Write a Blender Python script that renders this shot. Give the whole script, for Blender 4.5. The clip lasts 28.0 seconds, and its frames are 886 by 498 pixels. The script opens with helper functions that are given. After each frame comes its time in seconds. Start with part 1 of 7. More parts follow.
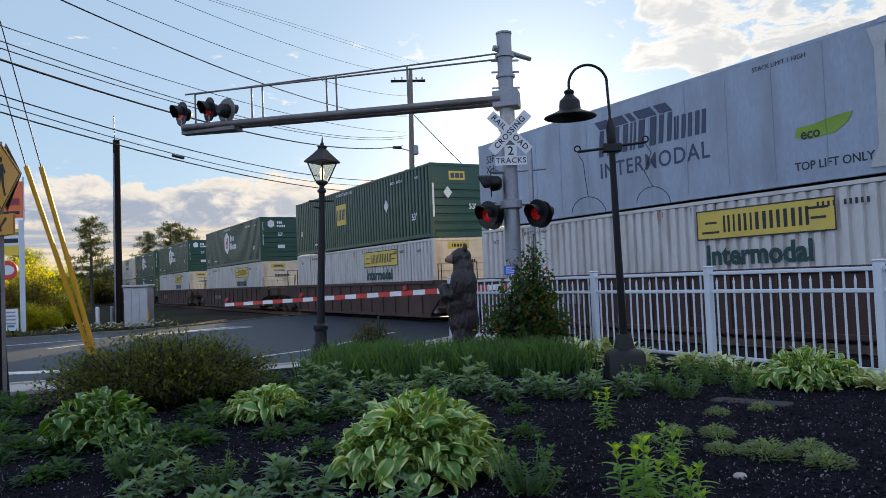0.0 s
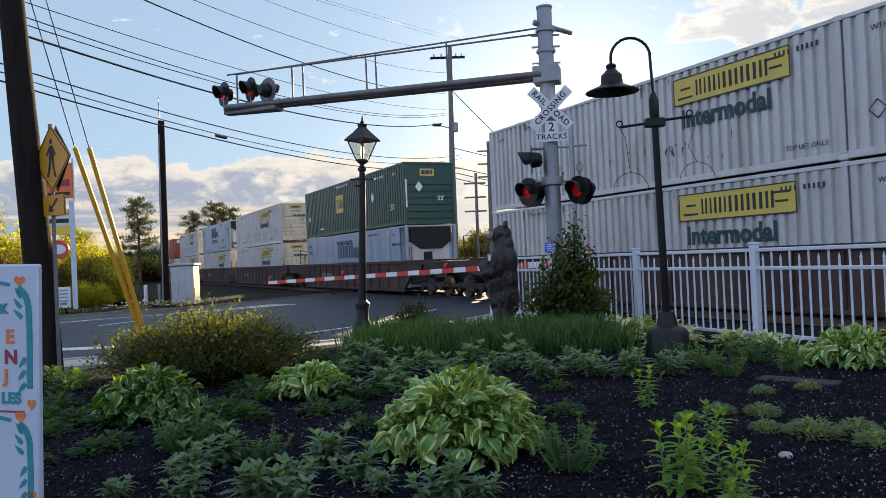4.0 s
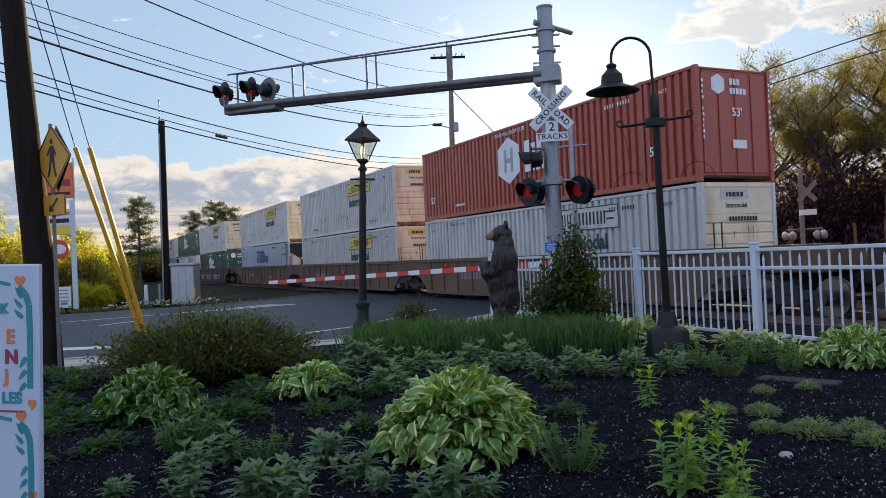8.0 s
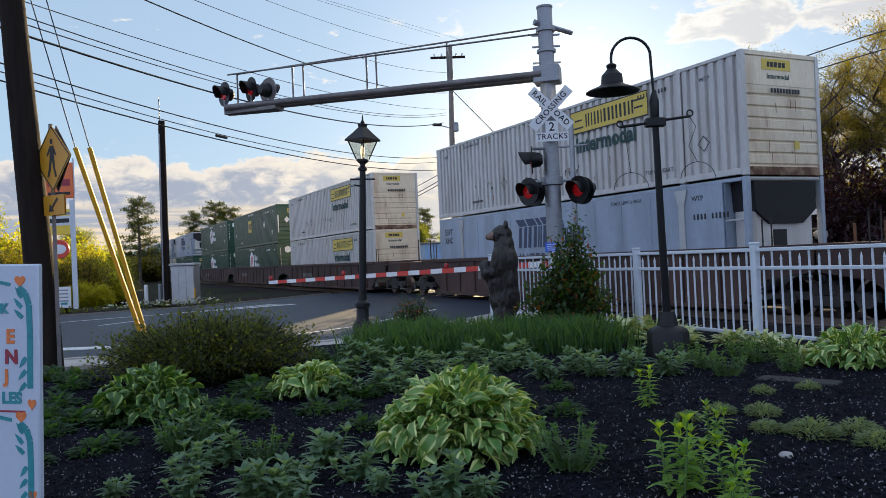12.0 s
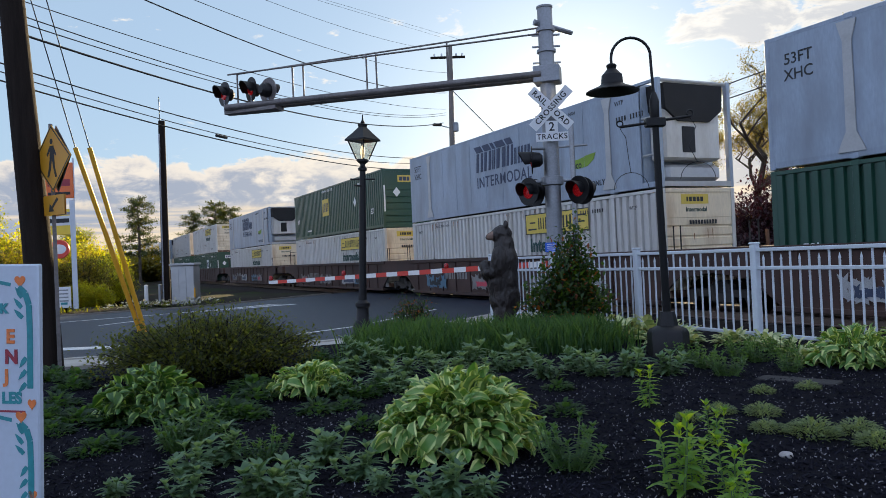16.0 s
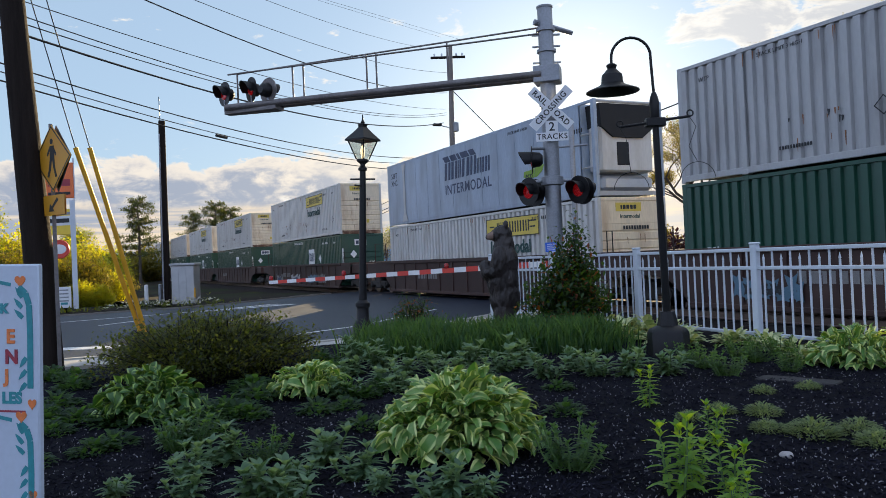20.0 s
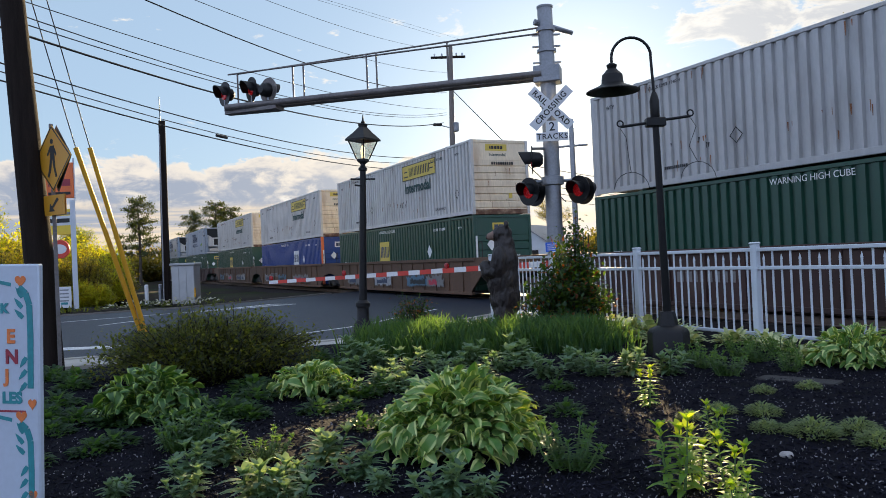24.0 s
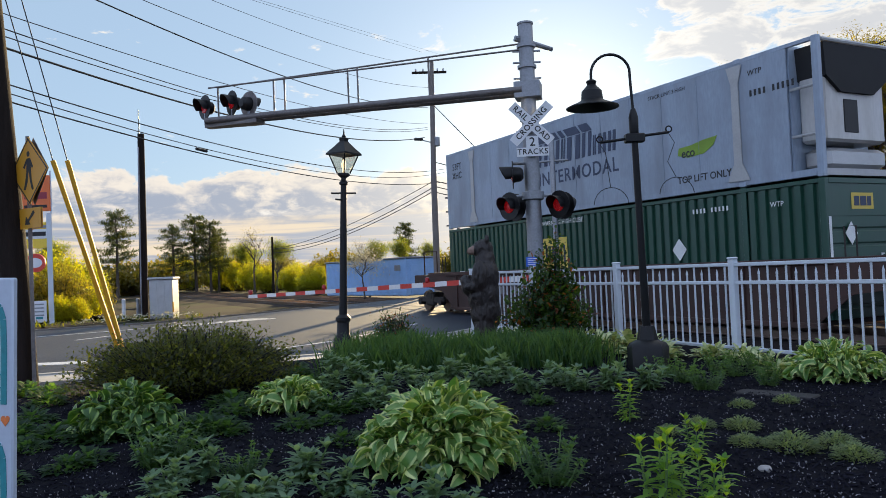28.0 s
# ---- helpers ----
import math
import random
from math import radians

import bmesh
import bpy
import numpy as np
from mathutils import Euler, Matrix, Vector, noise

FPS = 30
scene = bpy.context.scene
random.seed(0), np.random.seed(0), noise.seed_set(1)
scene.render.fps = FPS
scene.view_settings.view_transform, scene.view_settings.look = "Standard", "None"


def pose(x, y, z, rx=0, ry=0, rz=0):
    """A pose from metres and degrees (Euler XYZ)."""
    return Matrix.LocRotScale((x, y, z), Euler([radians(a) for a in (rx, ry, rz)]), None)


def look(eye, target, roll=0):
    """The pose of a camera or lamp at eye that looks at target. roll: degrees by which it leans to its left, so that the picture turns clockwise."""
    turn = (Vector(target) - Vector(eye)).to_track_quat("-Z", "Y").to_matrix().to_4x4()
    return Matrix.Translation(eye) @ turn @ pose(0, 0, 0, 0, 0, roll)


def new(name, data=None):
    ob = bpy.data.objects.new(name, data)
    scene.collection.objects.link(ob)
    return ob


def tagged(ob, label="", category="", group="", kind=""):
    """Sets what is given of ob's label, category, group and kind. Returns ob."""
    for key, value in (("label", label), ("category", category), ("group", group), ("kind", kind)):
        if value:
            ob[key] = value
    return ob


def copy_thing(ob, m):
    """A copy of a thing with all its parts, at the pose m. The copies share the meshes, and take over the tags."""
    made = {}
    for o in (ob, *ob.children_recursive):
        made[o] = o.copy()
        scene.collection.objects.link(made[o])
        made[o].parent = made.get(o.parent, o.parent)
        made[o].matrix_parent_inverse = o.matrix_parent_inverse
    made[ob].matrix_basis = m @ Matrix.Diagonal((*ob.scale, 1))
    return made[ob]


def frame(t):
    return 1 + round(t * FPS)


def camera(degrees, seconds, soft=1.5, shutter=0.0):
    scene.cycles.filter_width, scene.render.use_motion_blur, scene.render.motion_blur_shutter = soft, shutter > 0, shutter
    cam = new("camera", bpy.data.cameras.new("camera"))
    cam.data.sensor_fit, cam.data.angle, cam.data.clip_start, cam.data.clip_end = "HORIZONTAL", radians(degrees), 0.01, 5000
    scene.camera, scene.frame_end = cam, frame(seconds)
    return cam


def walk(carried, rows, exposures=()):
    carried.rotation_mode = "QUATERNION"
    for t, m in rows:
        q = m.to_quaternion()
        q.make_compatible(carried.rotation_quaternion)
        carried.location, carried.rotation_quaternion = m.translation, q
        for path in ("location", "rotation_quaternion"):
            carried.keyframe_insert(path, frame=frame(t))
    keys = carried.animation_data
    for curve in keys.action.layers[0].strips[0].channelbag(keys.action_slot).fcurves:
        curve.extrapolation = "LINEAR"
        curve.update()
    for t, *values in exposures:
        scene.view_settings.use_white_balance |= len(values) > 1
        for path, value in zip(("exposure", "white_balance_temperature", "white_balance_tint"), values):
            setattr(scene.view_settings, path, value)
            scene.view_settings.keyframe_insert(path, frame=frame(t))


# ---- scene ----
cam = camera(59.93, 28.0, soft=0.4)


def aim(yaw, pitch, roll):
    """Pose of the lens: yaw from +Y towards -X, pitch up, roll; degrees."""
    a, b = radians(yaw), radians(pitch)
    way = Vector((-math.sin(a) * math.cos(b), math.cos(a) * math.cos(b), math.sin(b)))
    eye = Vector((0.0, 0.0, 1.671))
    return look(eye, eye + way, roll)


HOLD = (63.92, 0.612, -2.555)
walk(cam, [(0.0, aim(60.82, 2.162, -2.36)), (0.5, aim(62.12, 1.498, -2.43)), (1.0, aim(62.885, 1.126, -2.46)),
           (1.5, aim(63.328, 0.906, -2.49)), (2.0, aim(63.571, 0.787, -2.51)), (2.5, aim(63.715, 0.715, -2.53)),
           (3.0, aim(63.80, 0.672, -2.545)), (3.5, aim(63.856, 0.641, -2.553)), (5.0, aim(*HOLD)), (12.0, aim(*HOLD)),
           (20.0, aim(63.93, 0.608, -2.56)), (25.5, aim(63.945, 0.601, -2.565)), (26.0, aim(63.737, 0.69, -2.56)),
           (26.5, aim(63.42, 0.985, -2.55)), (27.0, aim(63.16, 1.30, -2.54)), (27.5, aim(62.86, 1.487, -2.50)),
           (28.0, aim(62.46, 1.61, -2.48))])

# ---- world, sun ----
SUN_WAY = Vector((-0.7985, 0.5802, 0.1604))
SUN_UP = math.asin(SUN_WAY.z)
SUN_ROT = math.atan2(SUN_WAY.x, SUN_WAY.y)
scene.view_settings.exposure = 1.265


def make_world():
    w = bpy.data.worlds.new("sky")
    scene.world = w
    w.use_nodes = True
    nt = w.node_tree
    nt.nodes.clear()
    N, L = nt.nodes.new, nt.links.new
    out, bg = N("ShaderNodeOutputWorld"), N("ShaderNodeBackground")
    sky = N("ShaderNodeTexSky")
    sky.sky_type, sky.sun_disc = "NISHITA", False
    sky.sun_elevation, sky.sun_rotation = SUN_UP, SUN_ROT
    sky.air_density, sky.dust_density, sky.ozone_density = 1.0, 0.6, 2.0
    co = N("ShaderNodeTexCoord")
    sep = N("ShaderNodeSeparateXYZ")
    L(co.outputs["Generated"], sep.inputs[0])

    def maths(op, a, b=None, clamp=False):
        n = N("ShaderNodeMath")
        n.operation, n.use_clamp = op, clamp
        for i, v in enumerate((a, b)):
            if v is None:
                continue
            if isinstance(v, (int, float)):
                n.inputs[i].default_value = v
            else:
                L(v, n.inputs[i])
        return n.outputs[0]

    def ramp(src, stops):
        r = N("ShaderNodeValToRGB")
        while len(r.color_ramp.elements) < len(stops):
            r.color_ramp.elements.new(0.5)
        for e, (p, c) in zip(r.color_ramp.elements, stops):
            e.position, e.color = p, (c, c, c, 1) if isinstance(c, (int, float)) else (*c, 1)
        L(src, r.inputs[0])
        return r.outputs[0]

    def soft(v, lo, hi):
        n = N("ShaderNodeMapRange")
        n.interpolation_type = "SMOOTHSTEP"
        n.inputs[1].default_value, n.inputs[2].default_value = lo, hi
        L(v, n.inputs[0])
        return n.outputs[0]

    def blend(fac, a, c, kind="MIX"):
        n = N("ShaderNodeMix")
        n.data_type, n.blend_type = "RGBA", kind
        for i, x in ((0, fac), (6, a), (7, c)):
            if isinstance(x, (int, float, tuple)):
                n.inputs[i].default_value = x
            else:
                L(x, n.inputs[i])
        return n.outputs[2]

    def puffs(u, v, seed, detail, rough, wander=0.4):
        c = N("ShaderNodeCombineXYZ")
        L(u, c.inputs[0]), L(v, c.inputs[1])
        c.inputs[2].default_value = seed
        n = N("ShaderNodeTexNoise")
        n.inputs["Scale"].default_value, n.inputs["Detail"].default_value, n.inputs["Roughness"].default_value = 1.0, detail, rough
        n.inputs["Distortion"].default_value = wander
        L(c.outputs[0], n.inputs["Vector"])
        return n.outputs["Fac"]

    times = lambda v, k: maths("MULTIPLY", v, k)
    up = maths("MAXIMUM", sep.outputs["Z"], 0.0)
    az = maths("ARCTAN2", times(sep.outputs["X"], -1.0), sep.outputs["Y"])
    # nearness to the sun
    dot = N("ShaderNodeVectorMath")
    dot.operation = "DOT_PRODUCT"
    L(co.outputs["Generated"], dot.inputs[0])
    dot.inputs[1].default_value = SUN_WAY
    face = maths("MAXIMUM", dot.outputs["Value"], 0.0)
    # clear sky: physical sky under a thin bright veil
    air = blend(0.62, blend(1.0, sky.outputs[0], SKY_TINT, "MULTIPLY"), SKY_VEIL)
    # cumulus bank low over the horizon: billowing bright tops, grey bodies, thin cream layers below
    billow = puffs(times(az, 16.0), times(up, 26.0), BANK_SEED, 7, 0.58)
    swell = puffs(times(az, 5.0), times(up, 3.0), BANK_SEED + 5.0, 2, 0.5)
    depth = maths("SUBTRACT", maths("ADD", maths("ADD", BANK_TOP, times(maths("SUBTRACT", billow, 0.5), 0.085)), times(maths("SUBTRACT", swell, 0.5), 0.05)), up)
    lump = puffs(times(az, 30.0), times(up, 55.0), BANK_SEED + 9.0, 6, 0.6)
    body = maths("MULTIPLY", soft(depth, 0.004, 0.028), soft(maths("ADD", lump, times(swell, 0.4)), 0.5, 0.78))
    sunny = maths("POWER", face, 26.0)
    tops = blend(sunny, CLOUD_RIM, CLOUD_SUN)
    mass = blend(body, tops, blend(times(sunny, 0.55), CLOUD_CORE, CLOUD_SUN))
    layer = puffs(times(az, 5.0), times(up, 95.0), BANK_SEED + 2.0, 5, 0.55)
    veils = blend(soft(layer, 0.4, 0.62), blend(times(sunny, 0.6), CLOUD_CORE, CLOUD_SUN), CLOUD_LOW)
    bank = blend(soft(maths("ADD", up, times(maths("SUBTRACT", lump, 0.5), 0.03)), 0.088, 0.066), mass, veils)
    with_bank = blend(times(soft(depth, 0.0, 0.007), 0.94), air, bank)
    # scattered fair-weather puffs higher up, north of the sun
    high = puffs(times(az, 13.0), times(up, 30.0), 3.7, 8, 0.6)
    north = maths("MULTIPLY", soft(az, 1.0, 0.72), soft(up, 0.19, 0.27))
    dens = maths("ADD", high, times(north, 0.22))
    bright = blend(soft(dens, 0.69, 0.82), (8.4, 8.0, 7.4, 1), CLOUD_SOFT)
    with_puffs = blend(times(soft(dens, 0.63, 0.72), 0.92), with_bank, bright)
    # away from the sun: unseen bright cloud, added as fill light for camera-side faces
    plain = puffs(times(sep.outputs["X"], 4.0), times(sep.outputs["Y"], 4.0), 1.3, 6, 0.55)
    away = soft(dot.outputs["Value"], 0.62, 0.1)
    full = blend(1.0, CLOUD_FILL, ramp(up, [(0.0, 1.0), (0.3, 0.95), (0.8, 0.8)]), "MULTIPLY")
    heaven = blend(maths("MULTIPLY", away, soft(maths("ADD", plain, times(away, 0.3)), 0.45, 0.65)), with_puffs, full)
    # glow round the sun
    shine = times(maths("POWER", face, 30000.0), 90.0)
    for n, k in ((2500.0, 7.5), (350.0, 3.2), (60.0, 2.1)):
        shine = maths("ADD", shine, times(maths("POWER", face, n), k))
    glow = blend(1.0, (1.0, 0.93, 0.78, 1), shine, "MULTIPLY")
    total = blend(1.0, heaven, glow, "ADD")
    L(total, bg.inputs["Color"])
    bg.inputs["Strength"].default_value = SKY_STRENGTH
    L(bg.outputs[0], out.inputs[0])


SKY_STRENGTH = 0.05
SKY_TINT, SKY_VEIL = (0.66, 0.78, 0.97, 1), (4.9, 6.5, 8.3, 1)
BANK_TOP, BANK_SEED = 0.136, 4.4
CLOUD_RIM, CLOUD_CORE, CLOUD_SUN = (8.0, 7.2, 6.3, 1), (3.2, 3.6, 4.5, 1), (9.5, 8.3, 6.5, 1)
CLOUD_LOW, CLOUD_SOFT, CLOUD_FILL = (7.8, 6.5, 4.9, 1), (6.0, 6.0, 6.1, 1), (6.6, 8.2, 11.8, 1)
make_world()
lamp = bpy.data.lights.new("sun", "SUN")
lamp.energy, lamp.angle, lamp.color = 5.0, radians(0.6), (1.0, 0.76, 0.42)
sun = new("sun", lamp)
sun.matrix_world = look(SUN_WAY * 80, (0, 0, 0))

# ---- mesh tools ----


class Shape:
    """Collects corners and faces of one mesh."""

    def __init__(self):
        self.v, self.f = [], []

    def add(self, v, f):
        n = len(self.v)
        self.v += [tuple(p) for p in v]
        self.f += [tuple(i + n for i in q) for q in f]
        return self

    def box(self, x0, x1, y0, y1, z0, z1):
        return self.add([(x, y, z) for z in (z0, z1) for y in (y0, y1) for x in (x0, x1)],
                        [(0, 2, 3, 1), (4, 5, 7, 6), (0, 1, 5, 4), (2, 6, 7, 3), (0, 4, 6, 2), (1, 3, 7, 5)])

    def block(self, x0, x1, y0, y1, z0, z1, c=0.01):
        """A box with chamfered upright and upper edges."""
        ring = lambda a, z: [(x0 + a, y0 + a + c, z), (x0 + a + c, y0 + a, z), (x1 - a - c, y0 + a, z), (x1 - a, y0 + a + c, z),
                             (x1 - a, y1 - a - c, z), (x1 - a - c, y1 - a, z), (x0 + a + c, y1 - a, z), (x0 + a, y1 - a - c, z)]
        v = ring(c, z0) + ring(0, z0 + c) + ring(0, z1 - c) + ring(c, z1)
        f = [tuple(range(7, -1, -1)), tuple(range(24, 32))]
        for k in range(3):
            f += [(8 * k + i, 8 * k + (i + 1) % 8, 8 * k + 8 + (i + 1) % 8, 8 * k + 8 + i) for i in range(8)]
        return self.add(v, f)

    def tube(self, path, r, n=8, caps=True):
        """A round tube along a path; r is one radius or one for each point."""
        path = [Vector(p) for p in path]
        rs = r if isinstance(r, (list, tuple)) else [r] * len(path)
        side = None
        v, f = [], []
        for i, p in enumerate(path):
            d = (path[min(i + 1, len(path) - 1)] - path[max(i - 1, 0)]).normalized()
            if side is None:
                side = d.orthogonal().normalized()
            side = (side - d * side.dot(d)).normalized()
            other = d.cross(side)
            v += [p + rs[i] * (math.cos(2 * math.pi * k / n) * side + math.sin(2 * math.pi * k / n) * other) for k in range(n)]
        for i in range(len(path) - 1):
            f += [(i * n + k, i * n + (k + 1) % n, (i + 1) * n + (k + 1) % n, (i + 1) * n + k) for k in range(n)]
        if caps:
            f += [tuple(range(n - 1, -1, -1)), tuple(range((len(path) - 1) * n, len(path) * n))]
        return self.add(v, f)

    def lathe(self, profile, n=20, cx=0.0, cy=0.0):
        """Turns (radius, height) pairs round an upright axis."""
        v, f = [], []
        for r, z in profile:
            v += [(cx + r * math.cos(2 * math.pi * k / n), cy + r * math.sin(2 * math.pi * k / n), z) for k in range(n)]
        for i in range(len(profile) - 1):
            f += [(i * n + k, i * n + (k + 1) % n, (i + 1) * n + (k + 1) % n, (i + 1) * n + k) for k in range(n)]
        f += [tuple(range(n - 1, -1, -1)), tuple(range((len(profile) - 1) * n, len(profile) * n))]
        return self.add(v, f)

    def plate(self, pts, way):
        """A flat outline given thickness along way."""
        n = len(pts)
        way = Vector(way)
        v = [Vector(p) for p in pts] + [Vector(p) + way for p in pts]
        f = [tuple(range(n - 1, -1, -1)), tuple(range(n, 2 * n))] + [(i, (i + 1) % n, n + (i + 1) % n, n + i) for i in range(n)]
        return self.add(v, f)

    def moved(self, m):
        self.v = [tuple(m @ Vector(p)) for p in self.v]
        return self

    def mesh(self, name, mat, smooth=35):
        me = bpy.data.meshes.new(name)
        me.from_pydata(self.v, [], self.f)
        if mat:
            me.materials.append(mat)
        if smooth:
            me.polygons.foreach_set("use_smooth", [True] * len(me.polygons))
            me.set_sharp_from_angle(angle=radians(smooth))
        me.update()
        return me


def part(name, shape, mat, parent=None, label="", smooth=35, at=None):
    """One mesh object from a Shape (or a ready mesh), under parent if there is one."""
    me = shape.mesh(name, mat, smooth) if isinstance(shape, Shape) else shape
    ob = new(name, me)
    if parent is not None:
        ob.parent = parent
    if at is not None:
        ob.matrix_basis = at
    if label:
        ob["label"] = label
    return ob


def thing(name, m, label, category, group="", kind=""):
    ob = new(name)
    ob.empty_display_size = 0.2
    ob.matrix_basis = m
    return tagged(ob, label, category, group, kind)


# ---- materials ----


def surf(name, col, rough=0.6, metal=0.0, var=0.18, scale=2.0, fine=45.0, bump=0.15, dirt=None, dirt_at=(0.55, 0.75), dirt_scale=1.2,
         stretch=(1, 1, 1), rand=0.0, glass=0.0, emit=0.0, spec=0.5):
    """A surface with broad and fine variation, stains of a second colour and slight relief."""
    m = bpy.data.materials.new(name)
    m.use_nodes = True
    nt = m.node_tree
    N, L = nt.nodes.new, nt.links.new
    b = nt.nodes["Principled BSDF"]
    co = N("ShaderNodeTexCoord")
    mp = N("ShaderNodeMapping")
    mp.inputs["Scale"].default_value = stretch
    L(co.outputs["Object"], mp.inputs[0])

    def noise_at(s, detail=4.0):
        n = N("ShaderNodeTexNoise")
        n.inputs["Scale"].default_value, n.inputs["Detail"].default_value = s, detail
        L(mp.outputs[0], n.inputs["Vector"])
        return n.outputs["Fac"]

    def mixed(fac, a, c, blend="MIX"):
        n = N("ShaderNodeMix")
        n.data_type, n.blend_type = "RGBA", blend
        for i, x in ((0, fac), (6, a), (7, c)):
            if isinstance(x, (int, float, tuple)):
                n.inputs[i].default_value = x
            else:
                L(x, n.inputs[i])
        return n.outputs[2]

    lo, hi = tuple(max(0, c * (1 - var)) for c in col) + (1,), tuple(min(1, c * (1 + var)) for c in col) + (1,)
    broad, grain = noise_at(scale), noise_at(fine, 3.0)
    both = N("ShaderNodeMath")
    both.operation = "ADD"
    half = N("ShaderNodeMath")
    half.operation = "MULTIPLY"
    half.inputs[1].default_value = 0.5
    L(broad, both.inputs[0]), L(grain, both.inputs[1]), L(both.outputs[0], half.inputs[0])
    rp = N("ShaderNodeMapRange")
    rp.inputs[1].default_value, rp.inputs[2].default_value = 0.33, 0.67
    L(half.outputs[0], rp.inputs[0])
    c = mixed(rp.outputs[0], lo, hi)
    if dirt:
        dr = N("ShaderNodeMapRange")
        dr.inputs[1].default_value, dr.inputs[2].default_value = dirt_at
        L(noise_at(dirt_scale, 8.0), dr.inputs[0])
        c = mixed(dr.outputs[0], c, (*dirt, 1))
    if rand:
        oi = N("ShaderNodeObjectInfo")
        rr = N("ShaderNodeMapRange")
        rr.inputs[3].default_value, rr.inputs[4].default_value = 1 - rand, 1 + rand
        L(oi.outputs["Random"], rr.inputs[0])
        hs = N("ShaderNodeHueSaturation")
        L(rr.outputs[0], hs.inputs["Value"])
        L(c, hs.inputs["Color"])
        c = hs.outputs[0]
    L(c, b.inputs["Base Color"])
    rg = N("ShaderNodeMapRange")
    rg.inputs[3].default_value, rg.inputs[4].default_value = max(0.03, rough - 0.12), min(1, rough + 0.12)
    L(grain, rg.inputs[0])
    L(rg.outputs[0], b.inputs["Roughness"])
    b.inputs["Metallic"].default_value = metal
    b.inputs["Specular IOR Level"].default_value = spec
    if bump:
        bp = N("ShaderNodeBump")
        bp.inputs["Strength"].default_value, bp.inputs["Distance"].default_value = bump, 0.02
        L(half.outputs[0], bp.inputs["Height"])
        L(bp.outputs[0], b.inputs["Normal"])
    if glass:
        b.inputs["Transmission Weight"].default_value = glass
    if emit:
        b.inputs["Emission Color"].default_value = (*col, 1)
        b.inputs["Emission Strength"].default_value = emit
    return m


def leafy(name, col, col2, through_light=0.45, rough=0.5, vein=0.0, scale=6.0, by_island=True, spec=0.4, glow=(5.5, 4.0, 0.5)):
    """Leaf: two colours varied leaf by leaf, some light let through."""
    m = bpy.data.materials.new(name)
    m.use_nodes = True
    nt = m.node_tree
    N, L = nt.nodes.new, nt.links.new
    b = nt.nodes["Principled BSDF"]
    out = nt.nodes["Material Output"]
    mx = N("ShaderNodeMix")
    mx.data_type = "RGBA"
    mx.inputs[6].default_value, mx.inputs[7].default_value = (*col, 1), (*col2, 1)
    co = N("ShaderNodeTexCoord")
    ns = N("ShaderNodeTexNoise")
    ns.inputs["Scale"].default_value, ns.inputs["Detail"].default_value = scale, 3
    L(co.outputs["Object"], ns.inputs["Vector"])
    geo = N("ShaderNodeNewGeometry")
    oi = N("ShaderNodeObjectInfo")
    ad = N("ShaderNodeMath")
    ad.operation = "ADD"
    L(geo.outputs["Random Per Island"] if by_island else oi.outputs["Random"], ad.inputs[0])
    L(ns.outputs["Fac"], ad.inputs[1])
    mr = N("ShaderNodeMapRange")
    mr.inputs[1].default_value, mr.inputs[2].default_value = 0.35, 1.35
    L(ad.outputs[0], mr.inputs[0])
    fac = mr.outputs[0]
    if vein:
        # pale margins and streaks: distance from the midrib is the leaf's own x
        sp = N("ShaderNodeSeparateXYZ")
        L(co.outputs["Object"], sp.inputs[0])
        ab = N("ShaderNodeMath")
        ab.operation = "ABSOLUTE"
        L(sp.outputs[0], ab.inputs[0])
        vr = N("ShaderNodeMapRange")
        st = N("ShaderNodeMapping")
        st.inputs["Scale"].default_value = (150, 9, 9)
        L(co.outputs["Object"], st.inputs[0])
        sn = N("ShaderNodeTexNoise")
        sn.inputs["Scale"].default_value = 1.0
        L(st.outputs[0], sn.inputs["Vector"])
        wob = N("ShaderNodeMath")
        wob.operation, wob.inputs[1].default_value = "MULTIPLY", 0.035
        L(sn.outputs["Fac"], wob.inputs[0])
        edge = N("ShaderNodeMath")
        edge.operation = "ADD"
        L(ab.outputs[0], edge.inputs[0]), L(wob.outputs[0], edge.inputs[1])
        vr.inputs[1].default_value, vr.inputs[2].default_value = 0.045, 0.056
        L(edge.outputs[0], vr.inputs[0])
        mu = N("ShaderNodeMath")
        mu.operation = "MULTIPLY"
        rnd_amt = N("ShaderNodeMapRange")
        rnd_amt.inputs[3].default_value, rnd_amt.inputs[4].default_value = vein * 0.25, vein
        L(oi.outputs["Random"], rnd_amt.inputs[0])
        L(vr.outputs[0], mu.inputs[0]), L(rnd_amt.outputs[0], mu.inputs[1])
        sm = N("ShaderNodeMath")
        sm.operation, sm.use_clamp = "ADD", True
        hf = N("ShaderNodeMath")
        hf.operation = "MULTIPLY"
        hf.inputs[1].default_value = 0.16
        L(fac, hf.inputs[0])
        L(hf.outputs[0], sm.inputs[0]), L(mu.outputs[0], sm.inputs[1])
        fac = sm.outputs[0]
        rib = N("ShaderNodeBump")
        rib.inputs["Strength"].default_value, rib.inputs["Distance"].default_value = 0.5, 0.006
        L(sn.outputs["Fac"], rib.inputs["Height"])
        L(rib.outputs[0], b.inputs["Normal"])
    L(fac, mx.inputs[0])
    L(mx.outputs[2], b.inputs["Base Color"])
    b.inputs["Roughness"].default_value = rough
    b.inputs["Specular IOR Level"].default_value = spec
    tr = N("ShaderNodeBsdfTranslucent")
    warm = N("ShaderNodeMix")
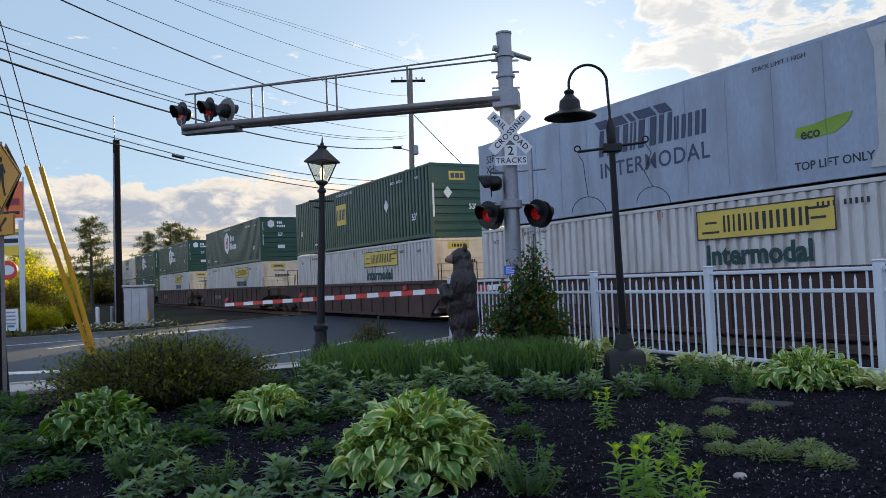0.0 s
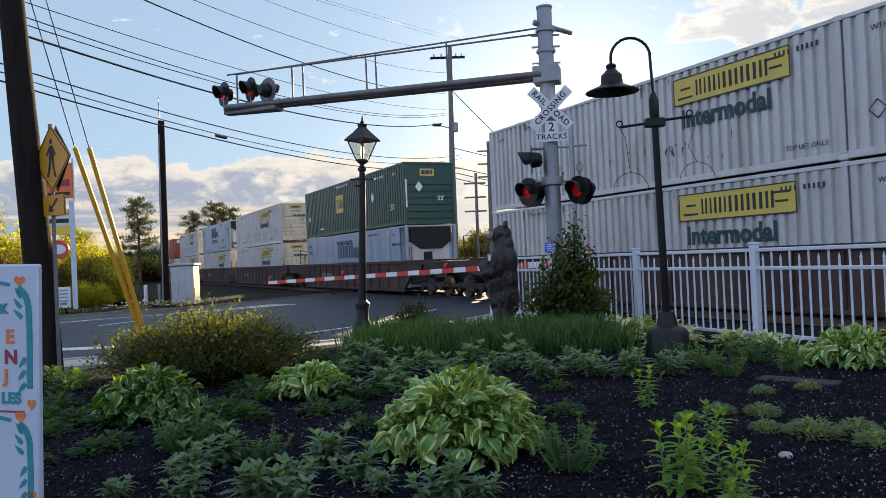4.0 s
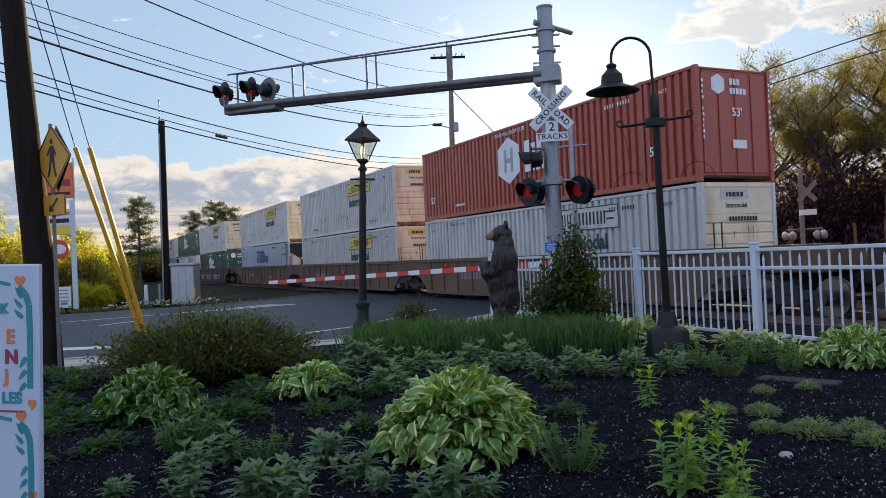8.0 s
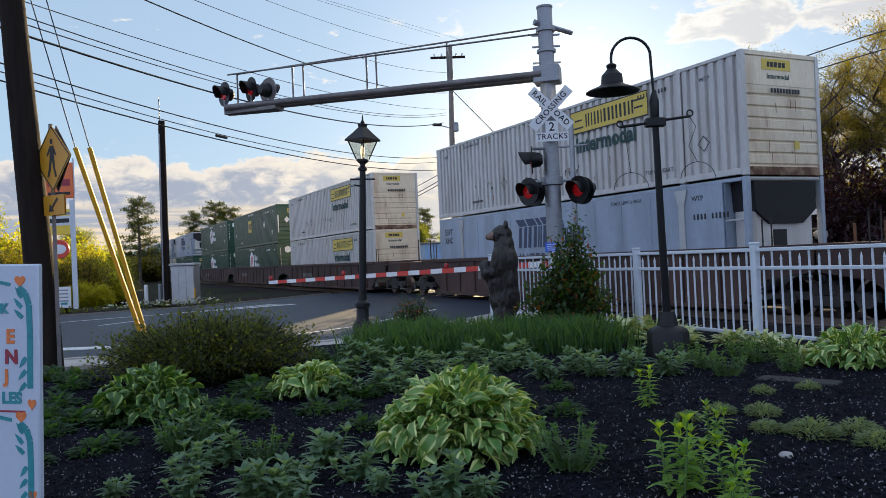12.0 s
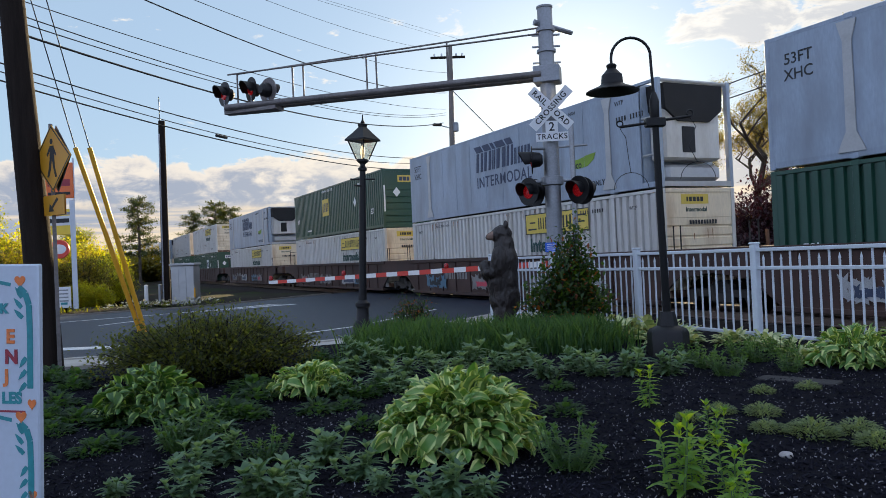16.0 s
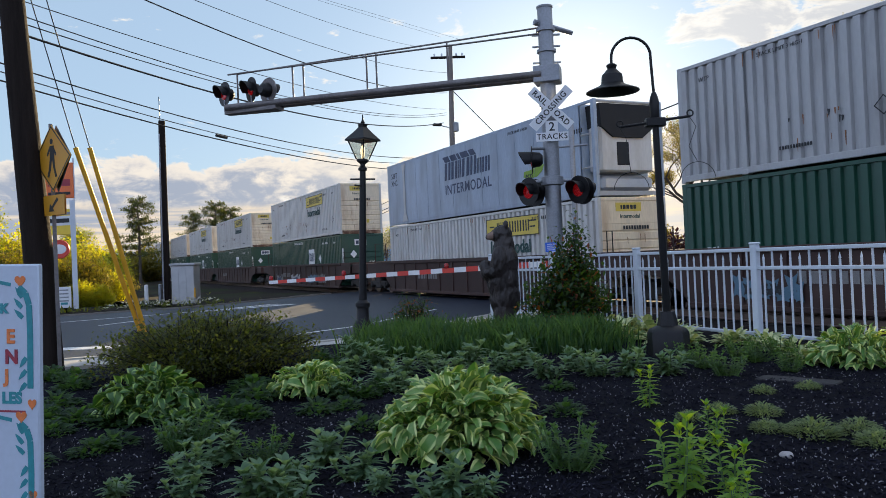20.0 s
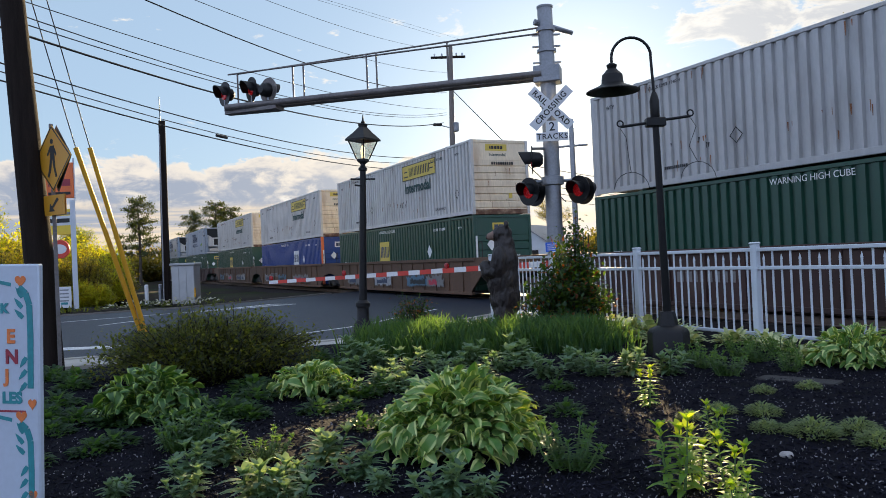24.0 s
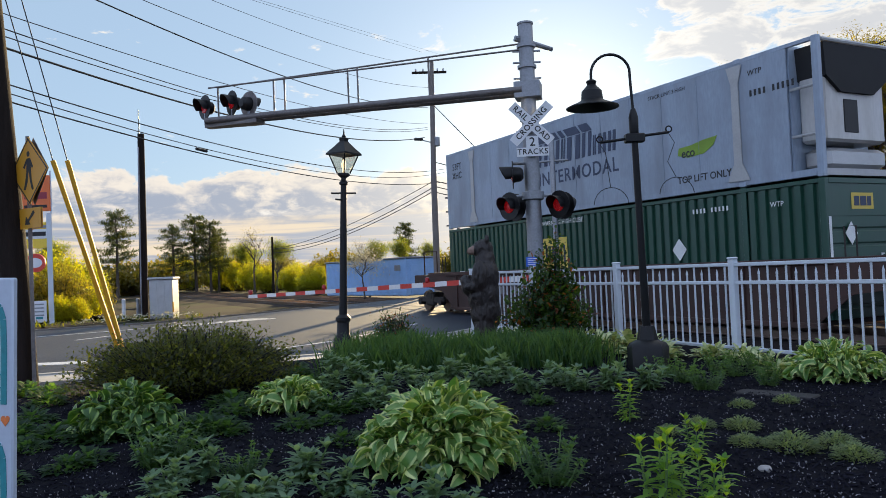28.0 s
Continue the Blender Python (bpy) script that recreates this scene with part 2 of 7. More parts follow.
    warm.data_type, warm.blend_type = "RGBA", "MULTIPLY"
    warm.inputs[0].default_value = 1
    warm.inputs[7].default_value = (*glow, 1)
    warm.clamp_result = True
    L(mx.outputs[2], warm.inputs[6])
    L(warm.outputs[2], tr.inputs["Color"])
    ms = N("ShaderNodeMixShader")
    ms.inputs[0].default_value = through_light
    L(b.outputs[0], ms.inputs[1]), L(tr.outputs[0], ms.inputs[2])
    L(ms.outputs[0], out.inputs["Surface"])
    return m


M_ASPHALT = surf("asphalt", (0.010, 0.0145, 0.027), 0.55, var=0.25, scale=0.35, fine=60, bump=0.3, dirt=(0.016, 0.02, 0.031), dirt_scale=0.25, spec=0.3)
M_ROADPAINT = surf("road_paint", (0.62, 0.62, 0.6), 0.7, var=0.2, scale=3, fine=70, dirt=(0.2, 0.2, 0.2), dirt_at=(0.5, 0.7), dirt_scale=6)
M_CONCRETE = surf("concrete", (0.4, 0.38, 0.34), 0.85, var=0.2, fine=80, bump=0.25, dirt=(0.22, 0.2, 0.18))
M_EARTH = surf("earth", (0.027, 0.022, 0.018), 0.95, var=0.45, scale=0.3, fine=8, bump=0.6, dirt=(0.025, 0.032, 0.013), dirt_scale=0.15, dirt_at=(0.45, 0.6), spec=0.04)
M_MULCH = surf("mulch", (0.0065, 0.0065, 0.0105), 0.95, var=0.6, scale=4, fine=60, bump=1.0, dirt=(0.013, 0.012, 0.013), dirt_scale=14, spec=0.05)
M_CHIP = surf("bark_chip", (0.011, 0.011, 0.017), 0.9, var=0.5, fine=80, spec=0.08)
M_BALLAST = surf("ballast", (0.026, 0.021, 0.02), 0.95, var=0.5, scale=6, fine=30, bump=1.0, spec=0.06)
M_RAIL = surf("rail_steel", (0.22, 0.16, 0.13), 0.35, 0.8, dirt=(0.12, 0.06, 0.03))
M_TIE = surf("tie_wood", (0.045, 0.035, 0.028), 0.9)
M_WHITEPAINT = surf("white_paint", (0.56, 0.6, 0.65), 0.45, var=0.05, bump=0.05, dirt=(0.5, 0.53, 0.56))
M_GALV = surf("galvanised", (0.27, 0.28, 0.3), 0.5, 0.6, var=0.2, scale=3, fine=25, bump=0.08, dirt=(0.19, 0.18, 0.175))
M_STEEL = surf("weathered_steel", (0.17, 0.155, 0.15), 0.55, 0.5, var=0.3, scale=3, fine=25, bump=0.1, dirt=(0.1, 0.075, 0.06))
M_ALU = surf("aluminium", (0.4, 0.4, 0.4), 0.42, 0.7, var=0.12, bump=0.05, dirt=(0.3, 0.29, 0.27))
M_BLACK = surf("black_paint", (0.007, 0.007, 0.008), 0.45, var=0.3, bump=0.1, dirt=(0.016, 0.015, 0.014), spec=0.3)
M_WEATHERED = surf("weathered_grey", (0.17, 0.15, 0.135), 0.7, 0.1, var=0.2)
M_RUSTPOST = surf("brown_post", (0.13, 0.07, 0.045), 0.85, var=0.35, stretch=(4, 4, 0.5), bump=0.4)
M_BLACKMATT = surf("black_rubber", (0.01, 0.01, 0.011), 0.8, var=0.3)
M_POLE = surf("pole_wood", (0.02, 0.015, 0.0125), 0.9, var=0.35, scale=3, fine=30, bump=0.6, stretch=(6, 6, 0.4), dirt=(0.027, 0.02, 0.017), spec=0.1)
M_YELLOWSLEEVE = surf("yellow_plastic", (0.62, 0.31, 0.015), 0.5, var=0.1, bump=0.05)
M_SIGNYELLOW = surf("sign_yellow", (0.55, 0.26, 0.015), 0.45, var=0.06, bump=0.03)
M_SIGNWHITE = surf("sign_white", (0.66, 0.67, 0.68), 0.5, var=0.05, bump=0.03)
M_SIGNBLACK = surf("sign_black", (0.015, 0.015, 0.016), 0.6, bump=0.02)
M_RED = surf("red_paint", (0.6, 0.05, 0.03), 0.45, var=0.1, bump=0.03)
M_ARMWHITE = surf("arm_white", (0.75, 0.74, 0.72), 0.45, var=0.08, bump=0.03)
M_LENS_ON = surf("red_lens_lit", (0.45, 0.006, 0.008), 0.25, var=0.3, scale=9, emit=0.04)
M_LENS_DIM = surf("red_lens_dim", (0.3, 0.006, 0.008), 0.25, var=0.1, emit=0.015)
M_BULB = surf("warm_bulb", (1.0, 0.78, 0.45), 0.4, emit=0.95)
M_BLUE = surf("blue_sign", (0.02, 0.12, 0.6), 0.5, var=0.08)
M_ORANGE = surf("orange_panel", (0.75, 0.16, 0.04), 0.5, var=0.08)
M_SHOPYELLOW = surf("yellow_panel", (0.8, 0.55, 0.05), 0.5, var=0.06)
M_BLUEBOX = surf("blue_paint", (0.24, 0.42, 0.7), 0.6, var=0.12, dirt=(0.22, 0.36, 0.6))
M_TWIG = surf("twig", (0.024, 0.02, 0.017), 0.9)
M_BARK = surf("bark", (0.075, 0.058, 0.045), 0.95, var=0.4, fine=25, bump=0.8, stretch=(3, 3, 0.7))
M_TEAL = surf("teal_paint", (0.03, 0.25, 0.28), 0.5)
M_MAROON = surf("maroon_paint", (0.3, 0.03, 0.05), 0.5)
M_ORANGEPAINT = surf("orange_paint", (0.75, 0.2, 0.05), 0.5)
M_BOARD = surf("board_white", (0.5, 0.56, 0.65), 0.5, var=0.05, bump=0.03, dirt=(0.52, 0.58, 0.67))
M_BEAR = surf("carved_dark_wood", (0.013, 0.008, 0.0065), 0.5, var=0.45, scale=6, fine=34, bump=1.0, stretch=(1, 1, 0.45), dirt=(0.03, 0.02, 0.015), dirt_scale=5)
M_MUZZLE = surf("muzzle_wood", (0.2, 0.13, 0.1), 0.7, var=0.15)
M_WIRE = surf("cable_black", (0.01, 0.01, 0.011), 0.6, bump=0)
M_STONE = surf("stone", (0.34, 0.32, 0.31), 0.9, var=0.3, fine=30, bump=0.6)


def clear_glass():
    m = bpy.data.materials.new("clear_glass")
    m.use_nodes = True
    nt = m.node_tree
    g, t, x = nt.nodes.new("ShaderNodeBsdfGlossy"), nt.nodes.new("ShaderNodeBsdfTransparent"), nt.nodes.new("ShaderNodeMixShader")
    g.inputs["Roughness"].default_value = 0.08
    t.inputs["Color"].default_value = (0.93, 0.92, 0.88, 1)
    x.inputs[0].default_value = 0.1
    nt.links.new(t.outputs[0], x.inputs[1]), nt.links.new(g.outputs[0], x.inputs[2])
    nt.links.new(x.outputs[0], nt.nodes["Material Output"].inputs[0])
    return m


M_GLASS = clear_glass()


def paint(name, col, dirt, var=0.08, at=(0.5, 0.8)):
    return surf(name, col, 0.36, var=var, scale=0.5, fine=18, bump=0.06, dirt=dirt, dirt_at=at, dirt_scale=1.6, stretch=(1.0, 1.0, 0.3), rand=0.06)


C_WHITE = paint("container_white", (0.53, 0.515, 0.49), (0.37, 0.34, 0.3), 0.1, (0.48, 0.8))
C_SILVER = paint("reefer_white", (0.29, 0.35, 0.43), (0.21, 0.245, 0.29), 0.14, (0.42, 0.72))
C_GREEN = paint("container_green", (0.012, 0.06, 0.038), (0.022, 0.06, 0.044))
C_CREAM = paint("container_cream", (0.72, 0.6, 0.43), (0.4, 0.26, 0.15), 0.12, (0.5, 0.78))
C_SILL = surf("rusty_sill", (0.3, 0.2, 0.13), 0.75, var=0.3, scale=3, fine=20, bump=0.2, dirt=(0.11, 0.05, 0.028), dirt_at=(0.38, 0.58), dirt_scale=4)
C_RED = paint("container_red", (0.37, 0.066, 0.033), (0.25, 0.05, 0.03))
C_BLUE = paint("container_blue", (0.012, 0.05, 0.22), (0.02, 0.055, 0.18))
C_GREY = paint("container_grey", (0.4, 0.4, 0.395), (0.28, 0.27, 0.26))
C_RUST = surf("rust_stain", (0.24, 0.1, 0.04), 0.85, var=0.4)
W_BROWN = surf("wagon_brown", (0.046, 0.021, 0.016), 0.7, var=0.4, scale=0.6, fine=12, bump=0.2, dirt=(0.075, 0.042, 0.03), dirt_scale=0.8, rand=0.2)
W_TAN = surf("wagon_tan", (0.11, 0.06, 0.034), 0.75, var=0.35, scale=0.6, fine=12, bump=0.2, dirt=(0.13, 0.07, 0.045), dirt_scale=0.8, rand=0.2)
W_DARK = surf("wagon_iron", (0.03, 0.025, 0.022), 0.8, var=0.4)
L_YELLOW = surf("logo_yellow", (0.62, 0.46, 0.08), 0.55, var=0.1, bump=0.03, dirt=(0.6, 0.45, 0.1))
L_DARK = surf("logo_dark", (0.02, 0.022, 0.025), 0.6, var=0.2, bump=0.02)
L_SLATE = surf("logo_slate", (0.04, 0.055, 0.1), 0.6, var=0.2, bump=0.02)
L_TEAL = surf("letter_green", (0.008, 0.048, 0.044), 0.6, bump=0.02)
L_WHITE = surf("letter_white", (0.72, 0.73, 0.72), 0.6, var=0.12, bump=0.02)
L_FADED = surf("letter_faded", (0.2, 0.19, 0.18), 0.7, var=0.3, bump=0.02)
L_SPRAY = surf("spray_white", (0.34, 0.34, 0.34), 0.7, var=0.3, bump=0.02)
L_PALEBLUE = surf("spray_blue", (0.08, 0.16, 0.22), 0.6, var=0.2, bump=0.02)
L_LIME = surf("logo_lime", (0.2, 0.32, 0.03), 0.6, bump=0.02)
L_REDLOGO = surf("logo_red", (0.5, 0.05, 0.08), 0.6, bump=0.02)
M_HEDGE = leafy("hedge_leaf", (0.012, 0.022, 0.013), (0.03, 0.042, 0.023), 0.46, glow=(12.0, 8.6, 1.5), spec=0.25)
M_HOSTA = leafy("hosta_leaf", (0.07, 0.195, 0.035), (0.67, 0.71, 0.3), 0.24, 0.3, vein=1.0, scale=22, by_island=False, glow=(2.4, 2.0, 0.4), spec=0.4)
# darker copy of the hosta leaf: shade beside the shrub is put into its colour
M_HOSTA_SHADED = leafy("shaded_hosta_leaf", (0.02, 0.085, 0.014), (0.3, 0.42, 0.13), 0.22, 0.34, vein=1.0, scale=22, by_island=False, glow=(2.6, 2.2, 0.4), spec=0.4)
M_IRIS = leafy("blade_leaf", (0.01, 0.036, 0.018), (0.026, 0.066, 0.03), 0.4, 0.55, spec=0.25, glow=(10.0, 6.5, 2.2))
M_HERB = leafy("herb_leaf", (0.015, 0.05, 0.019), (0.045, 0.108, 0.038), 0.44, 0.5, glow=(7.5, 5.0, 1.8))
M_HERBGREY = leafy("grey_leaf", (0.03, 0.078, 0.042), (0.125, 0.205, 0.12), 0.34, 0.6, glow=(4.6, 3.6, 1.8))
M_FEATHER = leafy("feather_leaf", (0.05, 0.088, 0.045), (0.16, 0.215, 0.115), 0.36, 0.6, glow=(4.6, 3.8, 1.6))
M_BRIGHT = leafy("bright_leaf", (0.06, 0.17, 0.035), (0.17, 0.31, 0.08), 0.45, 0.5, glow=(5.5, 3.4, 0.4), spec=0.2)
M_ROSE = leafy("rose_leaf", (0.008, 0.024, 0.011), (0.024, 0.05, 0.02), 0.3, 0.55, spec=0.25, glow=(9.0, 7.0, 0.8))
M_ROSERED = leafy("rose_shoot", (0.09, 0.03, 0.02), (0.16, 0.06, 0.03), 0.4, 0.5)
M_COVER = leafy("cover_leaf", (0.007, 0.024, 0.01), (0.022, 0.055, 0.02), 0.36, 0.55, spec=0.25, glow=(9.0, 7.0, 2.5))
M_SPRING = leafy("spring_leaf", (0.055, 0.068, 0.018), (0.19, 0.17, 0.035), 0.45, 0.6, glow=(3.2, 2.7, 0.5))
M_OLIVE = leafy("olive_leaf", (0.05, 0.057, 0.02), (0.15, 0.135, 0.035), 0.45, 0.6, glow=(3.4, 2.9, 0.6))
M_FRESH = leafy("fresh_leaf", (0.05, 0.085, 0.02), (0.17, 0.2, 0.045), 0.45, 0.6, glow=(3.6, 3.1, 0.5))
M_PINE = leafy("pine_needles", (0.02, 0.038, 0.018), (0.045, 0.065, 0.03), 0.25, 0.7)
M_GOLD = leafy("gold_leaf", (0.04, 0.075, 0.014), (0.24, 0.26, 0.035), 0.5, 0.6, scale=1.1)
M_PURPLE = leafy("purple_leaf", (0.02, 0.008, 0.013), (0.04, 0.015, 0.023), 0.22, 0.6, glow=(1.8, 1.1, 1.1))
M_GRASS = leafy("grass_blade", (0.022, 0.045, 0.012), (0.06, 0.08, 0.022), 0.4, 0.6)
M_FLOWER = leafy("white_petal", (0.42, 0.4, 0.33), (0.55, 0.52, 0.36), 0.3, 0.6, glow=(1.0, 1.0, 0.9))
M_CHIPPALE = leafy("pale_chip", (0.02, 0.022, 0.028), (0.27, 0.26, 0.28), 0.0, 0.9)
M_STEM = surf("green_stem", (0.09, 0.16, 0.04), 0.6)

# ---- ground, roads, track ----


def smoothstep(a, b, x):
    t = max(0.0, min(1.0, (x - a) / (b - a)))
    return t * t * (3 - 2 * t)


def bed_height(x, y):
    """Height of the planted mound."""
    z = 0.10 + 0.34 * smoothstep(-13.9, -10.2, x) * smoothstep(9.6, 8.2, y)
    return z + 0.03 * noise.noise((x * 0.9, y * 0.9, 0.3)) + 0.012 * noise.noise((x * 4, y * 4, 1.7))


def ground():
    s = Shape().add([(-2500, -2500, -0.3), (2500, -2500, -0.3), (2500, 2500, -0.3), (-2500, 2500, -0.3)], [(0, 1, 2, 3)])
    tagged(part("ground", s, M_EARTH), "bare earth and rough grass reaching to the horizon", "ground", kind="structure")
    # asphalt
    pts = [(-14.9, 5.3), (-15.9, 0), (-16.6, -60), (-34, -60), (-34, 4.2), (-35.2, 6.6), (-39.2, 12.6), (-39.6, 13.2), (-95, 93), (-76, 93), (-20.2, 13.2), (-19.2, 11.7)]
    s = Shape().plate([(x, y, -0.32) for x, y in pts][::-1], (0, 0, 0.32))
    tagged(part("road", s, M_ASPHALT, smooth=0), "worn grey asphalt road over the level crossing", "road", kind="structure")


def flower_bed():
    """The planted mound, banked down to the ground at its edges."""
    nx, ny = 150, 120
    x0, x1, y0, y1 = -14.05, 5.0, -7.0, 9.8
    xs = [x0 - 1.4] + [x0 + (x1 - x0) * i / nx for i in range(nx + 1)]
    ys = [y0 + (y1 - y0) * j / ny for j in range(ny + 1)] + [y1 + 0.4]
    v = [(x, y, bed_height(x, y) if x >= x0 - 0.01 and y < 9.7 else -0.75) for y in ys for x in xs]
    n = len(xs)
    f = [(j * n + i, j * n + i + 1, (j + 1) * n + i + 1, (j + 1) * n + i) for j in range(len(ys) - 1) for i in range(n - 1)]
    tagged(part("flower_bed", Shape().add(v, f), M_MULCH, smooth=180), "raised flower bed covered in dark bark mulch", "flower bed", kind="structure")


def strip(points, w0, w1, z0, z1):
    """A strip that follows a line of points in plan, from w0 to w1 to its right."""
    s = Shape()
    ps = [Vector((*p, 0)) for p in points]
    rows = []
    for i, p in enumerate(ps):
        a, b = ps[max(i - 1, 0)], ps[min(i + 1, len(ps) - 1)]
        d = (b - a).normalized()
        n = Vector((d.y, -d.x, 0))
        rows.append((p + n * w0, p + n * w1))
    for (a, b), (c, d) in zip(rows, rows[1:]):
        s.plate([(a.x, a.y, z0), (b.x, b.y, z0), (d.x, d.y, z0), (c.x, c.y, z0)], (0, 0, z1 - z0))
    return s


NEAR_KERB = [(-16.6, -40), (-16.2, -15), (-15.9, 0), (-15.5, 2.4), (-14.95, 4.6), (-14.95, 5.5), (-15.6, 6.6), (-18.6, 11.2)]
FAR_KERB = [(-34.1, -60), (-34.1, -20), (-34.1, 0), (-34.1, 4.2), (-35.3, 6.6), (-39.2, 12.5)]


def kerbs():
    tagged(part("kerb", strip(NEAR_KERB, 0.0, 0.16, -0.3, 0.12), M_CONCRETE), "pale concrete kerb along the flower bed corner", "kerb", kind="structure")
    tagged(part("kerb", strip(FAR_KERB, -0.16, 0.0, -0.3, 0.06), M_WEATHERED), "low grey concrete kerb on the far side of the road", "kerb", kind="structure")
    pave = tagged(part("pavement", strip(NEAR_KERB, 0.165, 1.3, -0.3, 0.095), M_CONCRETE), "concrete footway edged with red bricks", "pavement", kind="structure")
    tagged(part("verge", strip(FAR_KERB, -60, -0.165, -0.3, 0.07), M_EARTH), "rough grass verge beyond the road", "verge", kind="structure")
    return pave


def road_paint():
    def line(name, a, b, w, label):
        a, b = Vector((*a, 0)), Vector((*b, 0))
        d = (b - a).normalized()
        n = Vector((-d.y, d.x, 0)) * w / 2
        s = Shape().plate([a + n, a - n, b - n, b + n], (0, 0, 0.005))
        tagged(part(name, s, M_ROADPAINT, smooth=0), label, "road marking", kind="structure")
    edge = "worn white line painted on the asphalt"
    line("road_marking", (-29.4, -3.0), (-30.42, 2.57), 0.13, edge)
    line("road_marking", (-30.42, 2.57), (-31.2, 5.3), 0.13, edge)
    line("road_marking", (-30.4, 3.9), (-31.3, 8.4), 0.18, edge)
    line("road_marking", (-31.2, 5.3), (-32.5, 7.7), 0.16, edge)
    line("road_marking", (-32.5, 7.7), (-31.35, 8.4), 0.16, edge)
    for k in range(5):
        u = 0.12 + 0.19 * k
        line("road_marking", (-30.75 - 0.5 * u, 5.5 + 2.6 * u), (-31.25 - 1.15 * u, 5.4 + 2.2 * u), 0.24, "white hatched bar painted on the asphalt")
    line("road_marking", (-26.6, 0.84), (-27.6, 2.0), 0.12, edge)
    line("road_marking", (-20.4, -2.4), (-18.6, 0.9), 0.55, "broad white stop line painted on the asphalt")
    line("road_marking", (-17.6, 4.2), (-18.8, 6.7), 0.12, edge)
    line("road_marking", (-18.8, 6.7), (-22.4, 10.6), 0.12, edge)


TRACK_Y = 15.29


def railway():
    for y in (TRACK_Y, TRACK_Y + 4.4):
        prof = [(-2.6, -0.3), (-1.7, -0.17), (1.7, -0.17), (2.6, -0.3)]
        s = Shape()
        s.add([(x, y + a, z) for x in (-500, 120) for a, z in prof], [(0, 1, 5, 4), (1, 2, 6, 5), (2, 3, 7, 6)])
        tagged(part("ballast", s, M_BALLAST, smooth=0), "grey stone ballast bed of the railway track", "ballast", kind="stuff")
        for k in (-0.75, 0.75):
            s = Shape().box(-500, 120, y + k - 0.035, y + k + 0.035, -0.02, 0.012)
            s.box(-500, 120, y + k - 0.01, y + k + 0.01, -0.14, -0.02).box(-500, 120, y + k - 0.07, y + k + 0.07, -0.17, -0.14)
            tagged(part("rail", s, M_RAIL, smooth=0), "worn steel rail spiked to timber sleepers", "rail", "rails of the crossing", "structure")
        s = Shape()
        for i in range(240):
            x = -130 + i * 0.6
            if -62 < x + (y - 13) * 0.69 < -20.5:
                continue
            s.box(x, x + 0.22, y - 1.3, y + 1.3, -0.3, -0.155)
        tagged(part("sleepers", s, M_TIE, smooth=0), "dark timber sleepers in the ballast", "sleepers", kind="stuff")


ground()
pavement = kerbs()
road_paint()
railway()


def catenary(a, b, c, n=28):
    """Points of a hanging line through three points."""
    a, b, c = Vector(a), Vector(b), Vector(c)
    um = (b - a).xy.length / (c - a).xy.length
    pts = []
    for i in range(n + 1):
        u = i / n
        p = a.lerp(c, u)
        bow = b - a.lerp(c, um)
        pts.append(p + bow * (u * (1 - u) / (um * (1 - um))))
    return pts


WIRES_NORTH = [(9.04, (-71.43, 62.0, 9.58)), (7.75, (-71.56, 62.0, 7.77)), (7.37, (-71.62, 62.0, 6.97)), (6.99, (-71.66, 62.0, 6.29))]


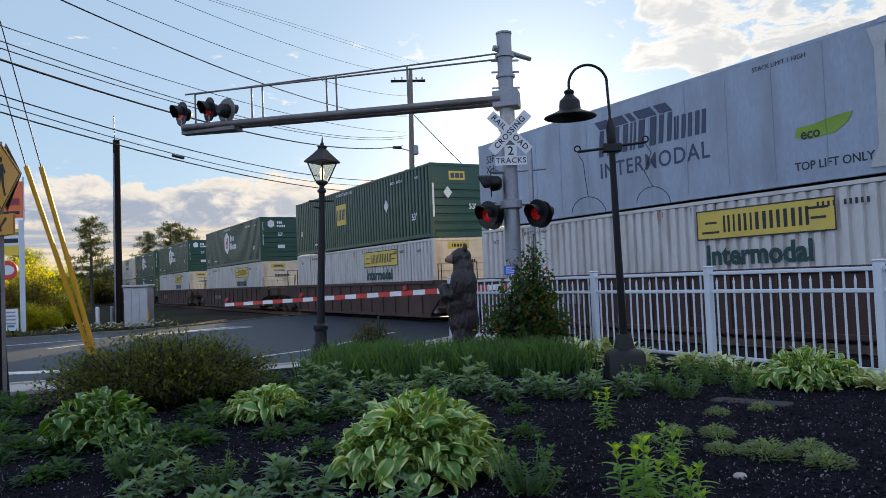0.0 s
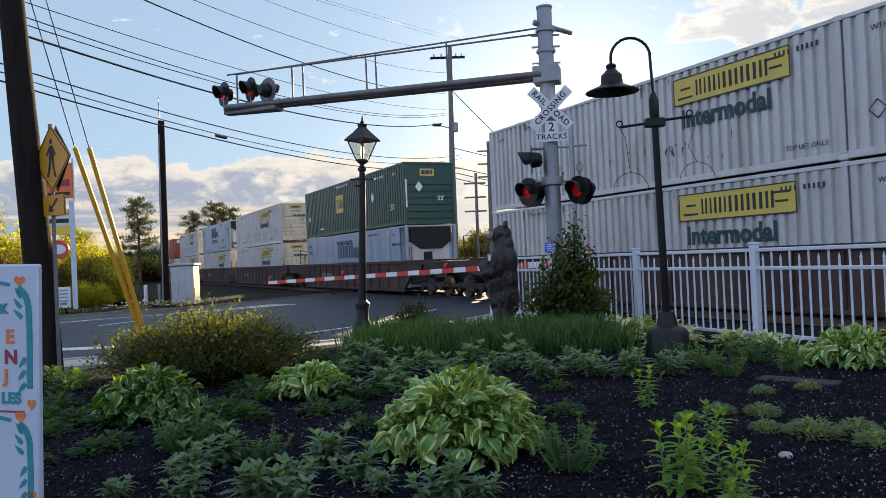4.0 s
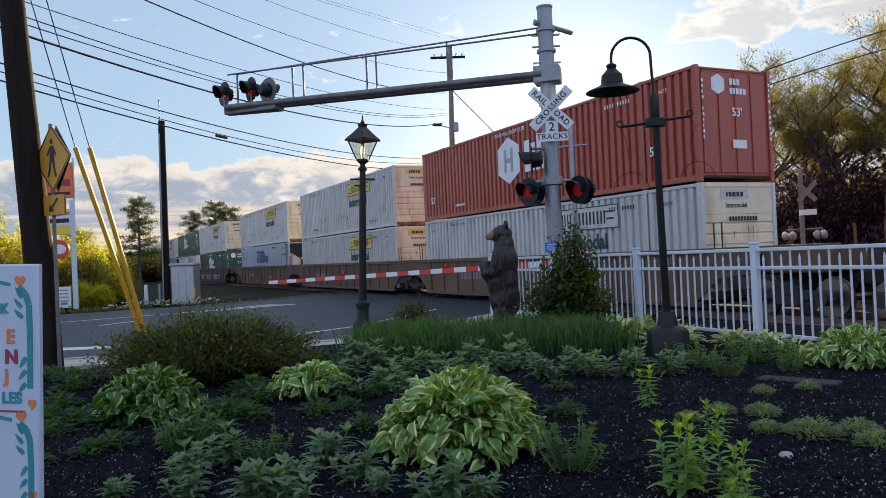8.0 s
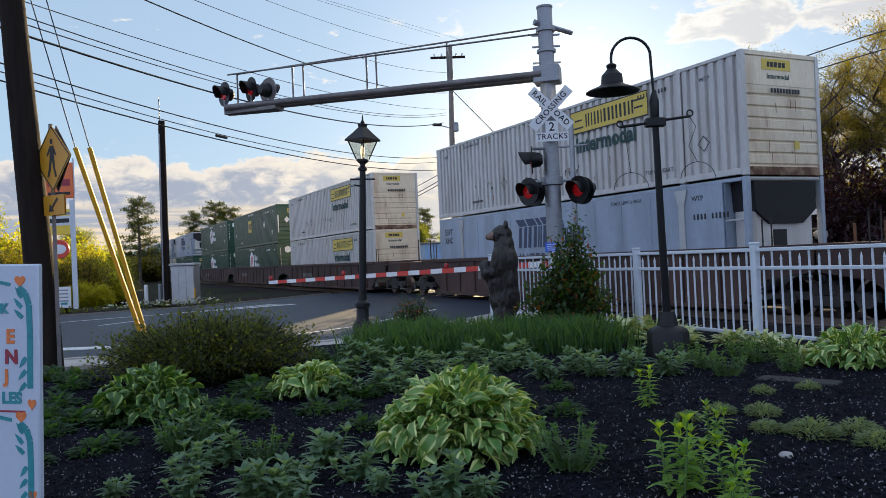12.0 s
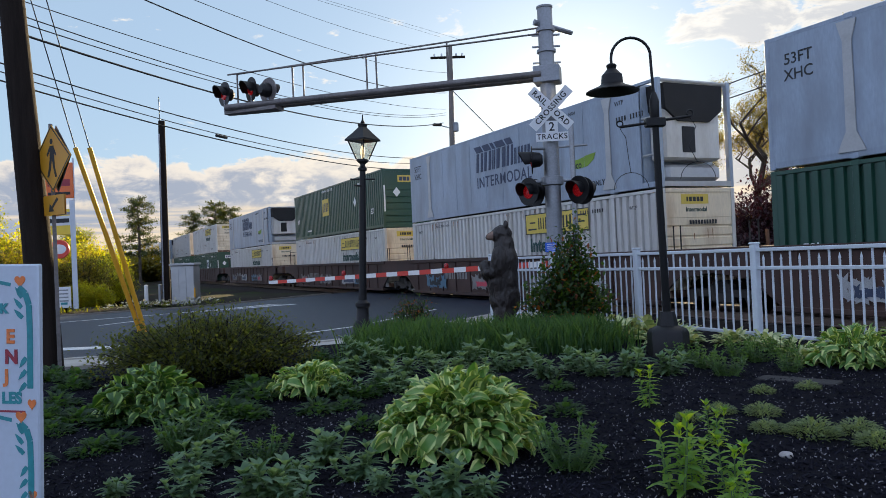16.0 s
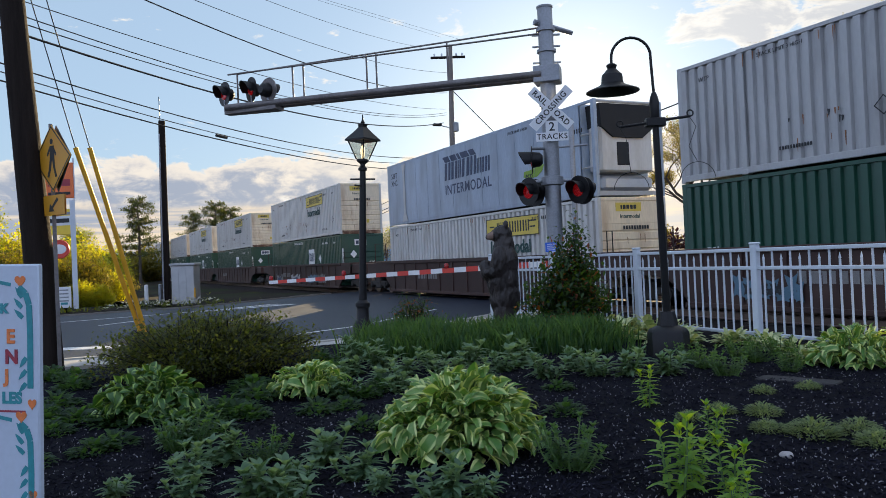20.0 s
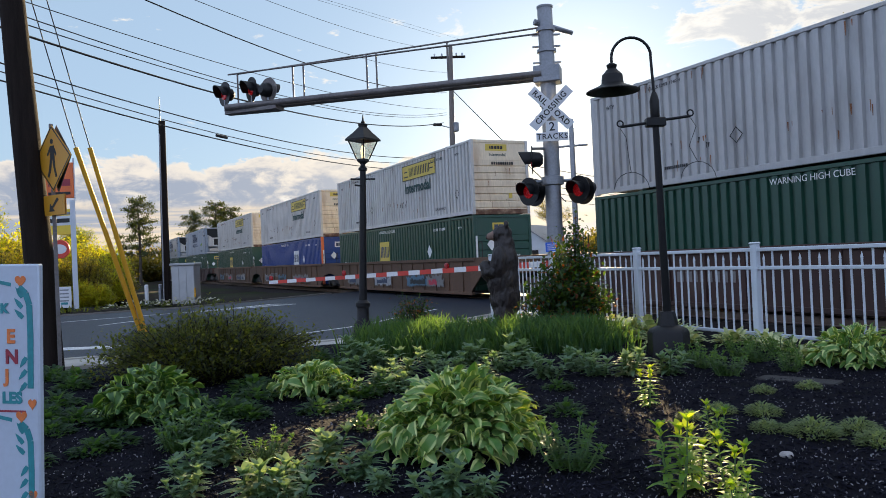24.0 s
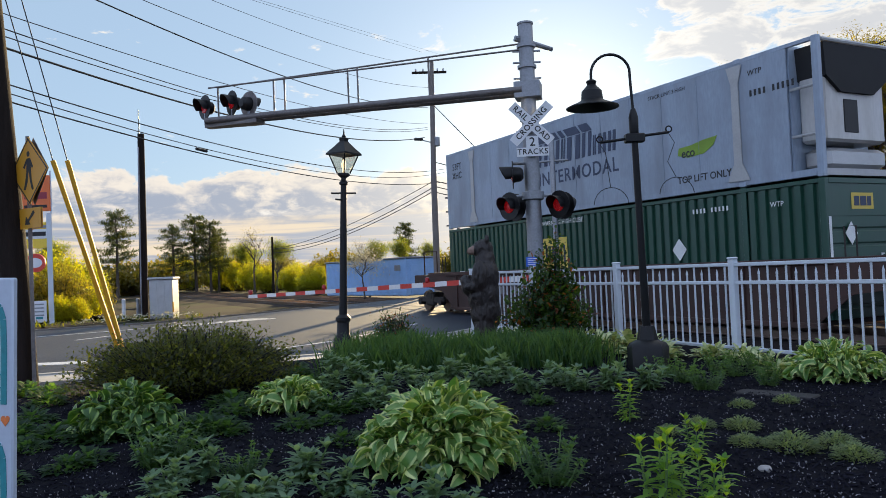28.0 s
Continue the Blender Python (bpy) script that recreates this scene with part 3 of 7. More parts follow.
def cables():
    rows = [
        ((-26.33, -3.82, 8.75), (-35.92, 5.05, 8.44), (-70.49, 37.30, 12.23), 0.026),
        ((-26.34, -3.83, 8.50), (-35.93, 5.03, 8.08), (-70.50, 37.28, 11.87), 0.02),
        ((-26.35, -3.84, 8.19), (-35.94, 5.02, 7.82), (-70.52, 37.26, 10.88), 0.03),
        ((-14.59, -2.10, 6.19), (-20.44, 2.66, 6.42), (-43.84, 21.88, 10.24), 0.024),
        ((-14.57, -2.08, 6.51), (-20.47, 2.72, 6.83), (-44.44, 22.43, 11.03), 0.012),
        ((-14.58, -2.09, 6.36), (-20.48, 2.71, 6.71), (-44.44, 22.43, 10.89), 0.012),
        ((-14.60, -2.10, 6.74), (-20.50, 2.70, 7.26), (-44.40, 22.40, 11.25), 0.01),
        ((-16.43, -0.50, 7.92), (-22.78, 4.69, 8.39), (-44.40, 22.48, 12.31), 0.018),
        ((-17.57, 0.45, 8.37), (-24.18, 5.88, 9.23), (-45.01, 23.07, 13.82), 0.01),
        ((-18.88, 1.54, 9.19), (-24.80, 6.42, 10.22), (-39.32, 18.40, 13.60), 0.008),
        ((-21.34, 3.60, 9.85), (-27.88, 9.02, 11.55), (-43.06, 21.58, 15.50), 0.006),
        ((-21.68, 3.88, 9.99), (-29.14, 10.07, 11.99), (-48.54, 26.13, 17.17), 0.006),
        ((-46.36, 23.60, 7.34), (-59.70, 23.60, 5.72), (-87.50, 23.60, 4.98), 0.03),
        ((-46.38, 23.60, 7.07), (-59.73, 23.60, 5.47), (-87.50, 23.60, 4.55), 0.03),
        ((-46.30, 23.60, 7.75), (-57.50, 23.60, 6.45), (-87.50, 23.60, 5.00), 0.025),
    ]
    for a, b, c, r in rows:
        tagged(part("overhead_cable", Shape().tube(catenary(a, b, c), r, 5), M_WIRE), "black overhead cable hanging between poles", "cable", "overhead cables")
    for a, c in (((-21.76, 23.63, 8.01), (-14.0, 39.6, 12.1)), ((-21.97, 23.21, 7.3), (-14.0, 39.5, 11.1))):
        b = (Vector(a) + Vector(c)) / 2 - Vector((0, 0, 0.25))
        a2 = Vector(a) - (Vector(c) - Vector(a)) * 0.2 - Vector((0, 0, 0.4))
        tagged(part("overhead_cable", Shape().tube(catenary(a2, a, c), 0.025, 5), M_WIRE), "black overhead cable above the trees", "cable", "overhead cables")
    for z0, c in WIRES_NORTH:
        a = Vector((-46.15, 23.7, z0))
        c = Vector(c)
        tagged(part("overhead_cable", Shape().tube(catenary(a, (a + c) / 2 - Vector((0, 0, 0.4)), c), 0.03, 5), M_WIRE), "black overhead cable along the far side of the tracks", "cable", "overhead cables")
    box = Shape().tube([(-37.5, 6.6, 7.95), (-38.2, 7.2, 7.97)], 0.07, 8)
    tagged(part("cable_splice", box, M_BLACKMATT), "black splice case on an overhead cable", "splice case")


# ---- crossing signals ----


def text_mesh(words, size, mat, thick=0.002, bold=0.0, spacing=1.0):
    """Raised lettering as a mesh; reads along +x, stands along +y, centred."""
    cu = bpy.data.curves.new("lettering", "FONT")
    cu.body, cu.size, cu.extrude, cu.offset, cu.space_character = words, size, thick, bold, spacing
    cu.align_x, cu.align_y = "CENTER", "CENTER"
    cu.resolution_u = 3
    tmp = bpy.data.objects.new("lettering", cu)
    scene.collection.objects.link(tmp)
    bpy.context.view_layer.update()
    me = bpy.data.meshes.new_from_object(tmp.evaluated_get(bpy.context.evaluated_depsgraph_get()))
    bpy.data.objects.remove(tmp)
    bpy.data.curves.remove(cu)
    me.name = "lettering"
    me.materials.clear()
    me.materials.append(mat)
    return me


def face_to(x, y, z, yaw, tilt=0.0, roll=0.0):
    """A plane standing upright whose +z looks at heading yaw (degrees from +x), its +x to the viewer's right."""
    return Matrix.Translation((x, y, z)) @ Matrix.Rotation(radians(yaw + 90), 4, "Z") @ Matrix.Rotation(radians(90 + tilt), 4, "X") @ Matrix.Rotation(radians(roll), 4, "Z")


def flasher(parent, at, lit, label, hood=0.28, back=None):
    """A round lamp unit with backing disc and hood; looks along its +z."""
    m = at
    disc = part("background_disc", Shape().add(*disc_data(0.30, 0.02, 24)), back or M_BLACK, parent, label, at=m)
    part("housing", Shape().lathe([(0.09, -0.22), (0.15, -0.16), (0.17, -0.02), (0.17, 0.0)], 18), M_BLACK, disc, at=Matrix())
    part("lens", Shape().lathe([(0.15, 0.021), (0.14, 0.035), (0.08, 0.05), (0.01, 0.055)], 18), M_LENS_ON if lit else M_LENS_DIM, disc,
         "red glass lens, glowing" if lit else "red glass lens, dimly lit")
    s = Shape()
    n = 14
    v, f = [], []
    for k in range(n + 1):
        a = math.pi * (-0.12 + 1.24 * k / n)
        d = hood * (0.55 + 0.45 * math.sin(max(0, min(math.pi, math.pi * k / n))))
        for r, z in ((0.17, 0.015), (0.18, d), (0.19, d), (0.18, 0.015)):
            v.append((r * math.cos(a), r * math.sin(a), z))
    for k in range(n):
        f += [(4 * k + j, 4 * k + (j + 1) % 4, 4 * k + 4 + (j + 1) % 4, 4 * k + 4 + j) for j in range(4)]
    part("hood", s.add(v, f), M_BLACK, disc)
    return disc


def disc_data(r, t, n):
    v = [(r * math.cos(2 * math.pi * k / n), r * math.sin(2 * math.pi * k / n), z) for z in (0, t) for k in range(n)]
    f = [tuple(range(n - 1, -1, -1)), tuple(range(n, 2 * n))] + [(k, (k + 1) % n, n + (k + 1) % n, n + k) for k in range(n)]
    return v, f


def cantilever_signal():
    """The crossing mast with its long arm over the road."""
    bx, by = -13.76, 9.42
    g = thing("crossing_signal", pose(bx, by, 0.0), "galvanised railroad crossing mast with a long cantilever arm and red lamps", "crossing signal")
    part("mast", Shape().lathe([(0.26, 0.2), (0.26, 0.28), (0.175, 0.3), (0.17, 3.5), (0.16, 6.92), (0.175, 6.93), (0.175, 6.97), (0.05, 7.0)], 24), M_GALV, g)
    for z in (4.85, 5.62, 6.0, 6.45):
        part("band", Shape().lathe([(0.17, z - 0.03), (0.205, z - 0.03), (0.205, z + 0.03), (0.17, z + 0.03)], 20), M_GALV, g)
    way = Vector((-4.96, -5.58, 0)).normalized()
    nrm = Vector((-way.y, way.x, 0))
    z0 = 5.46
    box = Shape()
    box.block(-0.28, 0.28, -0.24, 0.24, z0 - 0.16, z0 + 0.2, 0.015)
    part("arm_clamp", box.moved(Matrix.Rotation(math.atan2(way.y, way.x), 4, "Z")), M_GALV, g, "metal clamp box round the mast")
    L = 7.72
    P = lambda u, s=0.0, z=0.0: (way.x * u + nrm.x * s, way.y * u + nrm.y * s, z)
    for s in (-0.2, 0.2):
        part("arm_tube", Shape().tube([P(0.1, s, z0 + 0.02), P(L, s * 0.8, z0 + 0.03)], 0.075, 12), M_STEEL, g)
    lace = Shape()
    for k in range(18):
        u0, u1 = 0.35 + k * 0.39, 0.35 + (k + 1) * 0.39
        lace.tube([P(u0, -0.2 if k % 2 else 0.2, z0), P(u1, 0.2 if k % 2 else -0.2, z0)], 0.022, 6)
    part("arm_lacing", lace, M_STEEL, g)
    walkw = Shape()
    walkw.plate([P(L - 1.35, -0.22, z0 - 0.12), P(L + 0.06, -0.12, z0 - 0.12), P(L + 0.06, 0.12, z0 - 0.12), P(L - 1.35, 0.22, z0 - 0.12)], (0, 0, 0.09))
    part("lamp_platform", walkw, M_STEEL, g)
    # hand rail above the arm
    posts = (2.26, 3.97, 4.21, 5.82, 6.1, 7.58)
    for u in posts:
        part("rail_post", Shape().tube([P(u, -0.2, z0), P(u, -0.2, z0 + 0.9 + (7.6 - u) * 0.03)], 0.022, 8), M_STEEL, g)
    for s, zt in ((-0.2, 0.9), (0.2, 0.8)):
        part("hand_rail", Shape().tube([P(7.6, s, z0 + zt), P(0.12, s, z0 + zt + (0.225 if s < 0 else 0.08))], 0.02, 8), M_STEEL, g)
    part("bracket", Shape().tube([(-0.05, -0.25, 6.62), (0.1, 0.62, 6.42)], [0.07, 0.05], 8), M_GALV, g)
    for z in (5.75, 6.1, 6.35, 4.6):
        part("step", Shape().box(-0.3, 0.3, -0.03, 0.03, z - 0.015, z + 0.015).moved(Matrix.Rotation(radians(64), 4, "Z")), M_GALV, g)
    # lamps at the arm's end
    for u, lit, yaw, dz in ((7.88, True, -75, 0.42), (7.15, True, -78, 0.46), (6.6, False, 115, 0.34)):
        x, y, _ = P(u, -0.1 if lit else 0.12)
        part("lamp_post", Shape().tube([(x, y, z0), (x, y, z0 + dz)], 0.035, 8), M_GALV, g)
        flasher(g, face_to(x, y, z0 + dz, yaw), lit, "round flasher unit with a hood", 0.28, None if lit else M_STEEL)
    # lamps on the mast
    zc = 2.98
    right = Vector((0.44, 0.898, 0))
    part("lamp_arm", Shape().tube([tuple(-right * 0.62 + Vector((0, 0, zc + 0.22))), tuple(right * 0.62 + Vector((0, 0, zc + 0.22)))], 0.035, 8), M_GALV, g)
    part("lamp_collar", Shape().lathe([(0.19, zc + 0.12), (0.24, zc + 0.14), (0.24, zc + 0.3), (0.19, zc + 0.32)], 18), M_GALV, g)
    tow = Vector((0.898, -0.44, 0))
    for k, yaw in ((-0.53, -78), (0.53, -78)):
        p = right * k + tow * 0.16
        flasher(g, face_to(p.x, p.y, zc, yaw), True, "black round flasher unit with a hood")
        q = right * (k + 0.16) - tow * 0.2
        flasher(g, face_to(q.x, q.y, zc, yaw + 180), False, "black round flasher unit facing away")
    p = -right * 0.42 + tow * 0.1
    flasher(g, face_to(p.x, p.y, zc + 0.68, 238), False, "black round flasher unit facing the side road", 0.3)
    part("lamp_bracket", Shape().tube([(0, 0, zc + 0.92), (p.x, p.y, zc + 0.92)], 0.03, 8), M_GALV, g)
    # crossbuck
    yaw = -30
    c = tow * 0.27
    for roll, words in ((45, "CROSSING"), (-45, "RAIL  ROAD")):
        m = face_to(c.x, c.y, 4.72, yaw, 0, roll) @ pose(0, 0, 0.012 if roll > 0 else 0.0)
        blade = part("crossbuck_blade", Shape().block(-0.57, 0.57, -0.11, 0.11, -0.004, 0.004, 0.0015), M_SIGNWHITE, g, "white crossing blade with black letters", at=m)
        part("lettering", text_mesh(words, 0.17, M_SIGNBLACK, 0.001, 0.003, 1.12), None, blade, "black letters", at=pose(0, 0, 0.0065))
    m = face_to(c.x, c.y, 4.15, yaw)
    plate = part("tracks_plate", Shape().plate([(-0.34, -0.13, 0), (0.34, -0.13, 0), (0.34, 0.06, 0), (0.13, 0.06, 0), (0.13, 0.3, 0), (-0.13, 0.3, 0), (-0.13, 0.06, 0), (-0.34, 0.06, 0)], (0, 0, 0.006)),
                 M_SIGNWHITE, g, "white number-of-tracks plate", at=m)
    part("lettering", text_mesh("TRACKS", 0.165, M_SIGNBLACK, 0.001, 0.002, 1.1), None, plate, at=pose(0, -0.035, 0.0085))
    part("lettering", text_mesh("2", 0.26, M_SIGNBLACK, 0.001, 0.003), None, plate, at=pose(0, 0.17, 0.0085))
    m = face_to(c.x - 0.05, c.y - 0.1, 1.78, yaw)
    sign = part("notice_plate", Shape().block(-0.14, 0.14, -0.1, 0.1, 0, 0.006, 0.002), M_BLUE, g, "small blue notice plate", at=m)
    for k in range(4):
        part("writing_bar", Shape().box(-0.1, 0.1 - 0.03 * (k % 2), 0.055 - 0.04 * k, 0.07 - 0.04 * k, 0.0065, 0.0085), M_SIGNWHITE, sign)
    return g


def gate():
    """The lowered barrier arm and its post."""
    a, b = Vector((-19.9, 11.32, 1.30)), Vector((-27.05, 6.16, 1.05))
    g = thing("crossing_gate", pose(-17.25, 12.5, 0), "lowered crossing gate with a red and white striped arm", "crossing gate")
    o = Vector((-17.25, 12.5, 0))
    part("gate_mast", Shape().lathe([(0.16, -0.2), (0.16, 0.1), (0.075, 0.12), (0.07, 5.25), (0.05, 5.3)], 14), M_GALV, g)
    part("cross_bar", Shape().tube([(-0.25, -0.3, 4.55), (0.3, 0.3, 4.55)], 0.03, 8), M_GALV, g)
    part("gate_machine", Shape().block(-0.3, 0.25, -0.35, 0.3, 0.6, 1.5, 0.03), M_GALV, g, "grey gate machine box")
    n = 23
    d = b - a
    side = Vector((-d.y, d.x, 0)).normalized()
    start = a - d.normalized() * 2.4
    for k in range(n + 6):
        u0 = k * 0.406
        if u0 + 0.40 > (b - start).length:
            break
        p, q = start + d.normalized() * u0 - o, start + d.normalized() * (u0 + 0.406) - o
        w0 = 0.085 - 0.03 * u0 / 11
        s = Shape()
        s.plate([p + side * 0.02 + Vector((0, 0, -w0)), p - side * 0.02 + Vector((0, 0, -w0)), q - side * 0.02 + Vector((0, 0, -w0)), q + side * 0.02 + Vector((0, 0, -w0))], (0, 0, 2 * w0))
        red = int(((b - start).length - u0) / 0.406) % 2 == 0
        part("arm_stripe", s, M_RED if red else M_ARMWHITE, g, "red band" if red else "white band", smooth=0)
    for u in (0.35, 3.45, 7.3):
        p = b - d.normalized() * u - o
        lampb = part("arm_lamp", Shape().lathe([(0.03, 0.0), (0.07, 0.02), (0.075, 0.1), (0.06, 0.15), (0.02, 0.17)], 12), M_LENS_DIM, g, "small red lamp on the arm", at=Matrix.Translation(p + Vector((0, 0, 0.06))))
    return g


def far_crossbuck():
    g = thing("crossing_signal", pose(-19.3, 24.0, -0.25), "grey crossing mast seen from behind across the tracks", "crossing signal")
    part("mast", Shape().lathe([(0.1, 0), (0.085, 0.1), (0.08, 4.5), (0.03, 4.55)], 12), M_WEATHERED, g)
    for r in (45, -45):
        part("crossbuck_blade", Shape().block(-0.47, 0.47, -0.09, 0.09, 0, 0.01, 0.003), M_WEATHERED, g, at=face_to(0.35, -0.12, 3.68, -80, 0, r) @ pose(0, 0, 0.012 if r > 0 else 0))
    part("tracks_plate", Shape().block(-0.3, 0.3, -0.1, 0.1, 0, 0.01, 0.003), M_SIGNWHITE, g, at=face_to(0.35, -0.12, 2.95, -65))
    for px, py, w, h in ((-20.9, 24.1, 0.12, 2.3), (-20.0, 24.3, 0.13, 2.35), (-17.2, 24.0, 0.09, 2.3), (-16.2, 24.2, 0.13, 2.35)):
        part("post", Shape().block(-w / 2, w / 2, -w / 2, w / 2, -0.3, h, 0.012), M_RUSTPOST, thing("timber_post", pose(px, py, -0.1, 1.0, -0.8, 20), "weathered brown post beyond the tracks", "post", "brown posts beyond the tracks"))
    part("lamp_arm", Shape().tube([(-0.5, -0.2, 2.35), (0.6, 0.3, 2.35)], 0.035, 8), M_WEATHERED, g)
    for k in (-0.55, -0.3, 0.45, 0.65):
        part("lamp_back", Shape().lathe([(0.03, 2.3), (0.12, 2.22), (0.13, 2.1), (0.08, 1.98), (0.02, 1.95)], 12, k, k * 0.45), M_ALU, g)


# ---- street lamps, poles ----


def lantern_post():
    x, y, z = -14.67, 5.29, 0.1
    g = thing("street_lamp", pose(x, y, z) @ pose(0, 0, 0, -2.2, 1.1, 0), "black lantern street lamp on a fluted post", "street lamp")
    prof = [(0.24, 0), (0.24, 0.1), (0.2, 0.14), (0.19, 0.3), (0.13, 0.38), (0.12, 0.62), (0.15, 0.66), (0.15, 0.72), (0.085, 0.78), (0.075, 1.2), (0.07, 2.4), (0.06, 3.38), (0.09, 3.4), (0.09, 3.44), (0.05, 3.48), (0.05, 3.56)]
    part("post", Shape().lathe(prof, 16), M_BLACK, g)
    part("ladder_bar", Shape().tube([(-0.12, -0.22, 3.22), (0.12, 0.22, 3.22)], 0.018, 6), M_BLACK, g)
    part("ladder_bar", Shape().tube([(0.1, -0.2, 3.08), (0.0, 0.0, 3.08)], 0.02, 6), M_BLACK, g)
    part("lantern_base", Shape().lathe([(0.05, 3.52), (0.13, 3.58), (0.13, 3.62), (0.1, 3.63)], 4), M_BLACK, g)
    b, t = 0.09, 0.205
    z0, z1 = 3.62, 3.99
    R = Matrix.Rotation(radians(28), 4, "Z")
    for k in range(4):
        r = Matrix.Rotation(radians(90 * k), 4, "Z") @ R
        part("glazing_bar", Shape().tube([r @ Vector((b, b, z0)), r @ Vector((t, t, z1))], 0.014, 6), M_BLACK, g)
        part("pane", Shape().plate([r @ Vector((b - .004, -b, z0)), r @ Vector((b - .004, b, z0)), r @ Vector((t - .004, t, z1)), r @ Vector((t - .004, -t, z1))], r @ Vector((-0.003, 0, 0))), M_GLASS, g, "clear glass pane", smooth=0).visible_shadow = False
    roof = Shape()
    ring = lambda a, zz: [tuple(R @ Vector((sx * a, sy * a, zz))) for sx, sy in ((-1, -1), (1, -1), (1, 1), (-1, 1))]
    lv = [(t + 0.05, z1), (t + 0.05, z1 + 0.03), (0.14, z1 + 0.17), (0.06, z1 + 0.28), (0.07, z1 + 0.34), (0.03, z1 + 0.36)]
    v = sum((ring(a, zz) for a, zz in lv), [])
    f = [(3, 2, 1, 0), tuple(range(len(v) - 4, len(v)))]
    for i in range(len(lv) - 1):
        f += [(4 * i + k, 4 * i + (k + 1) % 4, 4 * i + 4 + (k + 1) % 4, 4 * i + 4 + k) for k in range(4)]
    part("lantern_roof", roof.add(v, f), M_BLACK, g, smooth=20)
    part("finial", Shape().lathe([(0.03, z1 + 0.34), (0.045, z1 + 0.38), (0.02, z1 + 0.42), (0.012, z1 + 0.5), (0.004, z1 + 0.54)], 10), M_BLACK, g)
    part("bulb", Shape().lathe([(0.02, 3.63), (0.035, 3.7), (0.05, 3.8), (0.03, 3.88), (0.01, 3.9)], 12), M_BULB, g, "warm glowing bulb")


def gooseneck_post():
    x, y, z = -6.86, 6.2, 0.43
    g = thing("street_lamp", pose(x, y, z), "black gooseneck street lamp with a bell shade and banner arms", "street lamp")
    part("base", Shape().lathe([(0.235, -0.1), (0.235, 0.26), (0.21, 0.3), (0.12, 0.34), (0.1, 0.44), (0.085, 0.5)], 8), M_BLACK, g)
    top = Vector((0.13, -0.16, 2.75))
    part("post", Shape().tube([(0, 0, 0.4), tuple(top * 0.5), tuple(top)], [0.048, 0.042, 0.036], 12), M_BLACK, g)
    part("collar", Shape().lathe([(0.036, 2.68), (0.052, 2.72), (0.056, 2.9), (0.04, 2.96), (0.025, 3.0)], 12, top.x, top.y), M_BLACK, g)
    right = Vector((0.44, 0.898, 0))
    pts = []
    base = top + Vector((0, 0, 0.22))
    for k in range(3):
        pts.append(base + Vector((0, 0, 0.17 * k)) - right * 0.008 * k)
    c = base + Vector((0, 0, 0.38)) - right * 0.24
    for k in range(1, 15):
        a = math.pi * k / 14
        pts.append(c + right * 0.225 * math.cos(a) + Vector((0, 0, 0.225 * math.sin(a) + 0.06)))
    pts.append(pts[-1] - Vector((0, 0, 0.12)))
    part("gooseneck", Shape().tube(pts, 0.016, 10), M_BLACK, g)
    e = pts[-1]
    part("shade", Shape().lathe([(0.035, e.z + 0.06), (0.06, e.z + 0.04), (0.05, e.z), (0.075, e.z - 0.03), (0.115, e.z - 0.07), (0.125, e.z - 0.17), (0.15, e.z - 0.19), (0.3, e.z - 0.255), (0.3, e.z - 0.265), (0.14, e.z - 0.2), (0.1, e.z - 0.16)], 28, e.x, e.y), M_BLACK, g, "black bell-shaped metal shade")
    part("arm_clamp", Shape().block(-0.06, 0.06, -0.11, 0.11, 2.61, 2.71, 0.01).moved(Matrix.Translation((top.x, top.y, 0)) @ Matrix.Rotation(radians(-26), 4, "Z")), M_BLACK, g)
    for k in (-1, 1):
        a = top + Vector((0, 0, -0.08 + 0.015 * k)) + right * 0.1 * k
        b = a + right * 0.3 * k + Vector((0, 0, 0.03 * k))
        part("banner_arm", Shape().tube([a, (a + b) / 2, b], 0.016, 8), M_BLACK, g, "twisted iron banner arm")
        loop = [b + Vector((0, 0, 0.035)) + 0.035 * (right * math.sin(t) * k - Vector((0, 0, math.cos(t)))) for t in [2 * math.pi * i / 10 for i in range(11)]]
        part("arm_scroll", Shape().tube(loop, 0.009, 6), M_BLACK, g)
        w = b - Vector((0, 0, 0.02))
        p1 = [w, w + right * 0.06 + Vector((0, 0, -0.1)), w + right * (0.08 if k < 0 else -0.03) + Vector((0, 0, -0.32)), w + right * (0.1 if k < 0 else 0.06) + Vector((0, 0, -0.5))]
        part("hanging_wire", Shape().tube(p1, 0.004, 5), M_WIRE, g, "thin loose wire")
        m = p1[-1]
        arc = [m + right * 0.2 * math.cos(t) + Vector((0, 0, 0.2 * math.sin(t) - 0.2)) for t in [math.pi * (0.02 + 0.96 * i / 10) for i in range(11)]]
        part("hanging_wire", Shape().tube(arc, 0.004, 5), M_WIRE, g, "thin loose wire")


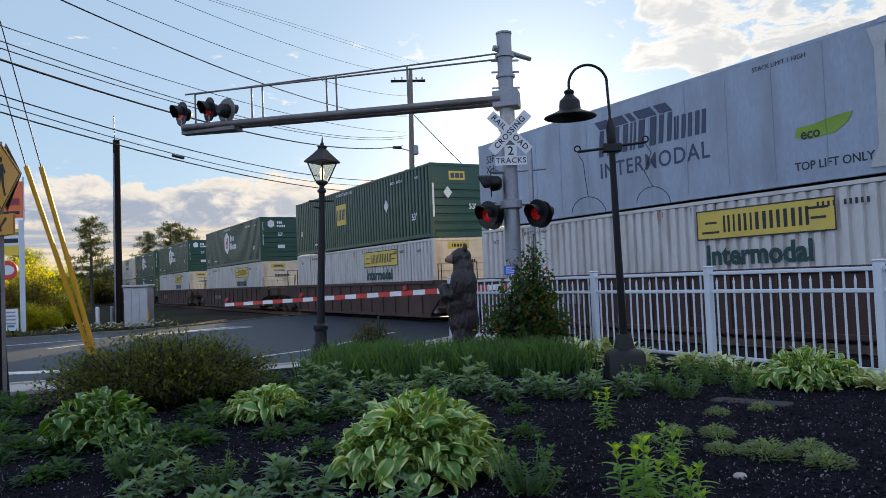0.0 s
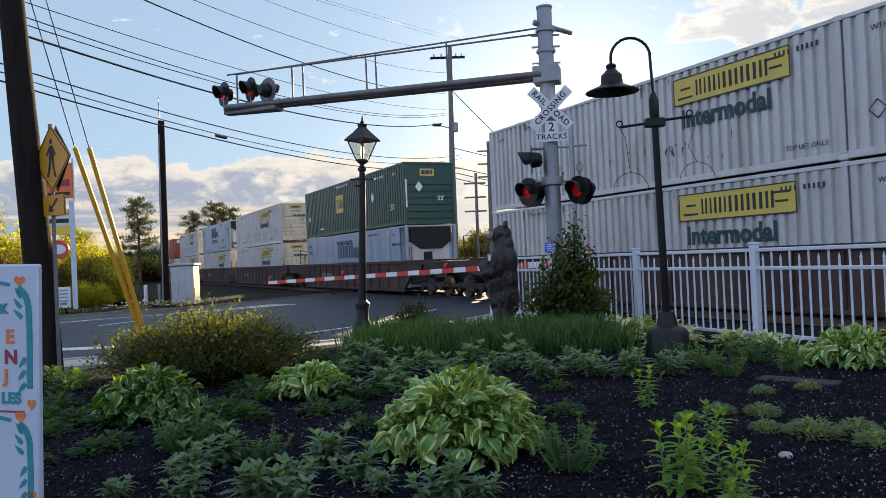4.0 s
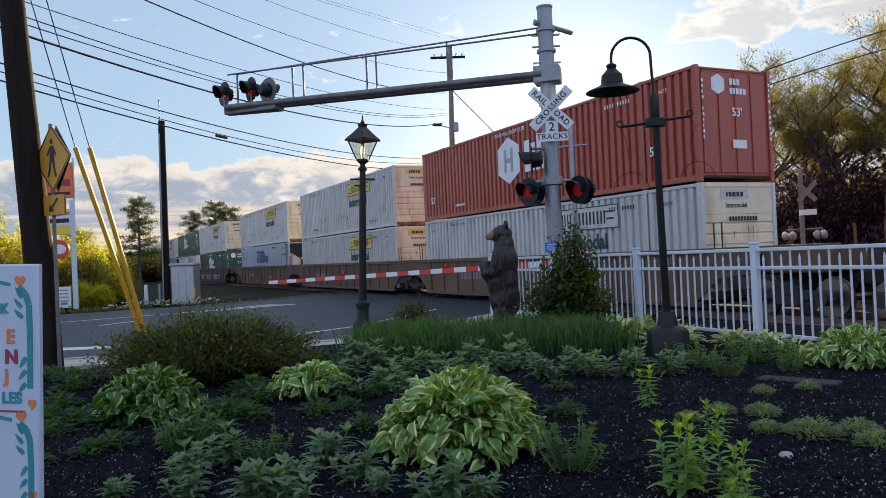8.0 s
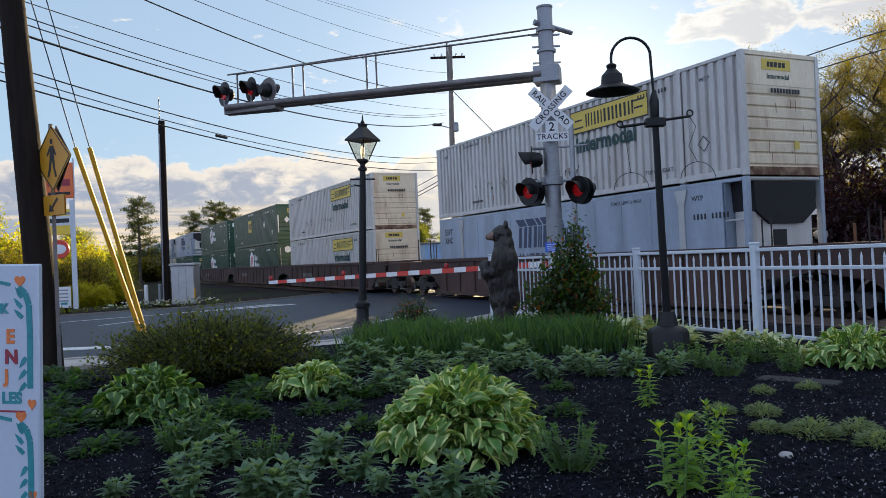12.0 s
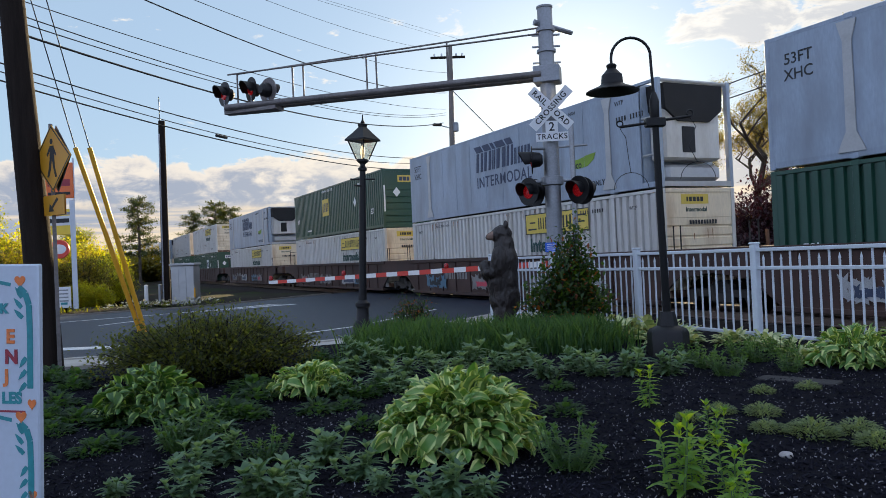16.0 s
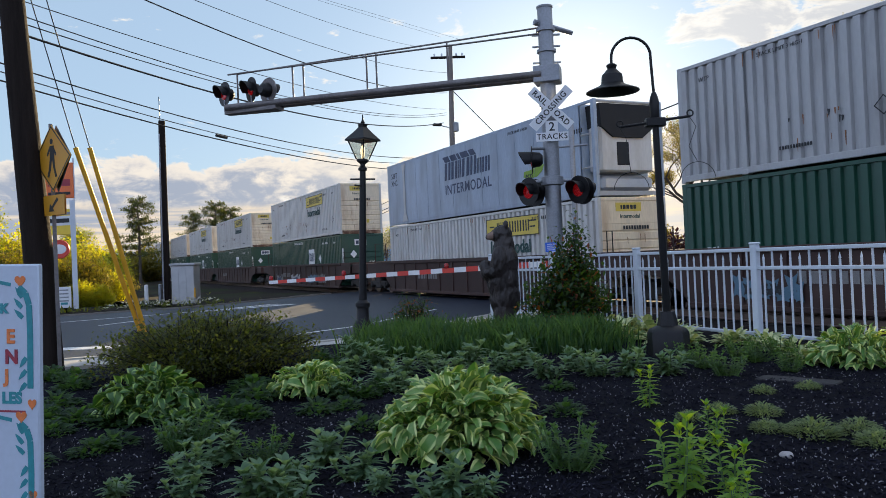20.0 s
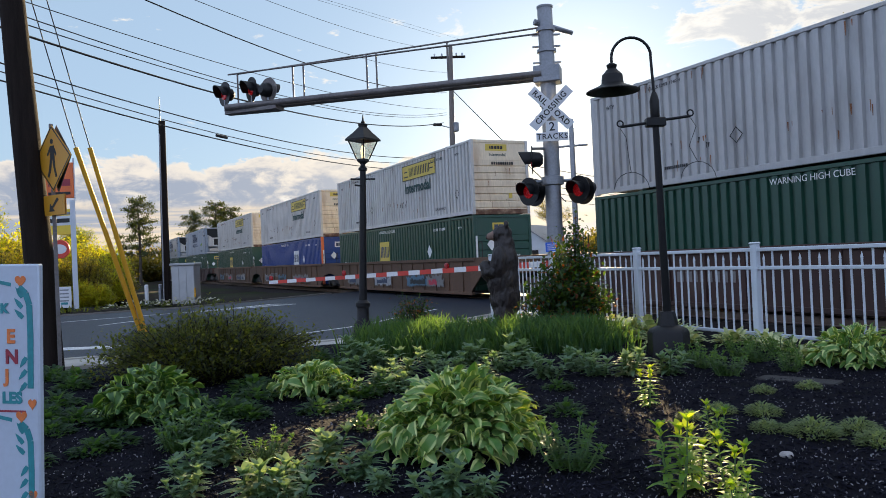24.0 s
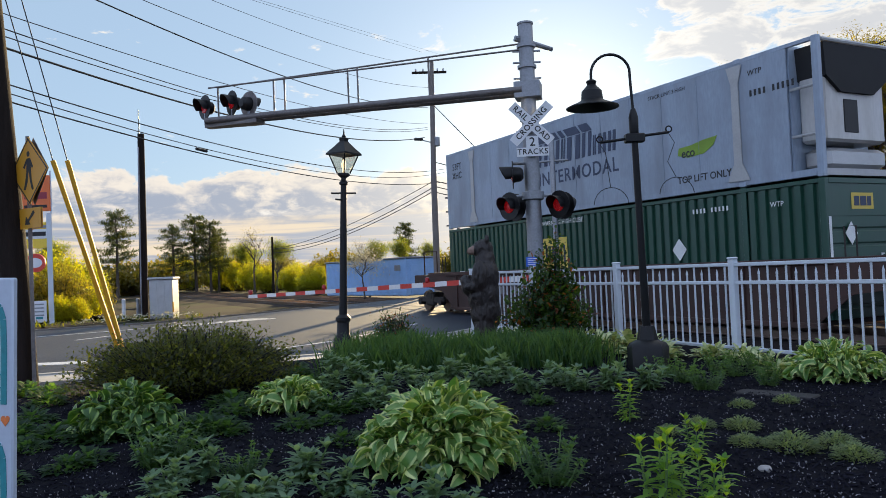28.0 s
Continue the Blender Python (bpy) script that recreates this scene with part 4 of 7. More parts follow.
def poles():
    g = thing("utility_pole", pose(-14.11, -0.32, 0.05), "leaning dark wooden utility pole beside the footway", "utility pole")
    part("pole", Shape().tube([(0, 0, -0.3), (-0.02, -0.09, 1.8), (-0.08, -0.28, 5), (-0.2, -0.6, 10.8)], [0.24, 0.225, 0.2, 0.15], 16), M_POLE, g)
    g = thing("utility_pole", pose(-38.4, 4.15, 0), "slim dark wooden pole beside the signal cabinet", "utility pole")
    part("pole", Shape().tube([(0, 0, -0.3), (0.2, 0.02, 4), (0.42, 0.05, 8.65)], [0.2, 0.18, 0.15], 12), M_POLE, g)
    part("antenna", Shape().tube([(0.3, 0.0, 7.2), (0.3, -0.02, 9.8)], 0.02, 6), M_BLACK, g)
    part("conduit", Shape().tube([(0.3, -0.16, 0), (0.6, -0.1, 8.0)], 0.035, 6), M_GALV, g)
    g = thing("utility_pole", pose(-46.3, 23.6, 0), "tall wooden utility pole with crossarm and street light", "utility pole")
    part("pole", Shape().tube([(0, 0, -0.3), (0.05, 0.05, 8), (0.2, 0.18, 16.0)], [0.24, 0.2, 0.14], 12), M_WEATHERED, g)
    part("crossarm", Shape().box(-0.06, 0.06, -1.25, 1.1, 15.1, 15.25).moved(Matrix.Translation((0.1, 0.1, 0)) @ Matrix.Rotation(radians(-24), 4, "Z")), M_POLE, g)
    for k in (-1.0, -0.5, 0.5, 0.9):
        part("insulator", Shape().lathe([(0.03, 15.25), (0.06, 15.3), (0.06, 15.42), (0.02, 15.46)], 8, 0.1 + 0.4 * k, 0.1 + 0.9 * k), M_SIGNWHITE, g)
    part("street_light_arm", Shape().tube([(0, 0, 10.4), (-0.3, -0.6, 10.6)], 0.04, 6), M_GALV, g)
    part("street_light_head", Shape().block(-0.45, -0.2, -1.1, -0.5, 10.55, 10.72, 0.03), M_BLACK, g)
    part("transformer", Shape().lathe([(0.1, 10.1), (0.2, 10.15), (0.2, 10.7), (0.1, 10.75)], 12, 0.25, 0.3), M_GALV, g)
    part("brace_wire", Shape().tube([(0.18, 0.19, 12.93), (4.0, 1.3, 9.27), (9.0, 2.8, 4.6)], 0.03, 5), M_WIRE, g)
    for x, y, h, r in ((-46.6, 26.6, 9.6, 0.16), (-43.5, 23.8, 7.0, 0.12)):
        g = thing("utility_pole", pose(x, y, 0), "weathered wooden pole beyond the tracks", "utility pole")
        part("pole", Shape().tube([(0, 0, -0.3), (0.1, 0.05, h)], [r, r * 0.75], 10), M_WEATHERED, g)
        for z in (h - 0.7, h - 1.6, h - 2.5):
            part("crossarm", Shape().box(-0.05, 0.05, -0.7, 0.7, z, z + 0.1).moved(Matrix.Rotation(radians(-24), 4, "Z")), M_WEATHERED, g)
    g = thing("utility_pole", pose(-88.0, 23.6, 0), "slim distant wooden utility pole beyond the tracks", "utility pole")
    part("pole", Shape().tube([(0, 0, -0.3), (0.05, 0.02, 6.4)], [0.15, 0.11], 10), M_POLE, g)
    # guy wires with yellow sleeves
    for a, b, c in (((-12.4, 1.09, 0.2), (-11.93, 0.16, 3.44), (-11.6, -0.75, 7.2)), ((-12.37, 1.13, 0.2), (-11.84, 0.34, 3.43), (-11.5, -0.55, 7.2))):
        g = thing("guy_wire", pose(*a), "steel guy wire with a yellow plastic sleeve", "guy wire", "guy wires of the pole")
        o = Vector(a)
        part("sleeve", Shape().tube([(0, 0, 0.05), Vector(b) - o], 0.034, 10), M_YELLOWSLEEVE, g, "yellow plastic sleeve")
        part("wire", Shape().tube([Vector(b) - o, Vector(c) - o], 0.008, 5), M_WIRE, g)
        part("anchor_rod", Shape().tube([(-0.1, 0.05, -0.2), (0, 0, 0.08)], 0.02, 6), M_GALV, g)


def pedestrian_sign():
    g = thing("pedestrian_sign", pose(-13.77, -0.11, 0.1), "yellow diamond pedestrian crossing sign with an arrow plate", "road sign")
    part("post", Shape().box(-0.03, 0.03, -0.03, 0.03, -0.2, 4.0).moved(Matrix.Translation((-0.095, -0.055, 0))), M_STEEL, g)
    yaw = -60
    # the rear plate's dark steel colour stands in for shade on bare aluminium
    for k, lab in ((1, "yellow diamond with a black walking figure"), (-1, "bare back of a second diamond, coloured dark as if in shade")):
        off = 0.05 if k > 0 else -0.025
        m = face_to(off * math.cos(radians(yaw)), off * math.sin(radians(yaw)), 3.43, yaw if k > 0 else yaw + 172)
        d = part("diamond_plate", Shape().plate([(0, -0.54, 0), (0.54, 0, 0), (0, 0.54, 0), (-0.54, 0, 0)], (0, 0, 0.008)), M_SIGNYELLOW if k > 0 else M_STEEL, g, lab, at=m)
        if k > 0:
            rim = Shape()
            o, i = 0.52, 0.49
            for a in range(4):
                r = Matrix.Rotation(radians(90 * a), 4, "Z")
                rim.plate([r @ Vector((0, o, 0.009)), r @ Vector((-o, 0, 0.009)), r @ Vector((-i, 0, 0.009)), r @ Vector((0, i, 0.009))], (0, 0, 0.002))
            part("border", rim, M_SIGNBLACK, d, smooth=0)
            fig = Shape()
            fig.add(*[([(0.045 * math.cos(t * .5236) , 0.27 + 0.045 * math.sin(t * .5236), 0.012) for t in range(12)]), [tuple(range(12))]])
            for q in ([(-0.05, 0.2), (0.06, 0.2), (0.07, 0.0), (-0.06, 0.0)], [(-0.06, 0.0), (0.0, 0.0), (-0.04, -0.18), (-0.1, -0.3), (-0.15, -0.29), (-0.1, -0.16)],
                      [(0.0, 0.0), (0.07, 0.0), (0.08, -0.15), (0.13, -0.3), (0.08, -0.31), (0.03, -0.15)], [(-0.05, 0.2), (-0.04, 0.14), (-0.12, 0.04), (-0.15, 0.07)], [(0.05, 0.2), (0.13, 0.06), (0.1, 0.03), (0.05, 0.12)]):
                fig.plate([(x, y, 0.009) for x, y in q], (0, 0, 0.003))
            part("walking_symbol", fig, M_SIGNBLACK, d, smooth=0)
    m = face_to(0.05 * math.cos(radians(yaw)), 0.05 * math.sin(radians(yaw)), 2.68, yaw)
    p = part("arrow_plate", Shape().plate([(-0.3, -0.16, 0), (0.3, -0.16, 0), (0.3, 0.16, 0), (-0.3, 0.16, 0)], (0, 0, 0.008)), M_SIGNYELLOW, g, "small yellow plate with a black arrow", at=m)
    ar = Shape().plate([(-0.14, -0.1, 0.009), (0.02, -0.1, 0.009), (-0.03, -0.05, 0.009), (0.14, 0.08, 0.009), (0.1, 0.12, 0.009), (-0.06, -0.02, 0.009), (-0.11, 0.03, 0.009)], (0, 0, 0.003))
    part("arrow", ar, M_SIGNBLACK, p, smooth=0)
    part("back_plate", Shape().plate([(-0.3, -0.16, 0), (0.3, -0.16, 0), (0.3, 0.16, 0), (-0.3, 0.16, 0)], (0, 0, 0.008)), M_SIGNYELLOW, g, at=face_to(-0.05 * math.cos(radians(yaw)), -0.05 * math.sin(radians(yaw)), 2.68, yaw + 165))


def roadside_signs():
    g = thing("shop_sign", pose(-38.55, 0.29, 0), "tall white sign pole with orange, yellow and red panels", "shop sign")
    part("pole", Shape().block(-0.11, 0.11, -0.11, 0.11, -0.3, 5.0, 0.02), M_WHITEPAINT, g)
    part("frame_post", Shape().box(-0.04, 0.04, 0.06, 0.14, 5.0, 6.9), M_WHITEPAINT, g)
    R = Matrix.Rotation(radians(-26), 4, "Z")
    rows = (("panel", -1.15, 0.1, 5.1, 6.7, M_ORANGE, "orange panel"), ("panel", -1.2, 0.05, 3.45, 4.6, M_SHOPYELLOW, "yellow panel"))
    for nm, y0, y1, z0, z1, mt, lab in rows:
        p = part(nm, Shape().block(-0.08, 0.08, y0, y1, z0, z1, 0.015).moved(R), mt, g, lab)
        if mt is M_SHOPYELLOW:
            part("writing_plate", Shape().box(0.082, 0.09, y0 + 0.1, y1 - 0.1, z0 + 0.42, z0 + 0.85).moved(R), M_SIGNWHITE, p)
            part("writing_bar", Shape().box(0.092, 0.098, y0 + 0.16, y1 - 0.16, z0 + 0.54, z0 + 0.73).moved(R), M_SIGNBLACK, p)
            part("stripe", Shape().box(0.082, 0.09, y0 + 0.1, y1 - 0.1, z0 + 0.9, z0 + 1.02).moved(R), M_GALV, p)
        else:
            part("dark_band", Shape().box(0.082, 0.09, y0 + 0.12, y1 - 0.12, z0 + 0.55, z0 + 0.85).moved(R), M_MAROON, p)
            part("writing_bar", Shape().box(0.082, 0.09, y0 + 0.12, y1 - 0.12, z0 + 0.15, z0 + 0.28).moved(R), M_SIGNBLACK, p)
    ov = [(0.09, -0.62 + 0.45 * math.cos(t), 2.8 + 0.42 * math.sin(t)) for t in [2 * math.pi * k / 20 for k in range(20)]]
    p = part("round_panel", Shape().plate(ov, (-0.1, 0, 0)).moved(R), M_RED, g, "red oval panel")
    part("emblem", Shape().plate([(0.094, -0.62 + 0.33 * math.cos(t), 2.8 + 0.22 * math.sin(t)) for t in [2 * math.pi * k / 16 for k in range(16)]], (0.004, 0, 0)).moved(R), M_SIGNWHITE, p)
    g = thing("notice_board", pose(-38.3, 0.1, 0), "small white notice board at the verge", "notice board")
    b = part("board", Shape().block(-0.03, 0.03, -0.62, 0.0, 0.15, 1.1, 0.01).moved(R), M_SIGNWHITE, g)
    for k in range(4):
        part("writing_bar", Shape().box(0.032, 0.04, -0.5, -0.1, 0.92 - 0.16 * k, 0.98 - 0.16 * k).moved(R), M_GALV, b)
    part("logo_bar", Shape().box(0.032, 0.04, -0.45, -0.15, 0.3, 0.4).moved(R), M_TEAL, b)
    g = thing("signal_cabinet", pose(-37.2, 4.9, 0) @ pose(0, 0, 0, 0, 0, -26) @ Matrix.Diagonal((0.88, 0.84, 0.98, 1)), "bare aluminium railway signal cabinet on the verge", "cabinet")
    part("body", Shape().block(-0.5, 0.5, -0.62, 0.62, 0.05, 1.85, 0.02), M_ALU, g)
    part("roof", Shape().block(-0.58, 0.58, -0.7, 0.7, 1.85, 1.97, 0.03), M_ALU, g)
    for y in (-0.62, -0.21, 0.2):
        part("door", Shape().block(0.5, 0.52, y + 0.01, y + 0.4, 0.12, 1.8, 0.006), M_ALU, g)
    part("marker", Shape().block(0.5, 0.56, 0.6, 0.68, 0.35, 0.8, 0.01), M_YELLOWSLEEVE, g, "yellow marker strip")
    part("plinth", Shape().block(-0.6, 0.6, -0.72, 0.72, -0.3, 0.06, 0.02), M_CONCRETE, g)
    for dx, dy, h in ((-38.8, 3.3, 1.0), (-38.6, 3.9, 1.0)):
        g = thing("bollard", pose(dx, dy, 0), "short white marker post on the verge", "bollard", "marker posts")
        part("post", Shape().lathe([(0.09, -0.2), (0.09, h - 0.05), (0.05, h)], 10), M_SIGNWHITE if dy < 3.5 else M_GALV, g)


def painted_board():
    """The painted garden sign close to the viewer."""
    m = face_to(-3.398, -0.127, 0, -36, 0, -1.9) @ pose(-0.027, 0, 0)
    g = thing("painted_sign", Matrix.Translation((0, 0, 0)) @ m, "pale painted garden sign with teal scrolls and orange hearts", "sign board")
    top, bot, wd = 1.715, 0.5, 0.95
    part("board", Shape().block(-wd, 0.0, bot, top, -0.03, 0.0, 0.006), M_BOARD, g)
    part("post", Shape().box(-wd + 0.05, -wd + 0.13, 0.2, top - 0.05, -0.1, -0.032), M_WHITEPAINT, g)
    part("post", Shape().box(-0.16, -0.08, 0.2, top - 0.05, -0.1, -0.032), M_WHITEPAINT, g)

    def leaf_stroke(x, y, a, l, w):
        pts = [(0, -w), (l * 0.4, -w * 1.2), (l * 0.8, -w * 0.5), (l, 0), (l * 0.8, w * 0.5), (l * 0.4, w * 1.2), (0, w)]
        c, s_ = math.cos(a), math.sin(a)
        return [(x + c * u - s_ * v, y + s_ * u + c * v, 0.001) for u, v in pts]

    def stroke(pts, w):
        s = Shape()
        for (x0, y0), (x1, y1) in zip(pts, pts[1:]):
            d = Vector((x1 - x0, y1 - y0)).normalized()
            n = Vector((-d.y, d.x)) * w
            s.plate([(x0 + n.x, y0 + n.y, 0.0005), (x0 - n.x, y0 - n.y, 0.0005), (x1 - n.x, y1 - n.y, 0.0005), (x1 + n.x, y1 + n.y, 0.0005)], (0, 0, 0.002))
        return s
    # upper and lower panels: border strokes, leaf strokes, hearts
    for (y0, y1) in ((top - 0.505, top - 0.03), (top - 0.93, top - 0.56)):
        part("scroll", stroke([(-0.2, y1 - 0.035), (-0.12, y1 - 0.05)], 0.007), M_TEAL, g, smooth=0)
        part("scroll", stroke([(-0.085, y1 - 0.06), (-0.055, y1 - 0.085), (-0.04, y1 - 0.13), (-0.036, y1 - 0.25), (-0.037, y0 + 0.02)], 0.0125), M_TEAL, g, "teal painted scroll", smooth=0)
        for k, (dx, dy, a) in enumerate(((-0.07, -0.10, 2.2), (-0.072, -0.14, 2.3), (-0.068, -0.18, 2.4), (-0.055, -(y1 - y0) + 0.14, 4.1), (-0.056, -(y1 - y0) + 0.09, 4.0), (-0.056, -(y1 - y0) + 0.04, 4.0))):
            part("leaf_stroke", Shape().plate(leaf_stroke(dx, y1 + dy, a, 0.05, 0.008), (0, 0, 0.0015)), M_TEAL, g, smooth=0)
        for hx, hy in ((-0.078, y1 - 0.035),):
            h = [(hx + 0.0021 * 0.72 * (16 * math.sin(t) ** 3), hy + 0.0016 * (13 * math.cos(t) - 5 * math.cos(2 * t) - 2 * math.cos(3 * t) - math.cos(4 * t)), 0.001) for t in [2 * math.pi * k / 20 for k in range(20)]]
            part("heart", Shape().plate(h[::-1], (0, 0, 0.0015)), M_ORANGEPAINT, g, "orange painted heart", smooth=0)
    for hy in (top - 0.545, top - 0.9):
        h = [(-0.03 + 0.0016 * 0.72 * (16 * math.sin(t) ** 3), hy + 0.0015 * (13 * math.cos(t) - 5 * math.cos(2 * t) - 2 * math.cos(3 * t) - math.cos(4 * t)), 0.001) for t in [2 * math.pi * k / 20 for k in range(20)]]
        part("heart", Shape().plate(h[::-1], (0, 0, 0.0015)), M_ORANGEPAINT, g, "orange painted heart", smooth=0)
    part("dividing_line", Shape().box(-wd + 0.05, -0.06, top - 0.58, top - 0.572, 0.0, 0.002), M_MAROON, g, smooth=0)
    for words, x, y, sz, mt in (("K", -0.15, -0.175, 0.05, M_TEAL), ("E", -0.122, -0.285, 0.075, M_ORANGEPAINT), ("N", -0.118, -0.365, 0.075, M_MAROON), ("J", -0.14, -0.44, 0.07, M_ORANGEPAINT), ("LES", -0.118, -0.525, 0.06, M_TEAL)):
        part("lettering", text_mesh(words, sz, mt, 0.001, 0.003), None, g, "hand-painted letters", at=pose(x, top + y, 0.0022))


def fence():
    y, z, dx = 7.65, 0.46, 2.2
    xs = [-13.46 + dx * k for k in range(12)]
    pm = Shape().block(-0.045, 0.045, -0.045, 0.045, -0.3, 1.2, 0.008).mesh("post", M_WHITEPAINT)
    cm = Shape().block(-0.055, 0.055, -0.055, 0.055, 1.195, 1.225, 0.012).mesh("post_cap", M_WHITEPAINT)
    rail = Shape().block(0.04, dx - 0.04, -0.02, 0.02, -0.022, 0.022, 0.006).mesh("fence_rail", M_WHITEPAINT)
    tall = Shape().block(-0.0105, 0.0105, -0.0105, 0.0105, 0.06, 1.13, 0.003).mesh("picket", M_WHITEPAINT)
    short = Shape().block(-0.0105, 0.0105, -0.0105, 0.0105, 0.06, 1.0, 0.003)
    short.lathe([(0.006, 0.99), (0.017, 1.01), (0.013, 1.03), (0.002, 1.075)], 6)
    short = short.mesh("picket", M_WHITEPAINT)
    f = thing("fence", pose(0, y, z), "white metal picket fence beside the railway", "fence", kind="structure")
    for i, x in enumerate(xs):
        p = part("post", pm, None, f, at=pose(x, 0, 0))
        part("post_cap", cm, None, p)
        if i == len(xs) - 1:
            break
        for h in (1.13, 0.905, 0.09):
            part("fence_rail", rail, None, f, at=pose(x, 0, h))
        for k in range(1, 17):
            part("picket", tall if k % 2 == 0 else short, None, f, at=pose(x + dx * k / 17, 0, 0))

# ---- the train ----
CL, CW, CH = 16.154, 2.591, 2.896
SIDE = lambda x, z: face_to(x, -0.006, z, -90)
END = lambda y, z: face_to(CL + 0.006, y, z, 0)


def bars(parent, mat, x0, z0, widths, h, at, gap=0.06, slant=0.0, name="brand_bar"):
    """A row of plain upright bars standing in for brand lettering."""
    x = x0
    for w in widths:
        pts = [(x, z0, 0), (x + w, z0, 0), (x + w + slant, z0 + h, 0), (x + slant, z0 + h, 0)]
        part(name, Shape().plate(pts, (0, 0, 0.004)), mat, parent, at=at, smooth=0)
        x += w + gap


def corrugated(x0, x1, y, z0, z1, inward, period=0.29, depth=0.07):
    s = Shape()
    n = int((x1 - x0) / period)
    p = (x1 - x0) / n
    xs = []
    for k in range(n):
        a = x0 + k * p
        xs += [(a, 0), (a + 0.52 * p, 0), (a + 0.6 * p, depth), (a + 0.92 * p, depth)]
    xs.append((x1, 0))
    v = [(x, y + inward * d, z) for x, d in xs for z in (z0, z1)]
    f = [(2 * i, 2 * i + 2, 2 * i + 3, 2 * i + 1) if inward > 0 else (2 * i, 2 * i + 1, 2 * i + 3, 2 * i + 2) for i in range(len(xs) - 1)]
    return s.add(v, f)


def ribbed_end(x, z0, z1, n=7, depth=0.03):
    s = Shape()
    p = (z1 - z0) / n
    zs = []
    for k in range(n):
        a = z0 + k * p
        zs += [(a, 0.0), (a + 0.1 * p, -depth), (a + 0.2 * p, -depth), (a + 0.3 * p, 0)]
    zs.append((z1, 0))
    v = [(x + d, y, z) for z, d in zs for y in (0.13, CW - 0.13)]
    f = [(2 * i, 2 * i + 1, 2 * i + 3, 2 * i + 2) for i in range(len(zs) - 1)]
    return s.add(v, f)


def upright_panels(x, z0, z1):
    """An end wall of broad upright pressings."""
    s = Shape().box(x - 0.02, x, 0.12, CW - 0.12, z0, z1)
    for k in range(4):
        y = 0.2 + 0.56 * k
        s.block(x, x + 0.022, y, y + 0.5, z0 + 0.1, z1 - 0.06, 0.02)
    return s


PIECES = {}


def shared(key, make, mat):
    """Mesh data made once for alike pieces of one colour."""
    k = (key, mat.name)
    if k not in PIECES:
        PIECES[k] = make().mesh(key, mat, 30)
    return PIECES[k]


def letters(words, size, mat, bold=0.0, spacing=1.0):
    k = (words, size, mat.name)
    if k not in PIECES:
        PIECES[k] = text_mesh(words, size, mat, 0.002, bold, spacing)
    return PIECES[k]


def shell(g, mat, smooth_sides, end):
    if smooth_sides:
        wall = shared("smooth_wall", lambda: Shape().box(0.12, CL - (0.75 if end == "reefer" else 0.12), 0.0, 0.03, 0.16, 2.8), mat)
    else:
        wall = shared("side_wall", lambda: corrugated(0.14, CL - 0.14, 0.012, 0.17, 2.79, 1), mat)
    part("side_wall", wall, None, g)
    part("side_wall", wall, None, g, at=Matrix.Translation((CL if not smooth_sides else CL - (0.0 if end != "reefer" else 0.63), CW, 0)) @ Matrix.Rotation(math.pi, 4, "Z"))
    part("roof", shared("roof", lambda: Shape().box(0.05, CL - (0.75 if end == "reefer" else 0.05), 0.05, CW - 0.05, 2.8, 2.86), mat), None, g)
    part("floor_frame", shared("floor_frame", lambda: Shape().box(0.05, CL - 0.05, 0.05, CW - 0.05, 0.1, 0.16), W_DARK), None, g)
    part("rear_wall", shared("rear_wall", lambda: Shape().box(0.02, 0.06, 0.12, CW - 0.12, 0.14, 2.82), mat), None, g)
    post = shared("corner_post", lambda: Shape().block(0, 0.15, 0, 0.13, 0.0, CH, 0.012), mat)
    for x in (0, CL - 0.15):
        for y in (0, CW - 0.13):
            part("corner_post", post, None, g, at=pose(x, y, 0))
    rail = shared("side_rail", lambda: Shape().block(0.15, CL - 0.15, 0.0, 0.09, 0.0, 0.15, 0.01), mat)
    cap = shared("top_rail", lambda: Shape().block(0.15, CL - 0.15, 0.0, 0.07, 0.0, 0.09, 0.01), mat)
    for y in (0.0, CW - 0.09):
        part("bottom_rail", rail, None, g, at=pose(0, y, 0.03))
        part("top_rail", cap, None, g, at=pose(0, y, CH - 0.1))
    cast = shared("corner_casting", lambda: Shape().block(0, 0.2, 0, 0.16, 0, 0.12, 0.015), mat)
    for x in (1.93, CL - 2.13):
        for z in (0.005, CH - 0.115):
            part("corner_casting", cast, None, g, at=pose(x, -0.012, z))
    if not smooth_sides:
        stack = shared("stacking_post", lambda: Shape().block(0, 0.14, 0, 0.04, 0.15, 2.8, 0.01), mat)
        for x in (1.96, CL - 2.1):
            part("stacking_post", stack, None, g, at=pose(x, -0.006, 0))


def end_wall(g, mat, n=7, sill=None):
    part("end_wall", shared("end_wall", lambda: ribbed_end(CL - 0.03, 0.2, 2.1, n), mat), None, g)
    part("end_panel", shared("end_panel", lambda: Shape().block(CL - 0.07, CL - 0.025, 0.12, CW - 0.12, 2.1, 2.8, 0.01), mat), None, g)
    part("end_sill", shared("end_sill", lambda: Shape().block(CL - 0.1, CL, 0.13, CW - 0.13, 0.0, 0.2, 0.01), sill or mat), None, g)
    part("end_header", shared("end_header", lambda: Shape().block(CL - 0.1, CL, 0.13, CW - 0.13, 2.78, CH, 0.01), mat), None, g)


